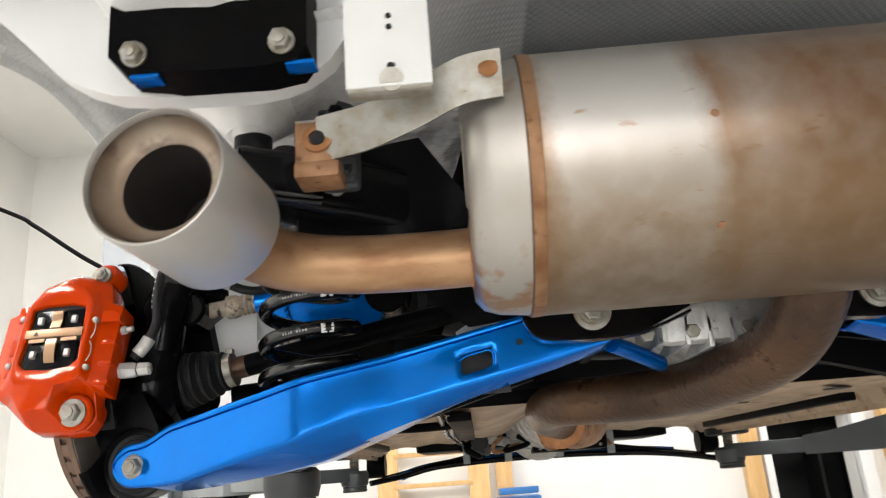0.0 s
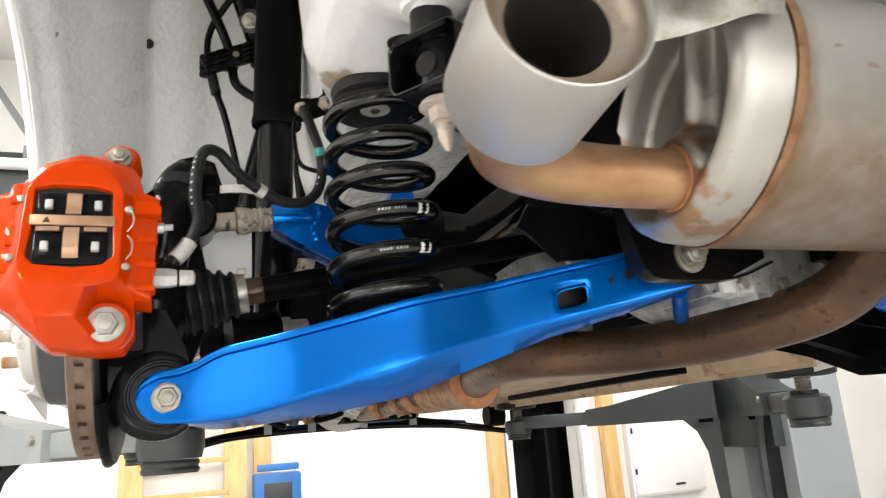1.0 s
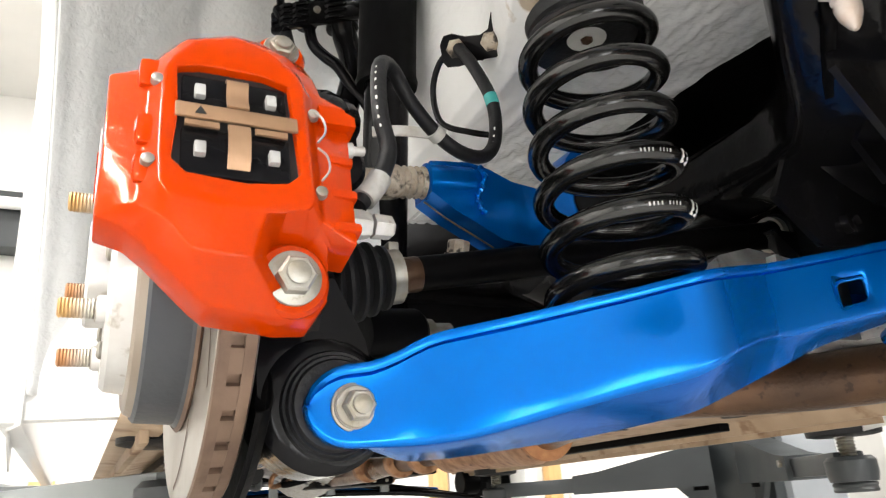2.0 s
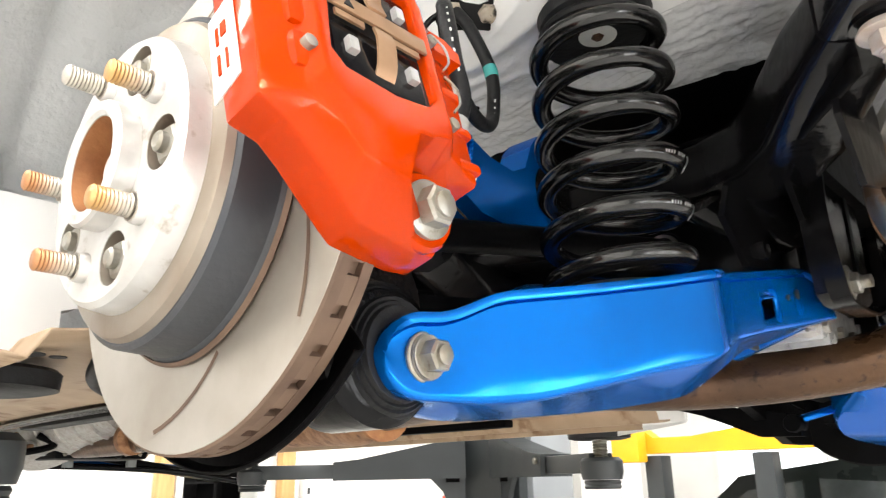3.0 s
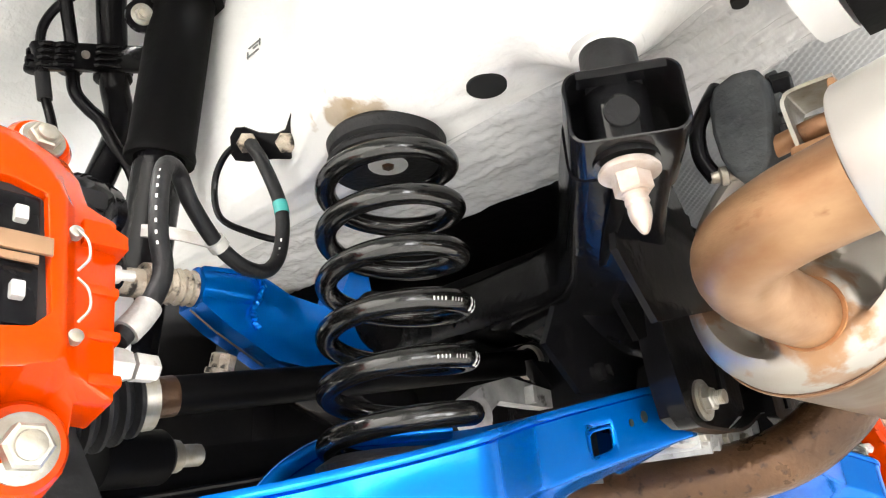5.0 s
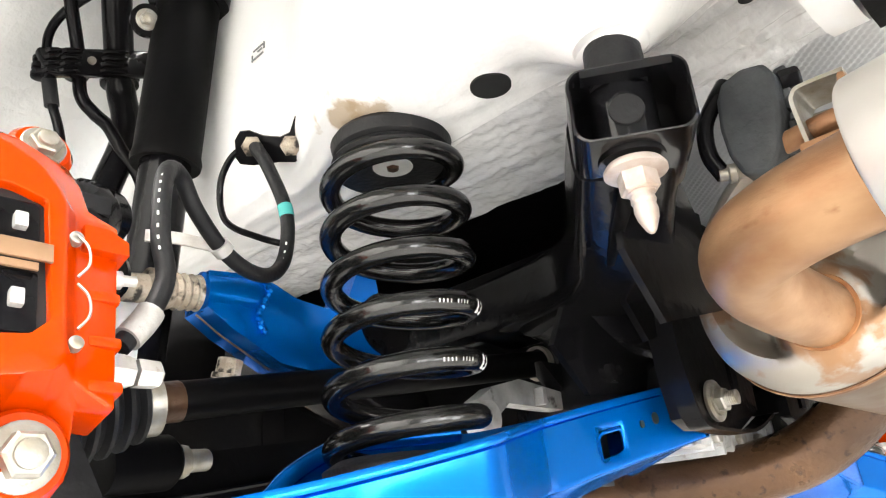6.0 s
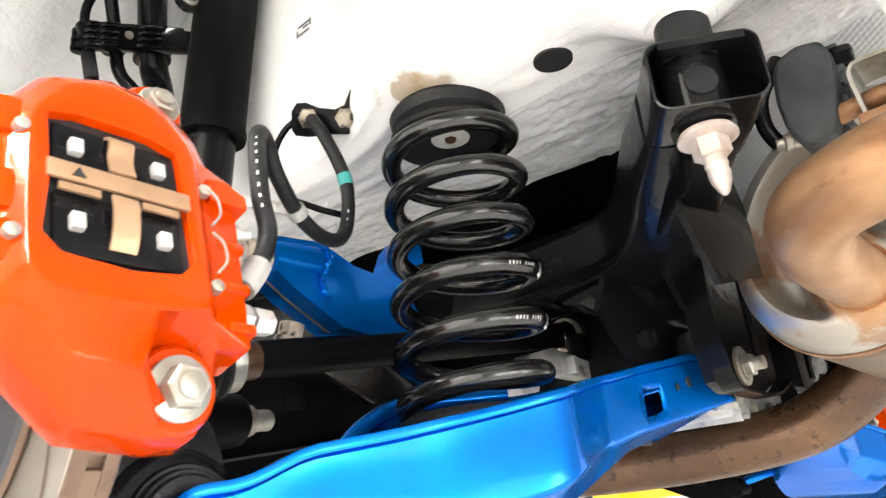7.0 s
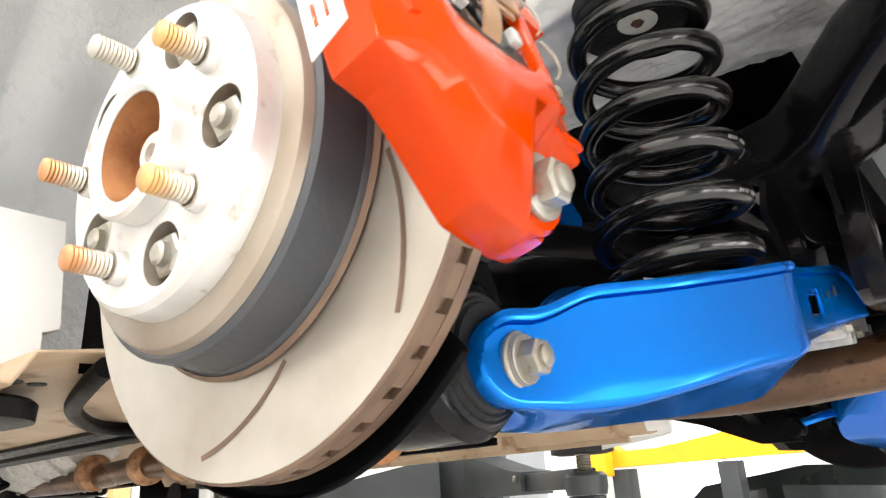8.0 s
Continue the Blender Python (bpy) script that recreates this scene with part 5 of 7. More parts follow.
def caliper():
    t = thing("brake_caliper", (-0.715, -0.13, 1.66), "glossy orange-red four-piston brake caliper", "brake caliper", "brake calipers")
    rad, tan = Vector((0, -0.966, 0.258)), Vector((0, 0.258, 0.966))
    O = Vector((0, -0.166, 1.664))                     # middle of the window, x apart
    ex = Vector((1, 0, 0))

    def P(u, v, w):
        return O + ex * u + tan * v + rad * w
    outline = [(-0.715, 0.088), (-0.746, 0.073), (-0.763, 0.047), (-0.768, 0.040), (-0.781, 0.034), (-0.781, -0.03), (-0.782, -0.062), (-0.768, -0.067), (-0.758, -0.075), (-0.735, -0.097), (-0.728, -0.102), (-0.690, -0.104), (-0.672, -0.102), (-0.663, -0.090), (-0.664, -0.063), (-0.650, -0.066), (-0.646, 0.038), (-0.660, 0.044), (-0.664, 0.062), (-0.670, 0.075), (-0.690, 0.083)]
    win = [(-0.747, 0.037), (-0.734, 0.041), (-0.700, 0.041), (-0.685, 0.036), (-0.682, -0.030), (-0.690, -0.038), (-0.712, -0.041), (-0.742, -0.038), (-0.749, -0.030), (-0.746, 0.0)]
    # three outlines of the casting: flat front round the window, first break of slope, outer edge
    front = [(-0.716, 0.068), (-0.737, 0.060), (-0.749, 0.044), (-0.752, 0.037), (-0.754, 0.030), (-0.755, -0.026), (-0.754, -0.046), (-0.750, -0.053), (-0.745, -0.056), (-0.728, -0.058), (-0.721, -0.058), (-0.703, -0.058), (-0.690, -0.057), (-0.680, -0.055), (-0.677, -0.050), (-0.676, -0.046), (-0.676, 0.036), (-0.679, 0.044), (-0.684, 0.052), (-0.692, 0.060), (-0.704, 0.066)]
    brk = [(-0.715, 0.078), (-0.742, 0.067), (-0.756, 0.046), (-0.760, 0.039), (-0.761, 0.032), (-0.762, -0.028), (-0.764, -0.056), (-0.757, -0.062), (-0.748, -0.068), (-0.739, -0.082), (-0.730, -0.084), (-0.708, -0.084), (-0.693, -0.065), (-0.676, -0.064), (-0.671, -0.058), (-0.669, -0.054), (-0.669, 0.038), (-0.672, 0.046), (-0.675, 0.058), (-0.682, 0.069), (-0.698, 0.076)]
    w_brk = [-0.009, -0.009, -0.009, -0.010, -0.011, -0.011, -0.010, -0.008, -0.007, -0.007, -0.007, -0.010, -0.031, -0.031, -0.014, -0.012, -0.012, -0.012, -0.012, -0.010, -0.009]
    w_out = [-0.019, -0.019, -0.018, -0.016, -0.015, -0.015, -0.016, -0.019, -0.021, -0.026, -0.028, -0.034, -0.037, -0.036, -0.024, -0.015, -0.015, -0.016, -0.018, -0.020, -0.020]
    deep = [-0.048, -0.048, -0.048, -0.046, -0.044, -0.043, -0.040, -0.040, -0.042, -0.048, -0.050, -0.056, -0.058, -0.054, -0.048, -0.046, -0.046, -0.048, -0.048, -0.048, -0.048]
    bm = bmesh.new()
    rim = [bm.verts.new(P(u, v, -0.0035)) for u, v in win]
    throat = [bm.verts.new(P(u, v, -0.022)) for u, v in win]
    rings = [[bm.verts.new(P(u, v, -0.003)) for u, v in front],
             [bm.verts.new(P(u, v, w)) for (u, v), w in zip(brk, w_brk)],
             [bm.verts.new(P(u, v, w)) for (u, v), w in zip(outline, w_out)],
             [bm.verts.new(P(u, v, w)) for (u, v), w in zip(outline, deep)]]
    for p, q in [(throat, rim), *zip(rings, rings[1:])]:
        for k in range(len(p)):
            bm.faces.new((p[k], p[(k + 1) % len(p)], q[(k + 1) % len(p)], q[k]))
    bm.faces.new(rings[-1])
    loops = [bm.edges.get((r[k], r[(k + 1) % len(r)])) for r in (rim, rings[0]) for k in range(len(r))]
    bmesh.ops.triangle_fill(bm, use_beauty=True, edges=loops)
    bmesh.ops.recalc_face_normals(bm, faces=bm.faces)
    creases = [e for e in bm.edges if len(e.link_faces) == 2 and e.calc_face_angle(0) > 0.22]
    bmesh.ops.bevel(bm, geom=creases, offset=0.0016, segments=2, affect="EDGES", profile=0.5, clamp_overlap=True)
    body = part("caliper_body", bm, RED, t, "cast body in orange-red enamel", 24)
    # raised ribs and bosses on the casting
    part("inboard_rib", prism([(0, 0), (0.022, 0), (0.022, 0.008), (0.012, 0.014), (0, 0.014)], P(-0.666, 0.016, -0.030), ex, tan, rad, 0.022), RED, t, bevel=0.003)
    for v in (-0.008, -0.033, -0.056):
        part("casting_rib", box(None, (0.016, 0.006, 0.012), Matrix.Translation(P(-0.655, v, -0.018)) @ Matrix((ex, tan, rad)).transposed().to_4x4()), RED, t, bevel=0.002)
    for v in (0.034, -0.008, -0.034):
        part("bridge_lug", box(None, (0.020, 0.022, 0.014), Matrix.Translation(P(-0.757, v, -0.0145)) @ Matrix((ex, tan, rad)).transposed().to_4x4()), RED, t, bevel=0.005)
    for u, v in ((-0.757, 0.026), (-0.760, -0.032), (-0.671, 0.018), (-0.671, -0.040)):
        part("pin_end", lathe([(0, 0.0036), (0.004, 0.0034), (0.0048, 0.002)], P(u, v, -0.008), rad, 16), ZINC, t, "bright pin end")
    for v in (0.006, -0.022):
        part("wire_clip", tube(spline([P(-0.671, v + 0.012, -0.003), P(-0.667, v + 0.005, -0.001), P(-0.6665, v - 0.005, -0.001), P(-0.671, v - 0.012, -0.003)], 5), 0.0007, 8), ZINC, t, "thin steel wire clip")
    # mounting ears and bolts
    ear = part("lower_ear", lathe([(0, 0.0205), (0.031, 0.0205), (0.0338, 0.0185)], (-0.685, -0.130, 1.5755), (0, -1, 0), 40), RED, t)
    bolt(t, (-0.685, -0.1642, 1.5755), (0, -1, 0.0), 0.0150, 0.0105, 0.009, ZINC, "zinc-plated caliper bolt")
    part("upper_ear", lathe([(0, 0.018), (0.02, 0.017), (0.024, 0.014)], (-0.682, -0.098, 1.737), rad, 28), RED, t)
    bolt(t, P(-0.683, 0.085, -0.020), rad, 0.0115, 0.0084, 0.0045, ZINC)
    # pads and their springs in the window
    part("window_floor", box(None, (0.07, 0.085, 0.004), Matrix.Translation(P(-0.715, 0.0, -0.011)) @ Matrix((ex, tan, rad)).transposed().to_4x4()), DARK, t)
    for v, hh in ((0.021, 0.028), (-0.021, 0.032)):
        pad = part("pad_plate", box(None, (0.058, hh, 0.012), Matrix.Translation(P(-0.7155, v, -0.0125)) @ Matrix((ex, tan, rad)).transposed().to_4x4()), BLACK, t, "black brake pad", bevel=0.002)
        for u in (-0.735, -0.696):
            part("pad_tab", box(None, (0.0060, 0.0085, 0.011), Matrix.Translation(P(u, v, -0.008)) @ Matrix((ex, tan, rad)).transposed().to_4x4()), PAD_STEEL, pad, "bare steel pad tab", bevel=0.001)
    clip = part("pad_spring", box(None, (0.066, 0.010, 0.002), Matrix.Translation(P(-0.715, 0.004, -0.003)) @ Matrix((ex, tan, rad)).transposed().to_4x4()), PAD_CLIP, t, "bronze cross-shaped pad spring", bevel=0.0006)
    part("spring_leg", tube_strip([P(-0.715, 0.036, -0.012), P(-0.715, 0.030, -0.002), P(-0.715, 0.020, -0.004), P(-0.715, 0.010, -0.002)], ex, 0.012, 0.0014), PAD_CLIP, clip)
    part("spring_leg", tube_strip([P(-0.715, -0.004, -0.002), P(-0.715, -0.012, -0.001), P(-0.715, -0.026, -0.004), P(-0.715, -0.036, -0.012)], ex, 0.012, 0.0014), PAD_CLIP, clip)
    for u in (-0.734, -0.697):
        part("spring_wing", tube_strip([P(u - 0.009, -0.004, -0.004), P(u + 0.009, -0.004, -0.004)], tan, 0.004, 0.0014), PAD_CLIP, clip)
    part("spring_mark", prism([(-0.003, -0.0025), (0.003, -0.0025), (0, 0.003)], P(-0.735, 0.004, -0.002), ex, tan, rad, 0.0006), DARK, clip, "small dark triangle mark")
    # raised cast lettering that cannot be read: plain bars
    for i in range(7):
        part("cast_bar", box(None, (0.0022, 0.005, 0.0008), Matrix.Translation(P(-0.709 + i * 0.0038, 0.050, -0.0072)) @ Matrix((ex, tan, rad)).transposed().to_4x4()), RED, t)
    # white emblem on the outboard face
    side_w = Vector((-1, 0, 0))
    emb = part("emblem", prism([(-0.026, -0.003), (0.022, -0.003), (0.026, 0.016), (-0.022, 0.017)], P(-0.7815, -0.022, -0.043), tan, rad, side_w, 0.0008), LINE_WHITE, t, "white emblem plate")
    for q in ([(-0.014, 0.0025), (-0.003, 0.0025), (-0.003, 0.0045), (-0.014, 0.0045)], [(-0.014, 0.009), (-0.003, 0.009), (-0.003, 0.0105), (-0.014, 0.0105)], [(0.003, 0.0025), (0.013, 0.0025), (0.013, 0.0045), (0.003, 0.0045)], [(0.006, 0.0065), (0.0135, 0.0065), (0.0135, 0.0105), (0.006, 0.0105)]):
        part("emblem_bar", prism(q, P(-0.7824, -0.022, -0.043), tan, rad, side_w, 0.0006), RED, emb)
    # hose union on the inboard side
    part("union_block", lathe([(0, 0.0095), (0.016, 0.0095), (0.022, 0.008)], (-0.652, -0.135, 1.622), (1, 0.05, 0.02), 6), FITTING, t, "grey corroded hose union")
    part("union_bolt", lathe([(0, 0.008), (0.012, 0.0075), (0.014, 0.005)], (-0.628, -0.134, 1.6225), (1, 0.05, 0.02), 6), FITTING, t)
    part("bleed_nipple", lathe([(0, 0.005), (0.008, 0.005), (0.009, 0.003), (0.016, 0.003)], (-0.650, -0.14, 1.668), (1, 0, 0.1), 12), FITTING, t)
    return t


def rotor():
    t = thing("brake_disc", (-0.7075, HUB.y, HUB.z), "vented iron brake disc with curved slots", "brake disc", "brake discs")
    c = (0, HUB.y, HUB.z)
    R = 0.1545
    for x0, x1, lab in ((-0.7185, -0.7115, "swept outer friction face"), (-0.7035, -0.6965, "swept inner friction face")):
        part("friction_ring", lathe([(x0, 0.098), (x0, R - 0.0015), (x0 + 0.0015, R), (x1 - 0.0015, R), (x1, R - 0.0015), (x1, 0.098)], c, (1, 0, 0), 96, closed=True), ROTOR_FACE, t, lab)
    part("rim_edge", lathe([(-0.7182, R - 0.0012), (-0.7172, R + 0.0003), (-0.7112, R + 0.0003), (-0.7112, R - 0.004), (-0.7038, R - 0.004), (-0.7038, R + 0.0003), (-0.6978, R + 0.0003), (-0.6968, R - 0.0012), (-0.6968, R - 0.012), (-0.7182, R - 0.012)], c, (1, 0, 0), 96, closed=True), ROTOR_EDGE, t, "brown disc edge")
    vane = bmesh.new()
    box(None, (0.0078, 0.0125, 0.0150), Matrix.Identity(4), vane)
    me = bpy.data.meshes.new("vane")
    vane.to_mesh(me)
    vane.free()
    me.materials.append(ROTOR_EDGE)
    for i in range(44):
        a = 2 * math.pi * i / 44
        o = new("vane", me)
        o.parent = t
        o.matrix_basis = Matrix.Rotation(a, 4, "X") @ Matrix.Translation((0, R - 0.0066, 0))
    # curved slots in the outer face
    for i in range(6):
        a0 = radians(-110 + 60 * i)
        pts = []
        for j in range(9):
            f = j / 8
            r = 0.108 + 0.035 * f
            a = a0 + radians(31) * f
            pts.append(Vector((-0.7188, HUB.y + r * math.cos(a), HUB.z + r * math.sin(a))))
        bm = bmesh.new()
        rows = []
        for j, p in enumerate(pts):
            d = (pts[min(j + 1, 8)] - pts[max(j - 1, 0)]).normalized()
            s = d.cross(Vector((1, 0, 0))) * 0.0014
            rows.append([bm.verts.new(p + s), bm.verts.new(p - s)])
        for p, q in zip(rows, rows[1:]):
            bm.faces.new((p[0], p[1], q[1], q[0]))
        part("slot", bm, ROTOR_EDGE, t, "narrow curved slot")
    part("hat", lathe([(-0.7183, 0.1035), (-0.7215, 0.103), (-0.7245, 0.1005), (-0.7485, 0.0990), (-0.7505, 0.0965), (-0.7505, 0.04)], c, (1, 0, 0), 80), HAT, t, "dark hat of the disc")
    part("rust_ring", lathe([(-0.7188, 0.1040), (-0.7205, 0.1055), (-0.7225, 0.103)], c, (1, 0, 0), 80, closed=True), ROTOR_EDGE, t, "brown ring at the hat's foot")
    part("hat_step", lathe([(-0.7500, 0.0955), (-0.7548, 0.0930), (-0.7562, 0.0900), (-0.7562, 0.05)], c, (1, 0, 0), 80), HAT_STEP, t, "worn bright step of the hat")
    part("parking_drum", lathe([(-0.6965, 0.11), (-0.688, 0.11), (-0.688, 0.05)], c, (1, 0, 0), 64), BLACK_DULL, t)
    return t


def dust_shield():
    t = thing("dust_shield", (-0.69, 0, 1.619), "black pressed dust shield behind the disc", "dust shield", "dust shields")
    bm = bmesh.new()
    prof = [(-0.676, 0.06), (-0.679, 0.11), (-0.684, 0.15), (-0.687, 0.160), (-0.692, 0.1635), (-0.695, 0.163)]
    rings = []
    for k in range(73):
        a = radians(-138 + 250 * k / 72)
        rings.append([bm.verts.new((x, HUB.y + r * math.cos(a), HUB.z + r * math.sin(a))) for x, r in prof])
    for p, q in zip(rings, rings[1:]):
        for k in range(5):
            bm.faces.new((p[k], q[k], q[k + 1], p[k + 1]))
    thicken(part("plate", bm, BLACK_DULL, t), 0.0015, 0)
    for a in (-100, -10, 80):
        bolt(t, (-0.677, HUB.y + 0.10 * math.cos(radians(a)), HUB.z + 0.10 * math.sin(radians(a))), (1, 0, 0), 0.008, 0.006, 0.005, BLACK_DULL, "small black shield bolt")
    return t


def stud_steel(name, tip):
    """Zinc-grey thread that turns rusty towards the tip."""
    m = material(name, (0.50, 0.47, 0.42), 0.45, 0.6, (0.34, 0.27, 0.20), 120, 0.8, bump=0.2, bump_scale=400)
    n, l = m.node_tree.nodes, m.node_tree.links
    b = n["Principled BSDF"]
    tc, sep, mr, mx = n.new("ShaderNodeTexCoord"), n.new("ShaderNodeSeparateXYZ"), n.new("ShaderNodeMapRange"), n.new("ShaderNodeMix")
    l.new(tc.outputs["Object"], sep.inputs[0])
    l.new(sep.outputs["X"], mr.inputs["Value"])
    mr.inputs["From Min"].default_value, mr.inputs["From Max"].default_value = -0.006, -0.018
    mx.data_type = "RGBA"
    mx.inputs["B"].default_value = (*tip, 1)
    l.new(b.inputs["Base Color"].links[0].from_socket, mx.inputs["A"])
    l.new(mr.outputs[0], mx.inputs["Factor"])
    l.new(mx.outputs["Result"], b.inputs["Base Color"])
    return m


STUD = (stud_steel("rust_tipped_stud", (0.42, 0.20, 0.09)), stud_steel("yellow_rust_tipped_stud", (0.50, 0.30, 0.12)), stud_steel("grey_stud", (0.44, 0.41, 0.36)))


def spacer():
    t = thing("wheel_spacer", (-0.775, 0, 1.619), "bright aluminium wheel spacer with rusty studs", "wheel spacer", "wheel spacers")
    c = (0, HUB.y, HUB.z)
    R = 0.0785
    XF = -0.771
    # scalloped disc with five recesses
    bm = bmesh.new()
    n = 120
    ring0, ring1, ring2, ring3 = [], [], [], []
    for i in range(n):
        a = 2 * math.pi * i / n
        y, z = math.cos(a), math.sin(a)
        ring0.append(bm.verts.new((-0.7558, HUB.y + (R + 0.002) * y, HUB.z + (R + 0.002) * z)))
        ring1.append(bm.verts.new((XF + 0.003, HUB.y + R * y, HUB.z + R * z)))
        ring2.append(bm.verts.new((XF, HUB.y + (R - 0.003) * y, HUB.z + (R - 0.003) * z)))
        ring3.append(bm.verts.new((XF, HUB.y + 0.0365 * y, HUB.z + 0.0365 * z)))
    for i in range(n):
        j = (i + 1) % n
        bm.faces.new((ring0[i], ring0[j], ring1[j], ring1[i]))
        bm.faces.new((ring1[i], ring1[j], ring2[j], ring2[i]))
    holes = []
    for q in range(5):
        a = radians(39 + 72 * q)
        hc = Vector((XF, HUB.y + 0.0572 * math.cos(a), HUB.z + 0.0572 * math.sin(a)))
        hv = [bm.verts.new(hc + 0.0150 * Vector((0, math.cos(2 * math.pi * k / 24), math.sin(2 * math.pi * k / 24)))) for k in range(24)]
        dv = [bm.verts.new(v.co + Vector((0.013, 0, 0))) for v in hv]
        for k in range(24):
            bm.faces.new((hv[k], hv[(k + 1) % 24], dv[(k + 1) % 24], dv[k]))
        bm.faces.new(dv)
        holes.append((hc, hv))
    es = [bm.edges.get((ring2[i], ring2[(i + 1) % n])) for i in range(n)] + [bm.edges.new((ring3[i], ring3[(i + 1) % n])) for i in range(n)]
    for hc, hv in holes:
        es += [bm.edges.get((hv[k], hv[(k + 1) % 24])) for k in range(24)]
    bmesh.ops.triangle_fill(bm, use_beauty=True, edges=es)
    part("spacer_body", bm, SPACER_ALU, t, "bright machined aluminium ring", 30)
    bm = lathe([(XF + 0.004, 0.0365), (XF - 0.011, 0.0365), (XF - 0.013, 0.035), (XF - 0.013, 0.0300), (XF - 0.011, 0.0275), (XF + 0.012, 0.0272)], c, (1, 0, 0), 56, closed=True)
    part("centre_lip", bm, SPACER_ALU, t, "raised hub-centring lip")
    bm = bmesh.new()
    lathe_open(bm, [(XF - 0.0105, 0.0271), (XF + 0.011, 0.0267), (XF + 0.011, 0.011)], c, (1, 0, 0), 48)
    part("rusty_bore", bm, RUST, t, "orange rusty hub bore")
    part("axle_end", lathe([(XF + 0.010, 0.0125), (XF + 0.001, 0.0115), (XF - 0.0005, 0.0095), (XF - 0.0005, 0.005), (XF + 0.006, 0.0045)], c, (1, 0, 0), 28), PALE_BOLT, t, "pale axle end")
    for q in range(5):
        a = radians(39 + 72 * q)
        hc = Vector((XF + 0.012, HUB.y + 0.0572 * math.cos(a), HUB.z + 0.0572 * math.sin(a)))
        # liner darkens the pale recess: shade put into its colour, with grime
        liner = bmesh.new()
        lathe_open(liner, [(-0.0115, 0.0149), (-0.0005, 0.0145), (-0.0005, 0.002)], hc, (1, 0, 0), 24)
        part("recess_liner", liner, HAT_STEP, t, "recess wall darkened for its shade, with grime")
        nut = part("recessed_nut", lathe([(0, 0.0128), (0.0015, 0.0128), (0.002, 0.0112)], hc, (-1, 0, 0), 28, bm=hexagon(hc, (-1, 0, 0), 0.0112, 0.010)), ZINC, t, "recessed zinc wheel nut")
        part("nut_stud", lathe([(0, 0.006), (0.0135, 0.0058), (0.015, 0.004)], hc, (-1, 0, 0), 16), ZINC, nut)
        a += radians(36)
        sc = Vector((XF, HUB.y + 0.0572 * math.cos(a), HUB.z + 0.0572 * math.sin(a)))
        prof = [(-0.002, 0.0078), (0.006, 0.0078)] + [(0.006 + 0.001 * i, 0.0064 if i % 2 else 0.0058) for i in range(20)] + [(0.0265, 0.0052)]
        stud = part("stud", lathe(prof, sc, (-1, 0, 0), 18), STUD[(2, 1, 1, 0, 0)[q]], t, "threaded wheel stud", 60)
        part("stud_collar", lathe([(-0.001, 0.0088), (0.004, 0.0086), (0.006, 0.0072)], sc, (-1, 0, 0), 20), SPACER_ALU, stud)
    return t


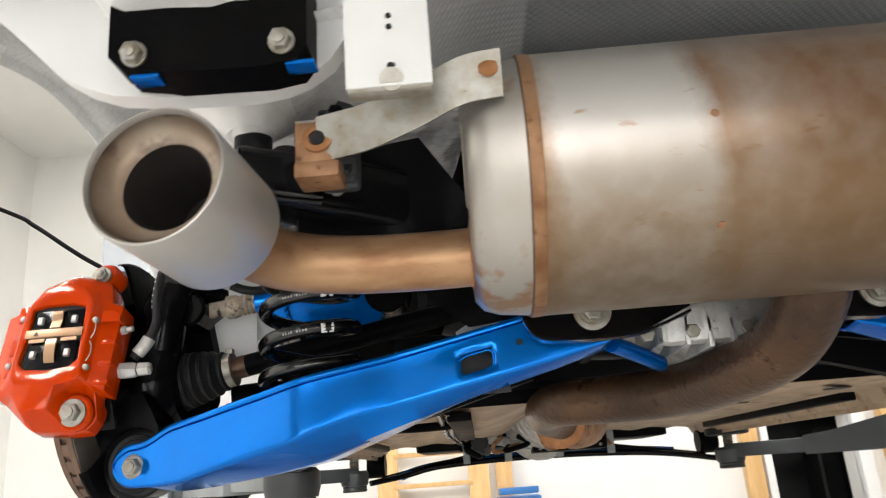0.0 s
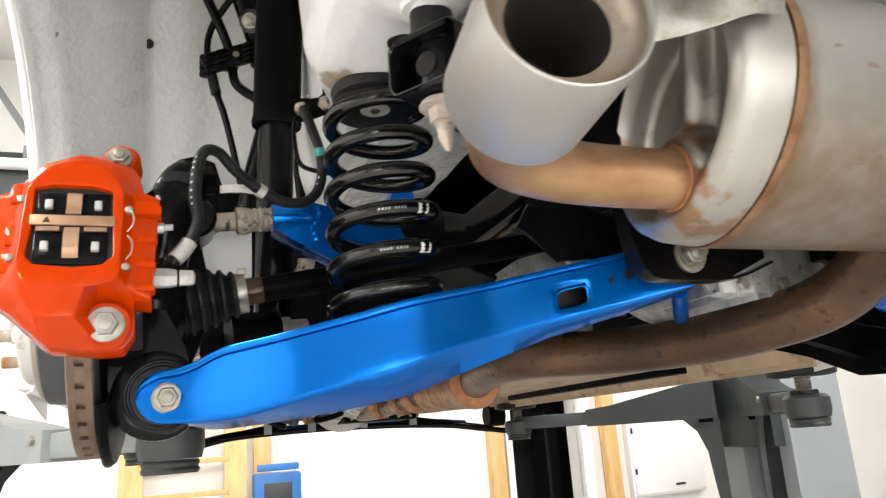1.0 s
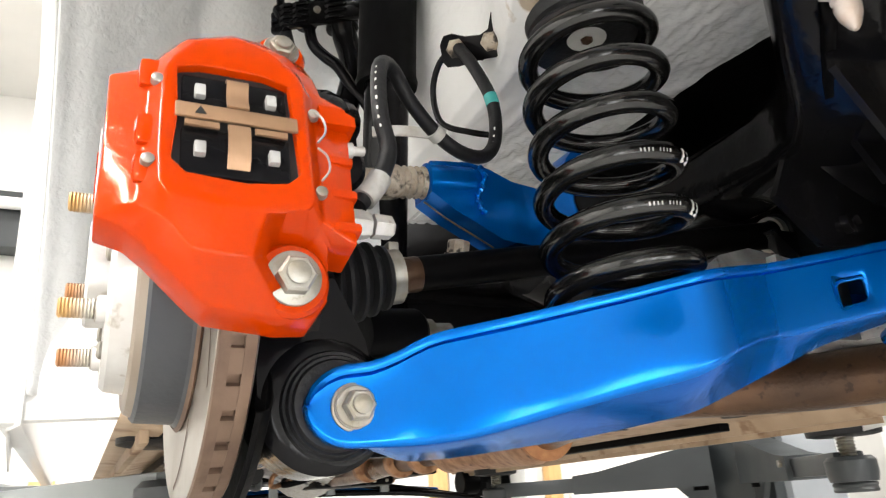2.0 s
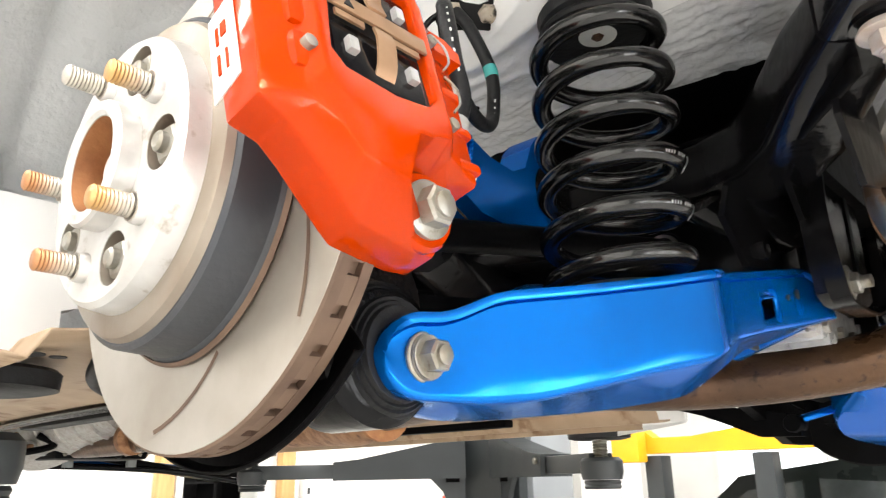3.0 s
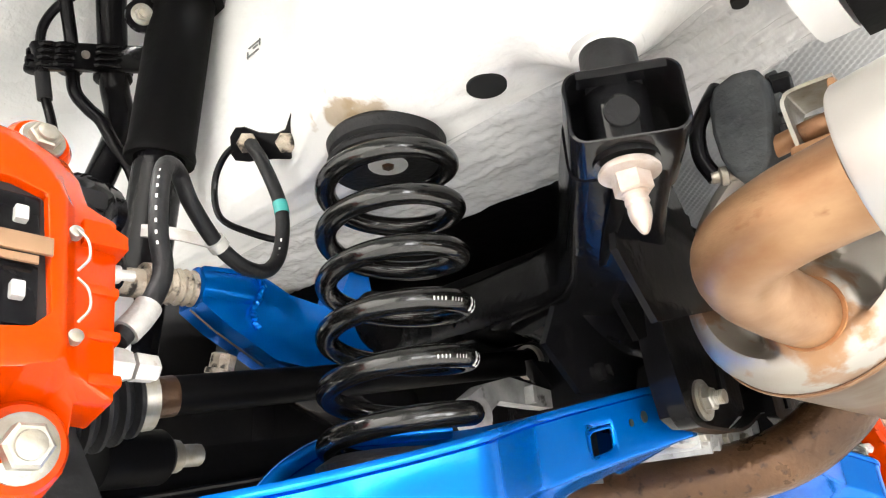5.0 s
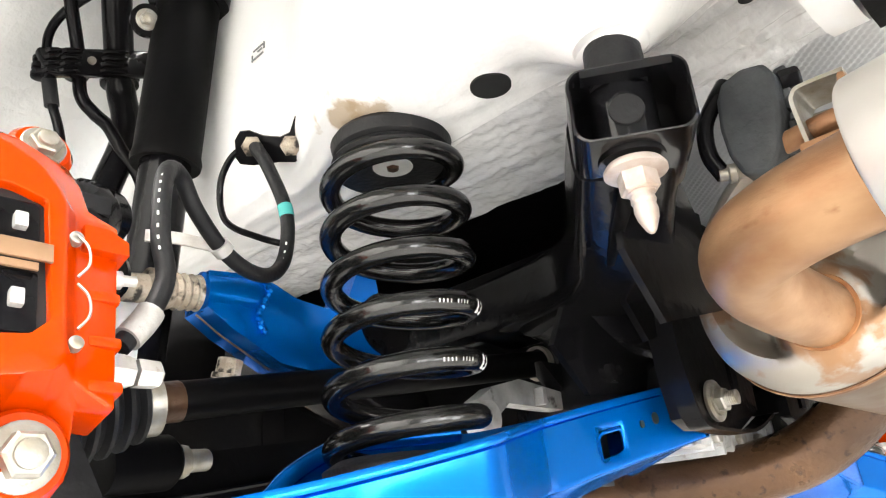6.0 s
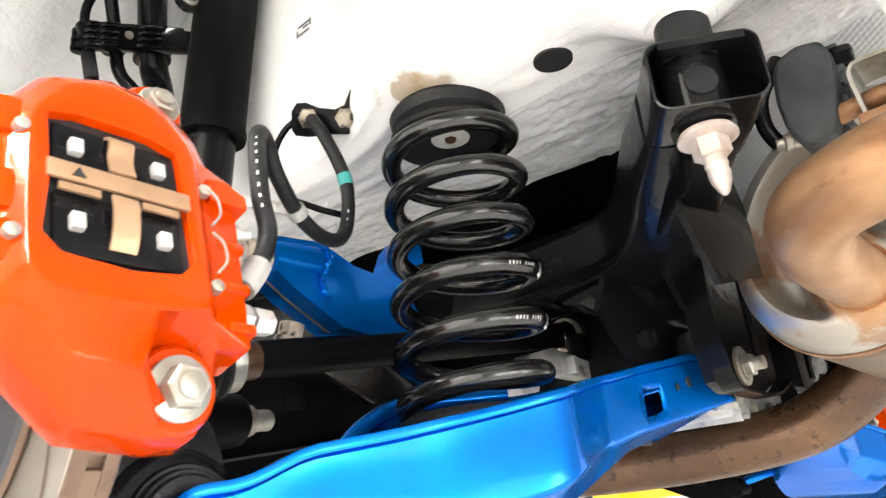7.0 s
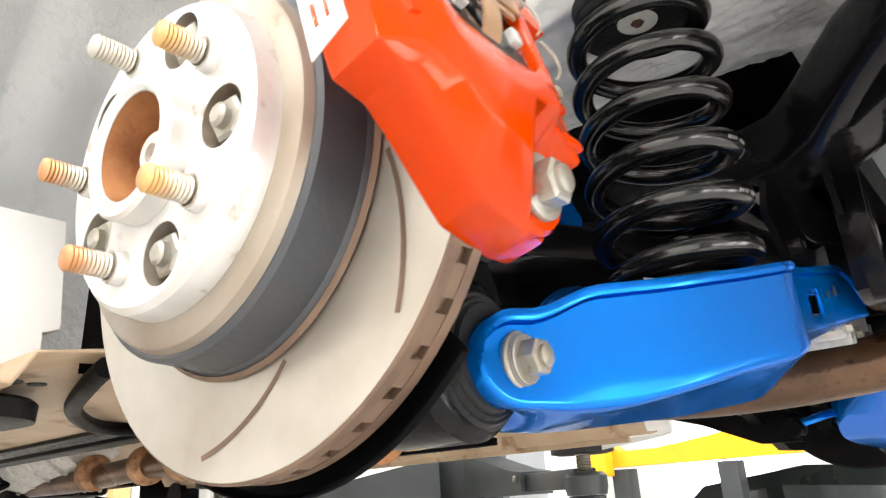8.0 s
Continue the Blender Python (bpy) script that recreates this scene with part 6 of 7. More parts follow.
def knuckle():
    t = thing("wheel_knuckle", (-0.64, -0.03, 1.6), "black painted cast wheel knuckle", "knuckle", "wheel knuckles")
    body = part("hub_carrier", lathe([(-0.688, 0.068), (-0.655, 0.072), (-0.632, 0.062), (-0.622, 0.050)], (0, HUB.y, HUB.z), (1, 0, 0), 40), BLACK, t, "black hub carrier")
    part("bush_eye", lathe([(-0.0965, 0.034), (-0.095, 0.039), (-0.091, 0.0425), (-0.048, 0.0425), (-0.040, 0.036)], (-0.646, 0, 1.521), (0, 1, 0), 48), BLACK, t, "black bush eye round the arm bolt")
    part("bush_rubber", lathe([(-0.1040, 0.022), (-0.1035, 0.0265), (-0.1010, 0.0278), (-0.1015, 0.0295), (-0.0985, 0.0308), (-0.0990, 0.0325), (-0.0960, 0.0340), (-0.0950, 0.036)], (-0.642, 0, 1.519), (0, 1, 0), 40), RUBBER, t, "ribbed black bush rubber", 25)
    part("lower_web", prism([(-0.690, 1.60), (-0.640, 1.60), (-0.620, 1.560), (-0.615, 1.530), (-0.66, 1.500), (-0.688, 1.525)], (0, -0.094, 0), (1, 0, 0), (0, 0, 1), (0, 1, 0), 0.056), BLACK, t, bevel=0.009)
    part("caliper_leg", beam((-0.672, -0.128, 1.575), (-0.668, -0.07, 1.60), 0.03, 0.04), BLACK, t, bevel=0.006)
    part("upper_leg", tube(spline([(-0.65, -0.03, 1.66), (-0.640, -0.035, 1.715), (-0.625, -0.02, 1.755), (-0.605, -0.005, 1.765)], 6), [0.030] * 8 + [0.026] * 6 + [0.022] * 5, 16), BLACK, t)
    part("link_ear", lathe([(-0.032, 0.02), (-0.028, 0.024), (0.02, 0.024), (0.024, 0.02)], (-0.615, 0.0, 1.715), (0, 1, 0), 28), BLACK, t)
    bolt(t, (-0.620, -0.034, 1.716), (0, -1, 0), 0.0115, 0.009, 0.008, BLACK_DULL, "black flange bolt")
    part("guard", prism([(-0.038, 0.022), (-0.006, 0.030), (0.036, 0.034), (0.036, -0.030), (0.010, -0.034), (-0.026, -0.026)], (-0.583, 0.056, 1.696), (1, 0, 0), (0, 0, 1), (0, 1, 0), 0.004), PANEL, t, "white plastic guard plate", bevel=0.001)
    part("upper_plate", prism([(-0.638, 1.713), (-0.640, 1.778), (-0.632, 1.797), (-0.612, 1.803), (-0.592, 1.795), (-0.583, 1.765), (-0.580, 1.722), (-0.608, 1.700)], (0, 0.014, 0), (1, 0, 0), (0, 0, 1), (0, 1, 0), 0.022), BLACK, t, "black upper knuckle plate", bevel=0.006)
    bolt(t, (-0.600, 0.013, 1.748), (0, -1, 0), 0.009, 0.007, 0.006, BLACK_DULL, "black flange bolt")
    part("sensor", box((-0.632, -0.045, 1.752), (0.03, 0.016, 0.014)), RUBBER, t, bevel=0.004)
    part("front_web", prism([(-0.688, 1.53), (-0.688, 1.74), (-0.640, 1.75), (-0.610, 1.715), (-0.598, 1.66), (-0.600, 1.60), (-0.625, 1.54)], (0, 0.030, 0), (1, 0, 0), (0, 0, 1), (0, 1, 0), 0.03), BLACK_DULL, t, "black knuckle web", bevel=0.006)
    part("toe_bolt", lathe([(0, 0.013), (0.012, 0.013), (0.012, 0.009), (0.034, 0.009), (0.035, 0.007)], (-0.515, 0.055, 1.603), (1, 0.2, 0.1), 12), ZINC, t, "zinc toe-link bolt")
    part("toe_eye", lathe([(0, 0.021), (0.055, 0.021), (0.06, 0.017)], (-0.575, 0.04, 1.597), (1, 0.2, 0.1), 24), BLACK_DULL, t)
    return t


def drive_shaft():
    t = thing("drive_shaft", (-0.3, 0, 1.66), "black drive shaft with ribbed rubber boots", "drive shaft", "drive shafts")
    a, b = Vector((-0.575, -0.004, 1.632)), Vector((-0.03, -0.03, 1.722))
    d = (b - a).normalized()
    part("shaft", tube([a, a + d * 0.03, b], [0.0145, 0.0145, 0.0145], 24), BLACK_DULL, t, "black shaft")
    part("rusty_band", lathe([(0.012, 0.0147), (0.034, 0.0149), (0.035, 0.0145)], a, d, 24), RUSTY_PIPE, t, "rust-worn band by the clamp")
    prof = []
    for i in range(7):
        r = 0.021 + 0.0155 * (i / 6) ** 0.8
        h = 0.008 - 0.0118 * i
        prof += [(h, r), (h - 0.003, r + 0.005), (h - 0.006, r + 0.0055), (h - 0.009, r + 0.001)]
    prof += [(-0.078, 0.0405), (-0.10, 0.041)]
    part("outer_boot", lathe(prof, a, d, 40), RUBBER, t, "ribbed black rubber boot")
    part("boot_clamp", lathe([(0.006, 0.0205), (0.006, 0.0225), (0.017, 0.0225), (0.017, 0.0145)], a, d, 36), ZINC, t, "bright steel boot clamp")
    part("clamp_ear", box(a + d * 0.011 + Vector((0, -0.004, 0.0235)), (0.009, 0.012, 0.007)), ZINC, t, bevel=0.001)
    part("large_clamp", lathe([(-0.090, 0.0405), (-0.090, 0.0432), (-0.079, 0.0432), (-0.079, 0.0405)], a, d, 40, closed=True), ZINC, t, "bright steel band clamp")
    prof = []
    c = b - d * 0.10
    for i in range(6):
        r = 0.018 + 0.018 * (i / 5)
        h = 0.011 * i
        prof += [(h, r), (h + 0.003, r + 0.004), (h + 0.006, r + 0.0045), (h + 0.009, r + 0.001)]
    part("inner_boot", lathe(prof + [(0.07, 0.042), (0.13, 0.045)], c, d, 36), RUBBER, t, "ribbed black inner boot")
    part("inner_clamp", lathe([(-0.006, 0.0165), (-0.006, 0.0195), (0.003, 0.0195), (0.003, 0.0165)], c, d, 28, closed=True), PALE_BOLT, t, "pale steel boot clamp")
    return t


def shock():
    t = thing("shock_absorber", (-0.517, 0.152, 1.69), "black shock absorber with a dust sleeve", "shock absorber", "shock absorbers")
    a, b = Vector((-0.5150, 0.150, 1.58)), Vector((-0.500, 0.096, 2.16))
    d = (b - a).normalized()
    part("damper_body", lathe([(0, 0.018), (0.004, 0.0245), (0.36, 0.0245)], a, d, 36), BLACK, t, "glossy black damper body")
    part("dust_sleeve", lathe([(0.318, 0.028), (0.316, 0.0335), (0.322, 0.0345), (0.33, 0.0325), (0.508, 0.0325), (0.512, 0.030)], a, d, 40), BLACK_DULL, t, "matt black dust sleeve")
    part("top_mount", lathe([(0.505, 0.028), (0.508, 0.042), (0.525, 0.043), (0.56, 0.036), (0.60, 0.030)], a, d, 36), BLACK, t, "black rubber top mount")
    part("mount_ear", lathe([(0, 0.017), (0.008, 0.017)], (-0.540, 0.116, 2.052), (-0.15, -0.9, -0.4), 24), BLACK, t)
    bolt(t, (-0.543, 0.108, 2.048), (-0.15, -0.9, -0.4), 0.011, 0.008, 0.007, ZINC)
    part("lower_eye", lathe([(-0.03, 0.02), (-0.026, 0.024), (0.026, 0.024), (0.03, 0.02)], a + Vector((0, 0, -0.01)), (1, 0, 0), 24), BLACK, t)
    part("lower_bush", lathe([(-0.034, 0.012), (0.034, 0.012)], a + Vector((0, 0, -0.01)), (1, 0, 0), 18), ZINC, t)
    return t


def upper_link():
    t = thing("upper_control_link", (-0.45, 0.0, 1.70), "blue adjustable upper link with a threaded end", "suspension arm", "upper links")
    poly = [(-0.528, 1.708), (-0.528, 1.737), (-0.49, 1.741), (-0.470, 1.737), (-0.448, 1.728), (-0.415, 1.724), (-0.395, 1.734), (-0.383, 1.762), (-0.372, 1.775), (-0.360, 1.765), (-0.352, 1.72), (-0.36, 1.68), (-0.38, 1.668), (-0.41, 1.666), (-0.462, 1.671), (-0.507, 1.694)]
    part("link_plate", prism(poly, (0, -0.018, 0), (1, 0, 0), (0, 0, 1), (0, 1, 0), 0.036), BLUE, t, "blue welded link plate", bevel=0.005)
    part("link_sleeve", lathe([(0, 0.0135), (0.001, 0.0160), (0.040, 0.0172), (0.044, 0.0165)], (-0.5295, -0.006, 1.7225), (1, 0.0, 0.06), 32), BLUE, t, "blue threaded sleeve")
    rng = random.Random(5)
    for k in range(13):
        z = 1.735 - 0.0034 * k
        part("weld_bead", lathe([(-0.0030, 0.0006), (-0.0016, 0.0028), (0.0014, 0.0030), (0.0030, 0.0008)], (-0.481 + 0.004 * math.sin(k * 0.55) + rng.uniform(-0.001, 0.001), -0.0195 - 0.002 * rng.random(), z), (rng.uniform(-1, 1), 0.2, rng.uniform(-1, 1)), 8), BLUE, t)
    part("rusty_nut", lathe([(0, 0.013), (0.004, 0.013), (0.004, 0.0105), (0.016, 0.0105), (0.017, 0.008)], (-0.488, 0.022, 1.664), (0.1, -0.2, 1), 8), CRUST, t, "rusty nut under the plate")
    prof = [(0, 0.014)] + [(0.003 + 0.003 * i, 0.0125 if i % 2 else 0.0145) for i in range(9)] + [(0.034, 0.016), (0.042, 0.016), (0.044, 0.011), (0.09, 0.010)]
    part("threaded_end", lathe(prof, (-0.527, -0.003, 1.7225), (-1, -0.02, -0.10), 24), CRUST, t, "crusty greased threaded end", 60)
    part("link_bush", lathe([(-0.02, 0.03), (0.02, 0.03)], (-0.35, 0, 1.72), (0, 1, 0), 28), BLACK, t)
    part("stone_edge", tube([(-0.528, 0.0, 1.706), (-0.507, 0.0, 1.6925), (-0.462, 0.0, 1.6695)], 0.0009, 8), RUSTY_PIPE, t, "rusty line along the lower edge")
    return t


def toe_link():
    t = thing("trailing_link", (-0.4, 0.1, 1.56), "dull black trailing link blade", "suspension arm", "trailing links")
    part("blade", prism([(-0.62, 1.50), (-0.60, 1.60), (-0.40, 1.625), (-0.18, 1.655), (-0.16, 1.60), (-0.36, 1.545), (-0.50, 1.50)], (0, 0.085, 0), (1, 0, 0), (0, 0, 1), (0, 1, 0), 0.02), BLACK_DULL, t, bevel=0.006)
    part("blade_rib", tube([(-0.59, 0.083, 1.565), (-0.40, 0.083, 1.592), (-0.20, 0.083, 1.628)], 0.003, 8), BLACK, t)
    return t


def brake_hose():
    t = thing("brake_hose", (-0.49, -0.018, 1.86), "black rubber brake hose with white print and a teal band", "brake hose", "brake hoses")
    plate = [(-0.021, -0.0165), (-0.010, -0.0175), (0.012, -0.0145), (0.026, -0.0145), (0.032, -0.010), (0.0345, 0.0), (0.033, 0.008), (0.029, 0.012), (0.0285, 0.020), (0.030, 0.026), (0.027, 0.0265), (0.022, 0.012), (0.014, 0.008), (0.0, 0.009), (-0.012, 0.0135), (-0.020, 0.0125), (-0.0245, 0.005), (-0.0245, -0.011)]
    e1 = Vector((0.80, -0.60, 0)).normalized()
    nrm = Vector((-0.42, -0.55, -0.72)).normalized()
    e2 = nrm.cross(e1)
    part("bracket", prism([(x, -y if e2.z < 0 else y) for x, y in plate], Vector((-0.484, -0.022, 1.8605)) - nrm * 0.002, e1, e2, nrm, 0.003), BLACK, t, "black two-bolt hose bracket", bevel=0.0008)
    part("bracket_stay", box((-0.472, -0.010, 1.868), (0.030, 0.012, 0.012)), BLACK, t)
    for p in ((-0.492, -0.016, 1.8605), (-0.4665, -0.0365, 1.861)):
        part("union", lathe([(0, 0.0095), (0.006, 0.009), (0.007, 0.006)], p, nrm, 6), CRUST, t, "crusty corroded union nut")
    hose = spline([(-0.492, -0.020, 1.858), (-0.487, -0.033, 1.834), (-0.4775, -0.046, 1.790), (-0.479, -0.048, 1.752), (-0.495, -0.055, 1.729), (-0.520, -0.062, 1.724), (-0.547, -0.070, 1.733), (-0.575, -0.084, 1.750), (-0.592, -0.096, 1.764), (-0.606, -0.108, 1.760), (-0.613, -0.117, 1.738), (-0.615, -0.124, 1.705), (-0.612, -0.127, 1.680), (-0.621, -0.129, 1.656), (-0.636, -0.132, 1.636)], 8)
    part("rubber_line", tube(hose, 0.0058, 14), RUBBER, t, "black rubber line")
    part("band", tube(hose[15:18], 0.0062, 14), TEAL, t, "teal tape band")
    for k in list(range(76, 92, 2)) + list(range(22, 30, 2)):
        p, q = hose[k], hose[k + 1]
        off = Vector((-0.55, -0.70, -0.1)).normalized() * 0.0054
        part("print_bar", beam(p + off, p + off + (q - p) * 0.6, 0.0022, 0.0012, (0.6, -0.6, 0.2)), LINE_WHITE, t)
    part("ferrule", tube(hose[-10:-2], 0.0078, 14), FITTING, t, "pale crimped ferrule")
    part("mid_ferrule", tube(hose[47:50], 0.0074, 14), FITTING, t, "pale mid clip")
    part("clip_stay", tube_strip([(-0.547, -0.068, 1.734), (-0.57, -0.05, 1.742), (-0.588, -0.038, 1.744)], (0, 0, 1), 0.009, 0.002), FITTING, t, "plated hose clip stay")
    part("hard_line", tube(spline([(-0.490, -0.006, 1.868), (-0.497, 0.012, 1.858), (-0.496, 0.030, 1.838), (-0.489, 0.030, 1.806), (-0.468, 0.010, 1.789), (-0.445, -0.004, 1.782)], 6), 0.003, 10), BLACK, t, "thin black brake pipe")
    return t


def filler_pipes():
    t = thing("fuel_filler_pipes", (-0.56, 0.25, 2.05), "black fuel filler and vent pipes in a clamp", "pipes")
    y = 0.24
    part("vent_pipe", tube(spline([(-0.545, y - 0.08, 2.15), (-0.577, y - 0.03, 2.121), (-0.589, y - 0.01, 2.108), (-0.596, y, 2.085), (-0.595, y, 2.055), (-0.586, y, 2.008), (-0.570, y, 1.958), (-0.55, y + 0.02, 1.88), (-0.53, y + 0.04, 1.79)], 7), 0.0052, 12), BLACK, t, "thin black vent pipe")
    part("pipe_sleeve", tube([(-0.5925, y, 2.040), (-0.5830, y, 1.996)], 0.0078, 14), RUBBER, t, "short rubber sleeve on the vent pipe")
    part("breather_pipe", tube(spline([(-0.625, y - 0.10, 2.15), (-0.588, y - 0.03, 2.118), (-0.563, y, 2.07), (-0.556, y, 2.022), (-0.540, y, 2.004), (-0.523, y, 1.993), (-0.505, y, 1.967), (-0.482, y, 1.938), (-0.46, y + 0.01, 1.88), (-0.45, y + 0.03, 1.80)], 7), 0.0075, 14), BLACK, t, "black breather pipe")
    part("filler_pipe", tube(spline([(-0.575, y - 0.12, 2.22), (-0.552, y - 0.06, 2.150), (-0.525, y - 0.01, 2.099), (-0.506, y + 0.02, 2.06), (-0.497, y + 0.02, 2.025), (-0.496, y + 0.02, 1.99), (-0.507, y + 0.02, 1.945), (-0.525, y + 0.03, 1.87), (-0.54, y + 0.04, 1.78)], 7), 0.0168, 20), BLACK, t, "thick black filler pipe")
    a, b = Vector((-0.603, y - 0.012, 2.036)), Vector((-0.482, y - 0.010, 2.090))
    cl = part("clamp", beam(a, b, 0.012, 0.032, (0, 0, 1)), BLACK, t, "ribbed black pipe clamp", bevel=0.003)
    d = (b - a).normalized()
    for f, r in ((0.045, 0.0085), (0.33, 0.0105), (0.78, 0.0195)):
        c = a.lerp(b, f) + Vector((0, 0.011 if r < 0.015 else 0.030, 0))
        for k in (-1, 0, 1):
            part("clamp_rib", lathe([(-0.0032, r), (-0.002, r + 0.0025), (0.002, r + 0.0025), (0.0032, r)], c + Vector((0, 0, 0.010 * k)), (-0.12, 0, 1), 18), BLACK, cl)
    for f0, f1 in ((0.02, 0.13), (0.15, 0.30), (0.50, 0.72)):
        for k in (-1.5, -0.5, 0.5, 1.5):
            up = Vector((0, -0.0075, 0.0085 * k))
            part("clamp_ridge", tube([a.lerp(b, f0) + up + Vector((0, 0.003, 0)), a.lerp(b, f0 + 0.02) + up, a.lerp(b, f1 - 0.02) + up, a.lerp(b, f1) + up + Vector((0, 0.003, 0))], 0.0030, 10), BLACK, cl)
    part("clamp_screw", lathe([(0, 0.0048), (0.003, 0.0042)], a.lerp(b, 0.40) + Vector((0, -0.007, 0)), (0, -1, -0.2), 12), ZINC, cl)
    part("clamp_ear", lathe([(-0.004, 0.012), (0.004, 0.012)], b + Vector((0.004, 0, 0.002)), (0, -1, 0), 20), BLACK, cl)
    return t


def subframe():
    t = thing("rear_subframe", (CX, -0.1, 1.70), "glossy black welded rear subframe", "subframe")
    for s in (1, -1):
        X = lambda x: x if s == 1 else 2 * CX - x
        V = lambda x, y, z: (X(x), y, z)
        # swept side member
        secs = [((-0.412, -0.318, 1.752), 0.034, 0.025), ((-0.36, -0.282, 1.753), 0.036, 0.031), ((-0.29, -0.237, 1.745), 0.040, 0.035), ((-0.245, -0.20, 1.742), 0.043, 0.033), ((-0.215, -0.14, 1.743), 0.045, 0.032), ((-0.205, -0.05, 1.744), 0.045, 0.030), ((-0.205, 0.10, 1.744), 0.045, 0.030), ((-0.23, 0.24, 1.772), 0.042, 0.052), ((-0.30, 0.33, 1.772), 0.040, 0.040)]
        part("side_member", loft([(V(*c), w, h) for c, w, h in secs], 32), BLACK, t, "black box-section side member", 40)
        # hollow end at the body mount
        o = Vector(V(-0.4505, -0.3465, 1.7525))
        e1 = Vector((0.55 * s, -0.835, 0)).normalized()
        fwd = Vector((0.835 * s, 0.55, 0.0)).normalized()
        outer = []
        for c_, (cx_, cz_) in enumerate(((0.025, 0.015), (-0.025, 0.015), (-0.025, -0.014), (0.025, -0.014))):
            outer += [(cx_ + 0.010 * math.cos(radians(90 * c_ + 18 * j)), cz_ + 0.010 * math.sin(radians(90 * c_ + 18 * j))) for j in range(6)]
        bm = bmesh.new()
        rings = []
        for f, w in ((1.0, 0.075), (1.0, 0.002), (0.98, -0.0004), (0.94, -0.0008), (0.915, 0.0006), (0.90, 0.003), (0.88, 0.070)):
            rings.append([bm.verts.new(o + e1 * x * f + Vector((0, 0, 1)) * z * f + fwd * w) for x, z in outer])
        for p, q in zip(rings, rings[1:]):
            for k in range(24):
                bm.faces.new((p[k], p[(k + 1) % 24], q[(k + 1) % 24], q[k]))
        bm.faces.new(rings[-1])
        end = part("mount_box", bm, GLOSS_BLACK, t, "open glossy black box end")
        part("mount_sleeve", lathe([(-0.026, 0.020), (0.026, 0.020)], V(-0.428, -0.329, 1.752), (0, 0, 1), 32), GLOSS_BLACK, end, "glossy black mount sleeve")
        part("sleeve_cap", lathe([(0, 0.0105), (0.0012, 0.0100), (0.0014, 0.002)], Vector(V(-0.428, -0.329, 1.751)) - fwd * 0.0198, -fwd, 24), RUBBER, end, "round dark cap on the sleeve")
        part("mount_bar", beam(Vector(V(-0.448, -0.345, 1.7725)) - e1 * 0.026, Vector(V(-0.448, -0.345, 1.7725)) + e1 * 0.026, 0.010, 0.005), GLOSS_BLACK, end)
        part("mount_bush", lathe([(0, 0.0172), (0.012, 0.018), (0.034, 0.0175), (0.042, 0.014)], V(-0.435, -0.333, 1.772), (0, 0, 1), 28), RUBBER, t, "black mount bush")
        part("mount_washer", lathe([(0, 0.0165), (0.003, 0.0185), (0.005, 0.0185), (0.006, 0.014)], V(-0.4305, -0.331, 1.723), (0, 0, -1), 32), PALE_BOLT, t, "pale dished washer")
        part("mount_bolt", lathe([(0.011, 0.0082), (0.0135, 0.0082), (0.0145, 0.0068), (0.0185, 0.0074), (0.020, 0.0064), (0.024, 0.0070), (0.029, 0.0062), (0.036, 0.0032), (0.038, 0.0015)], V(-0.4305, -0.331, 1.718), (0.05, -0.05, -1), 20, bm=lathe([(0, 0.0118), (0.0115, 0.0118), (0.0125, 0.0105)], V(-0.4305, -0.331, 1.718), (0.05, -0.05, -1), 6)), PALE_BOLT, t, "pale pointed mount bolt")
        def wall(u, v):
            q = [(-0.400, -0.305), (-0.33, -0.25), (-0.262, -0.20), (-0.235, -0.10), (-0.235, 0.28)]
            k = min(int(u * 4), 3)
            f = u * 4 - k
            x, y = q[k][0] * (1 - f) + q[k + 1][0] * f, q[k][1] * (1 - f) + q[k + 1][1] * f
            lo = pw([-0.3, -0.18, -0.1, 0.3], [1.712, 1.715, 1.715, 1.72], y)
            return V(x, y, lo + (1.760 - lo) * v)
        thicken(part("side_web", sheet(wall, 24, 4), BLACK_DULL, t, "black side web"), 0.006, 0)
        part("bracket_side", box(V(-0.120, -0.075, 1.685), (0.008, 0.19, 0.15)), BLACK, t, "black upright plate", bevel=0.003)
        bolt(t, V(-0.249, -0.15, 1.70), (-s, 0, 0), 0.007, 0.005, 0.005, ZINC)
        part("plate_stiffener", prism([(X(-0.272), 1.745), (X(-0.181), 1.772), (X(-0.177), 1.690), (X(-0.215), 1.677)], (0, -0.207, 0), (1, 0, 0), (0, 0, 1), (0, 1, 0), 0.006), BLACK_DULL, t, "dull black stiffener plate", bevel=0.001)
        part("inner_gusset", prism([(X(-0.235), 1.765), (X(-0.150), 1.775), (X(-0.119), 1.70), (X(-0.150), 1.645), (X(-0.245), 1.636), (X(-0.290), 1.675)], (0, -0.16, 0), (1, 0, 0), (0, 0, 1), (0, 1, 0), 0.006), BLACK, t, "black inner gusset plate", bevel=0.0015)
        part("gusset_boss", lathe([(0, 0.012), (0.006, 0.011), (0.007, 0.006), (0.003, 0.005)], V(-0.206, -0.16, 1.660), (0, -1, 0), 24), BLACK, t)
        # extra plate fills the black area between mount box and rubber hanger
        part("gap_plate", prism([(X(-0.36), 1.80), (X(-0.28), 1.81), (X(-0.235), 1.74), (X(-0.235), 1.68), (X(-0.335), 1.655), (X(-0.375), 1.70)], (0, -0.285, 0), (1, 0, 0), (0, 0, 1), (0, 1, 0), 0.005), BLACK, t, "black plate added to fill the dark gap by the hanger", bevel=0.0015)
        part("inner_web", box(V(-0.06, 0.03, 1.74), (0.012, 0.48, 0.2)), BLACK_DULL, t)
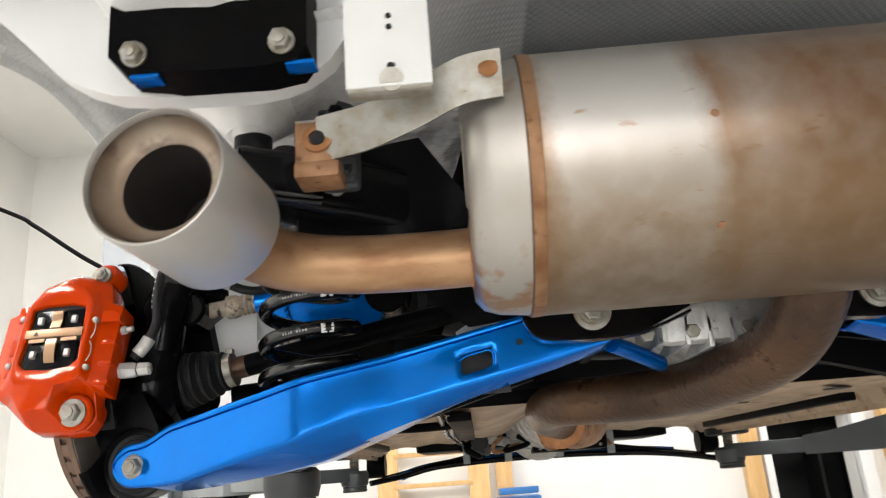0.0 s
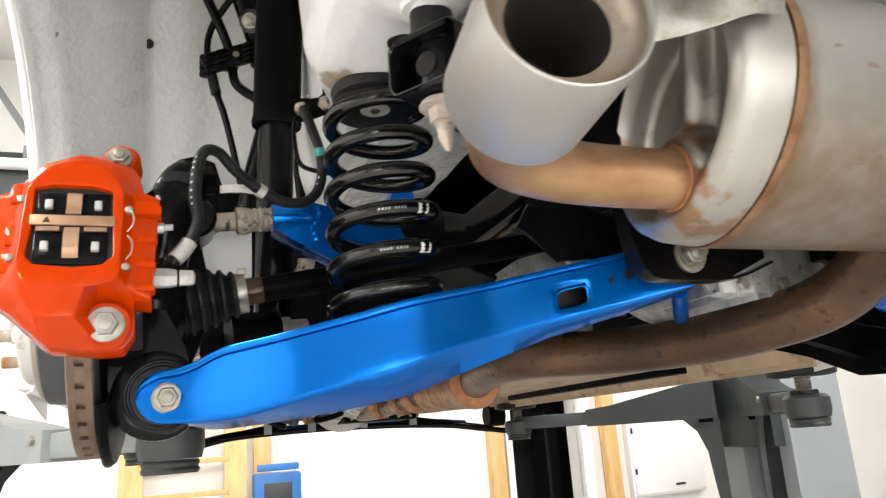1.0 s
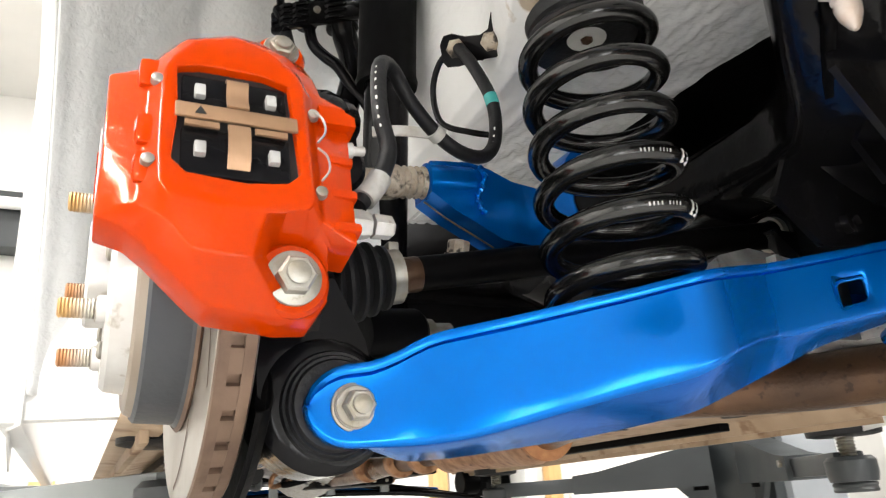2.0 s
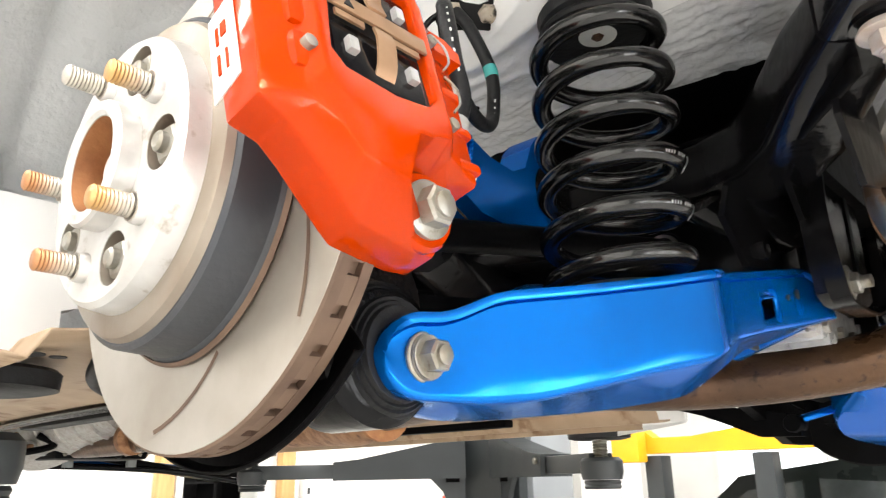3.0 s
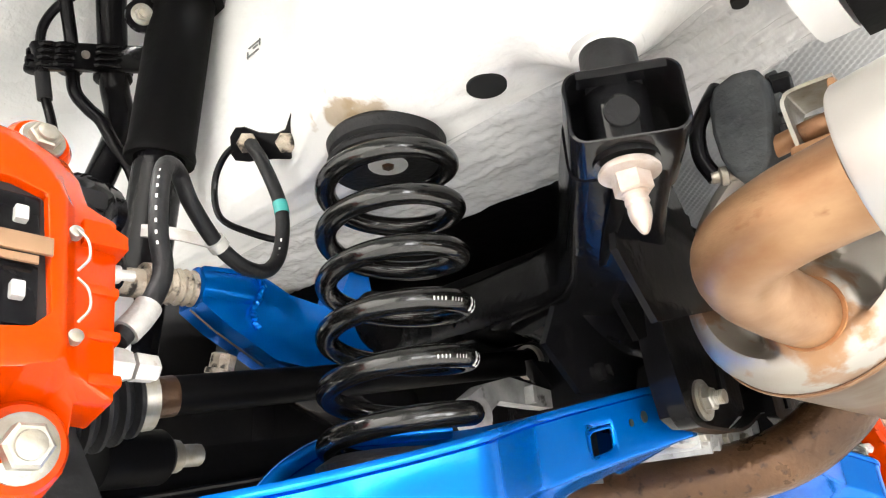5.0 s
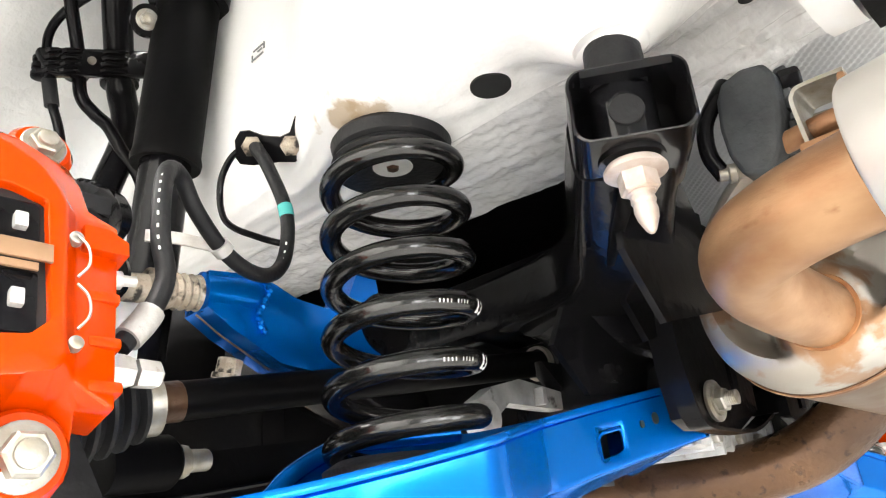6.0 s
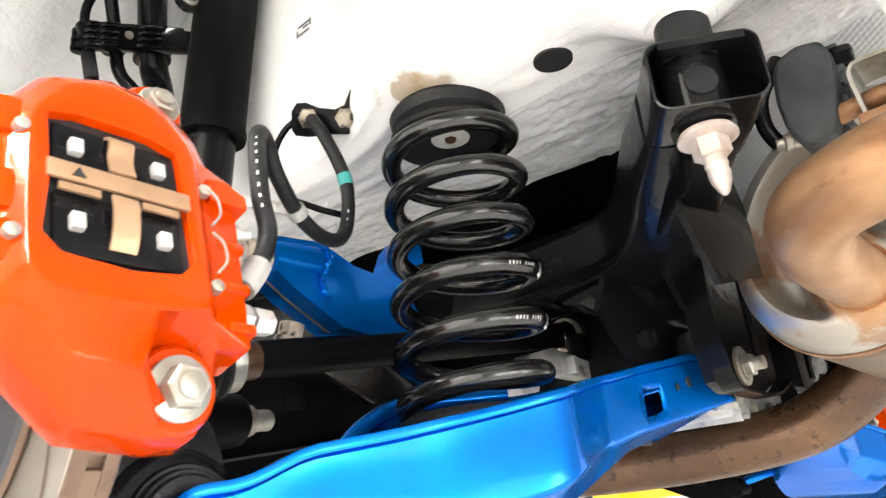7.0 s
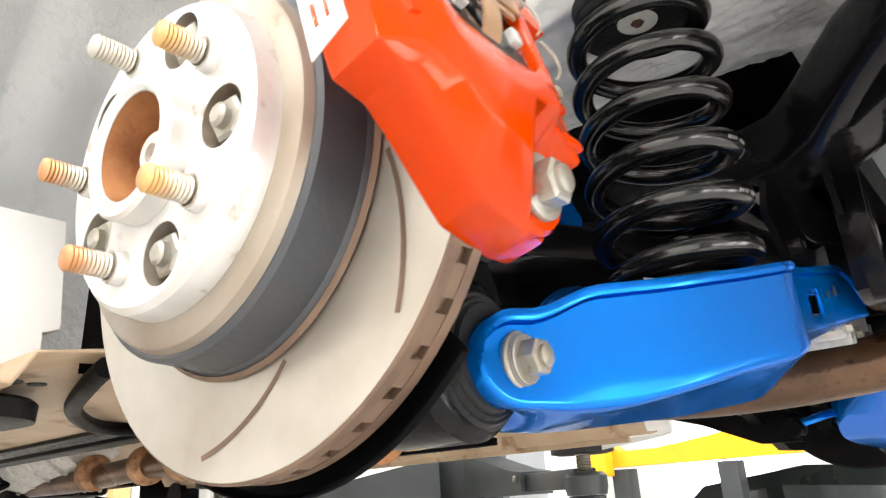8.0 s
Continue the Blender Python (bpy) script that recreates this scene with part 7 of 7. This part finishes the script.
        # arm bracket
        pl = [(-0.178, 1.78), (-0.10, 1.78), (-0.012, 1.74), (-0.015, 1.63), (-0.07, 1.606), (-0.162, 1.604), (-0.182, 1.612), (-0.190, 1.64), (-0.196, 1.69)]
        part("arm_bracket", prism([(X(x), z) for x, z in pl], (0, -0.208, 0), (1, 0, 0), (0, 0, 1), (0, 1, 0), 0.012), BLACK, t, "black arm bracket", bevel=0.003)
        part("bracket_flange", tube_strip([V(-0.178, -0.214, 1.775), V(-0.197, -0.214, 1.69), V(-0.190, -0.216, 1.632), V(-0.178, -0.216, 1.609), V(-0.155, -0.216, 1.603), V(-0.075, -0.216, 1.604), V(-0.02, -0.216, 1.622)], (0, 1, 0), 0.018, 0.003), BLACK, t)
        part("eccentric", lathe([(0, 0.0195), (0.003, 0.0195), (0.0035, 0.017)], V(-0.1165, -0.209, 1.6315), (0, -1, 0), 36), ZINC, t, "bright eccentric washer")
        part("eccentric_bolt", hexagon(V(-0.1165, -0.212, 1.6315), (0, -1, 0), 0.0115, 0.010, lathe([(0, 0.0145), (0.003, 0.014)], V(-0.1165, -0.2115, 1.6315), (0, -1, 0), 24)), ZINC, t, "zinc alignment bolt")
        part("eccentric_thread", lathe([(0.001 * i, 0.0068 if i % 2 else 0.0062) for i in range(14)], V(-0.1165, -0.219, 1.6315), (0, -1, 0), 16), ZINC, t)
        part("gusset", prism([(X(-0.16), 1.70), (X(-0.02), 1.70), (X(-0.02), 1.64), (X(-0.11), 1.66)], (0, -0.05, 0), (1, 0, 0), (0, 0, 1), (0, 1, 0), 0.02), BLACK, t)
    part("rear_crossmember", tube(spline([(-0.24, -0.12, 1.742), (-0.12, -0.145, 1.715), (CX, -0.15, 1.705), (0.18, -0.145, 1.715), (0.30, -0.12, 1.742)], 8), [0.044] * 33, 24), BLACK, t, "black rear cross member", 60)
    part("front_crossmember", tube(spline([(-0.28, 0.22, 1.745), (-0.1, 0.26, 1.70), (CX, 0.27, 1.69), (0.16, 0.26, 1.70), (0.34, 0.22, 1.745)], 8), 0.05, 10), BLACK, t, "black front cross member", 50)
    part("centre_plate", prism([(-0.20, 1.80), (0.26, 1.80), (0.24, 1.74), (-0.18, 1.74)], (0, -0.22, 0), (1, 0, 0), (0, 0, 1), (0, 1, 0), 0.45), BLACK_DULL, t)
    return t


def differential():
    t = thing("differential", (CX + 0.02, 0.0, 1.66), "cast aluminium differential housing with fins", "differential")
    bm = bmesh.new()
    bmesh.ops.create_uvsphere(bm, u_segments=28, v_segments=16, radius=1, matrix=Matrix.Translation((CX + 0.04, 0.0, 1.665)) @ Matrix.Diagonal((0.115, 0.15, 0.082, 1)))
    part("housing", bm, ALU, t, "grey cast housing")
    for i in range(9):
        part("fin", box((CX - 0.06 + 0.025 * i, -0.08, 1.608 + 0.0008 * (i - 4) ** 2), (0.006, 0.14, 0.035)), ALU, t, bevel=0.0015)
    part("rear_cover", box((CX + 0.03, -0.135, 1.645), (0.19, 0.03, 0.09)), ALU, t, bevel=0.012)
    for x in (-0.05, 0.0, 0.06, 0.11):
        part("cover_bolt", hexagon((x, -0.15, 1.612), (0, -1, 0), 0.008, 0.007), ZINC, t)
    part("casting_arm", prism([(-0.02, 1.640), (-0.02, 1.664), (-0.074, 1.664), (-0.128, 1.671), (-0.195, 1.678), (-0.237, 1.667), (-0.262, 1.652), (-0.252, 1.634), (-0.238, 1.634), (-0.215, 1.652), (-0.150, 1.651), (-0.083, 1.652)], (0, -0.045, 0), (1, 0, 0), (0, 0, 1), (0, 1, 0), 0.018), ALU, t, "pale cast side arm", bevel=0.003)
    part("casting_bush", lathe([(-0.012, 0.014), (-0.010, 0.017), (0.010, 0.017), (0.012, 0.014)], (-0.247, -0.036, 1.636), (0, 1, 0), 24), FITTING, t, "grey bush in the casting's end")
    for x in (-0.17, -0.09):
        part("cast_rib", box((x, -0.05, 1.661), (0.006, 0.014, 0.018)), ALU, t, bevel=0.0015)
    return t


def rubber_hanger():
    t = thing("exhaust_rubber_hanger", (-0.345, -0.38, 1.75), "aged grey rubber exhaust hanger block", "rubber hanger")
    side = [(-0.3605, 1.780), (-0.3585, 1.760), (-0.360, 1.740), (-0.366, 1.724), (-0.383, 1.719), (-0.391, 1.730), (-0.397, 1.757), (-0.3985, 1.782), (-0.394, 1.792), (-0.380, 1.795), (-0.366, 1.791)]
    bm = prism(side, (-0.361, 0, 0), (0, 1, 0), (0, 0, 1), (1, 0, 0), 0.032)
    blk = part("block", bm, RUBBER_GREY, t, "cracked grey rubber block", 75)
    bv = blk.modifiers.new("worn_edges", "BEVEL")
    bv.width, bv.segments, bv.limit_method = 0.0032, 2, "NONE"
    rng = random.Random(3)
    for k in range(9):
        z = 1.728 + 0.0075 * k
        y = pw([1.72, 1.757, 1.79], [-0.388, -0.397, -0.398], z)
        part("torn_edge", box(None, (0.016, 0.008, 0.008 + 0.004 * rng.random()), Matrix.Translation((-0.338 + rng.uniform(-0.003, 0.003), y, z)) @ Matrix.Rotation(rng.uniform(-0.5, 0.5), 4, "X") @ Matrix.Rotation(rng.uniform(-0.5, 0.5), 4, "Y")), RUBBER_GREY, t, bevel=0.002)
    part("stud", hexagon((-0.346, -0.397, 1.781), (0.35, -0.93, 0.05), 0.0078, 0.012), BLACK, t, "black hexagon stud")
    part("lower_stud", lathe([(0, 0.0045), (0.005, 0.0045), (0.006, 0.0065), (0.010, 0.0065), (0.011, 0.0045), (0.016, 0.004)], (-0.348, -0.364, 1.732), (-0.45, 0.85, 0), 14), ZINC, t, "rusty zinc stud")
    part("stay", tube(spline([(-0.352, -0.352, 1.732), (-0.356, -0.347, 1.748), (-0.357, -0.349, 1.768), (-0.352, -0.357, 1.785), (-0.342, -0.362, 1.800)], 5), 0.0055, 12), BLACK, t, "black bent rod stay")
    return t


def fuel_tank():
    # dark mass added to fill the black recess behind the spring
    t = thing("fuel_tank", (0.05, 0.55, 1.7), "dull black mass added to fill the recess as a fuel tank", "fuel tank")
    part("shell", box((0.06, 0.50, 1.74), (0.90, 0.26, 0.24)), BLACK_DULL, t, bevel=0.04)
    part("moulded_seam", box((0.06, 0.50, 1.73), (0.93, 0.29, 0.012)), BLACK_DULL, t, bevel=0.004)
    for x in (-0.22, 0.34):
        part("strap", box((x, 0.368, 1.72), (0.035, 0.003, 0.19)), BLACK, t, "black steel tank strap", bevel=0.001)
    return t


def front_running_gear():
    t = thing("front_subframe", (CX, 2.45, 1.52), "blue and black front subframe under the car's nose", "subframe")
    part("cross_tube", tube(spline([(-0.60, 2.42, 1.478), (-0.50, 2.45, 1.505), (-0.3, 2.48, 1.525), (CX, 2.5, 1.53), (0.4, 2.48, 1.52), (0.62, 2.45, 1.50)], 6), 0.018), BLUE, t, "blue front brace")
    part("sway_bar", tube(spline([(-0.72, 2.30, 1.46), (-0.58, 2.40, 1.48), (-0.40, 2.42, 1.51), (CX, 2.44, 1.52), (0.5, 2.42, 1.50), (0.80, 2.30, 1.45)], 6), 0.012), BLACK, t)
    for s in (-1, 1):
        part("front_arm", beam((CX + s * 0.25, 2.5, 1.55), (CX + s * 0.72, 2.45, 1.47), 0.09, 0.03), BLACK_DULL, t, bevel=0.008)
        part("front_knuckle", lathe([(-0.04, 0.05), (0.04, 0.05)], (CX + s * 0.74, 2.45, 1.53), (1, 0, 0), 20), BLACK_DULL, t)
    for x in (-0.30, -0.12, 0.10, 0.32):
        part("bracket", box((x, 2.3, 1.56), (0.03, 0.02, 0.10)), LIFT_LIGHT, t)
    # sump, pans and brackets crowded round the gearbox
    rng = random.Random(8)
    sump = part("sump", box((0.12, 2.18, 1.565), (0.30, 0.22, 0.07)), BLACK_DULL, t, "black oil sump", bevel=0.012)
    for i in range(6):
        bolt(sump, (0.0 + 0.048 * i, 2.066, 1.545), (0, -1, 0), 0.006, 0.0045, 0.005, ZINC)
    part("mount_arm", beam((-0.22, 2.10, 1.60), (-0.02, 2.16, 1.555), 0.04, 0.03), ALU, t, "cast mount arm", bevel=0.006)
    part("mount_rubber", lathe([(-0.03, 0.03), (-0.024, 0.036), (0.024, 0.036), (0.03, 0.03)], (-0.24, 2.10, 1.590), (0, 1, 0), 24), RUBBER, t, "black gearbox mount")
    for i in range(9):
        x = -0.26 + 0.062 * i + rng.uniform(-0.015, 0.015)
        y = rng.uniform(2.0, 2.25)
        part("hose_run", tube(spline([(x, y, 1.60), (x + rng.uniform(-0.04, 0.04), y - 0.03, 1.57), (x + rng.uniform(-0.06, 0.06), y - 0.01, rng.uniform(1.535, 1.555)), (x + rng.uniform(-0.10, 0.10), y + 0.08, 1.575)], 6), rng.uniform(0.006, 0.013), 10), (BLACK_DULL, RUBBER_GREY, RUSTY_STEEL)[i % 3], t)
    for y in (1.78, 1.88, 1.98, 2.10):
        rr = 0.095 + 0.1 * (y - 1.7)
        part("casing_rib", lathe([(-0.006, rr - 0.01), (-0.005, rr + 0.004), (0.005, rr + 0.004), (0.006, rr - 0.01)], (0.03, y, 1.678), (0, 1, 0), 28), FITTING, t, "grimy casing rib")
    part("engine_tray", box((CX, 2.6, 1.60), (1.1, 0.5, 0.06)), BLACK_DULL, t, bevel=0.01)
    w_ = thing("underbody_arm", (0.45, 0.15, 1.55), "black pressed arm with a blue bush end", "suspension arm")
    part("arm_plate", prism([(0.31, 1.585), (0.20, 1.553), (0.10, 1.51), (0.03, 1.508), (0.03, 1.545), (0.12, 1.56), (0.31, 1.60)], (0.44, 0, 0), (0, 1, 0), (0, 0, 1), (1, 0, 0), 0.03), BLACK_DULL, w_, bevel=0.005)
    part("bush", lathe([(-0.02, 0.014), (-0.017, 0.016), (0.017, 0.016), (0.02, 0.014)], (0.45, 0.04, 1.53), (1, 0, 0), 20), BLACK_DULL, w_)
    part("stay", tube([(0.45, 0.04, 1.535), (0.50, -0.06, 1.565)], 0.007), BLUE, w_)
    part("gearbox", tube([(0.03, 1.7, 1.68), (0.03, 2.4, 1.66)], [0.09, 0.16], 20), FITTING, t, "grimy cast gearbox casing")
    b = thing("brake_line_bundle", (-0.45, 1.2, 1.59), "black brake line bundle along the floor", "pipes")
    for x in (-0.30, -0.318):
        part("line", tube([(x, 0.46, 1.594), (x - 0.02, 1.3, 1.592), (x, 2.3, 1.590)], 0.008, 10), BLACK, b)
    part("line_cover", box((-0.28, 1.05, 1.588), (0.05, 1.0, 0.018)), BLACK_DULL, b, bevel=0.004)
    b = thing("looped_cable", (-0.45, 0.6, 1.588), "thick black cable looped along the floor pan", "cable")
    part("cable", tube(spline([(-0.600, 0.372, 1.592), (-0.582, 0.443, 1.587), (-0.525, 0.60, 1.586), (-0.455, 0.72, 1.586), (-0.385, 0.80, 1.587), (-0.31, 0.83, 1.590), (-0.26, 0.82, 1.592)], 6), 0.0105, 14), BLACK_DULL, b)
    b = thing("floor_brace", (0.45, 1.2, 1.58), "dark plastic rail along the floor edge", "rail")
    part("rail", box((0.62, 1.35, 1.583), (0.035, 1.1, 0.02)), BLACK_DULL, b, bevel=0.004)
    part("rail", box((-0.60, 1.35, 1.583), (0.035, 1.1, 0.02)), BLACK_DULL, b, bevel=0.004)


for maker in (lower_arm, coil_spring, caliper, rotor, dust_shield, spacer, knuckle, drive_shaft, shock, upper_link, toe_link):
    mirrored(maker())
brake_hose()
filler_pipes()
subframe()
differential()
rubber_hanger()
fuel_tank()
front_running_gear()
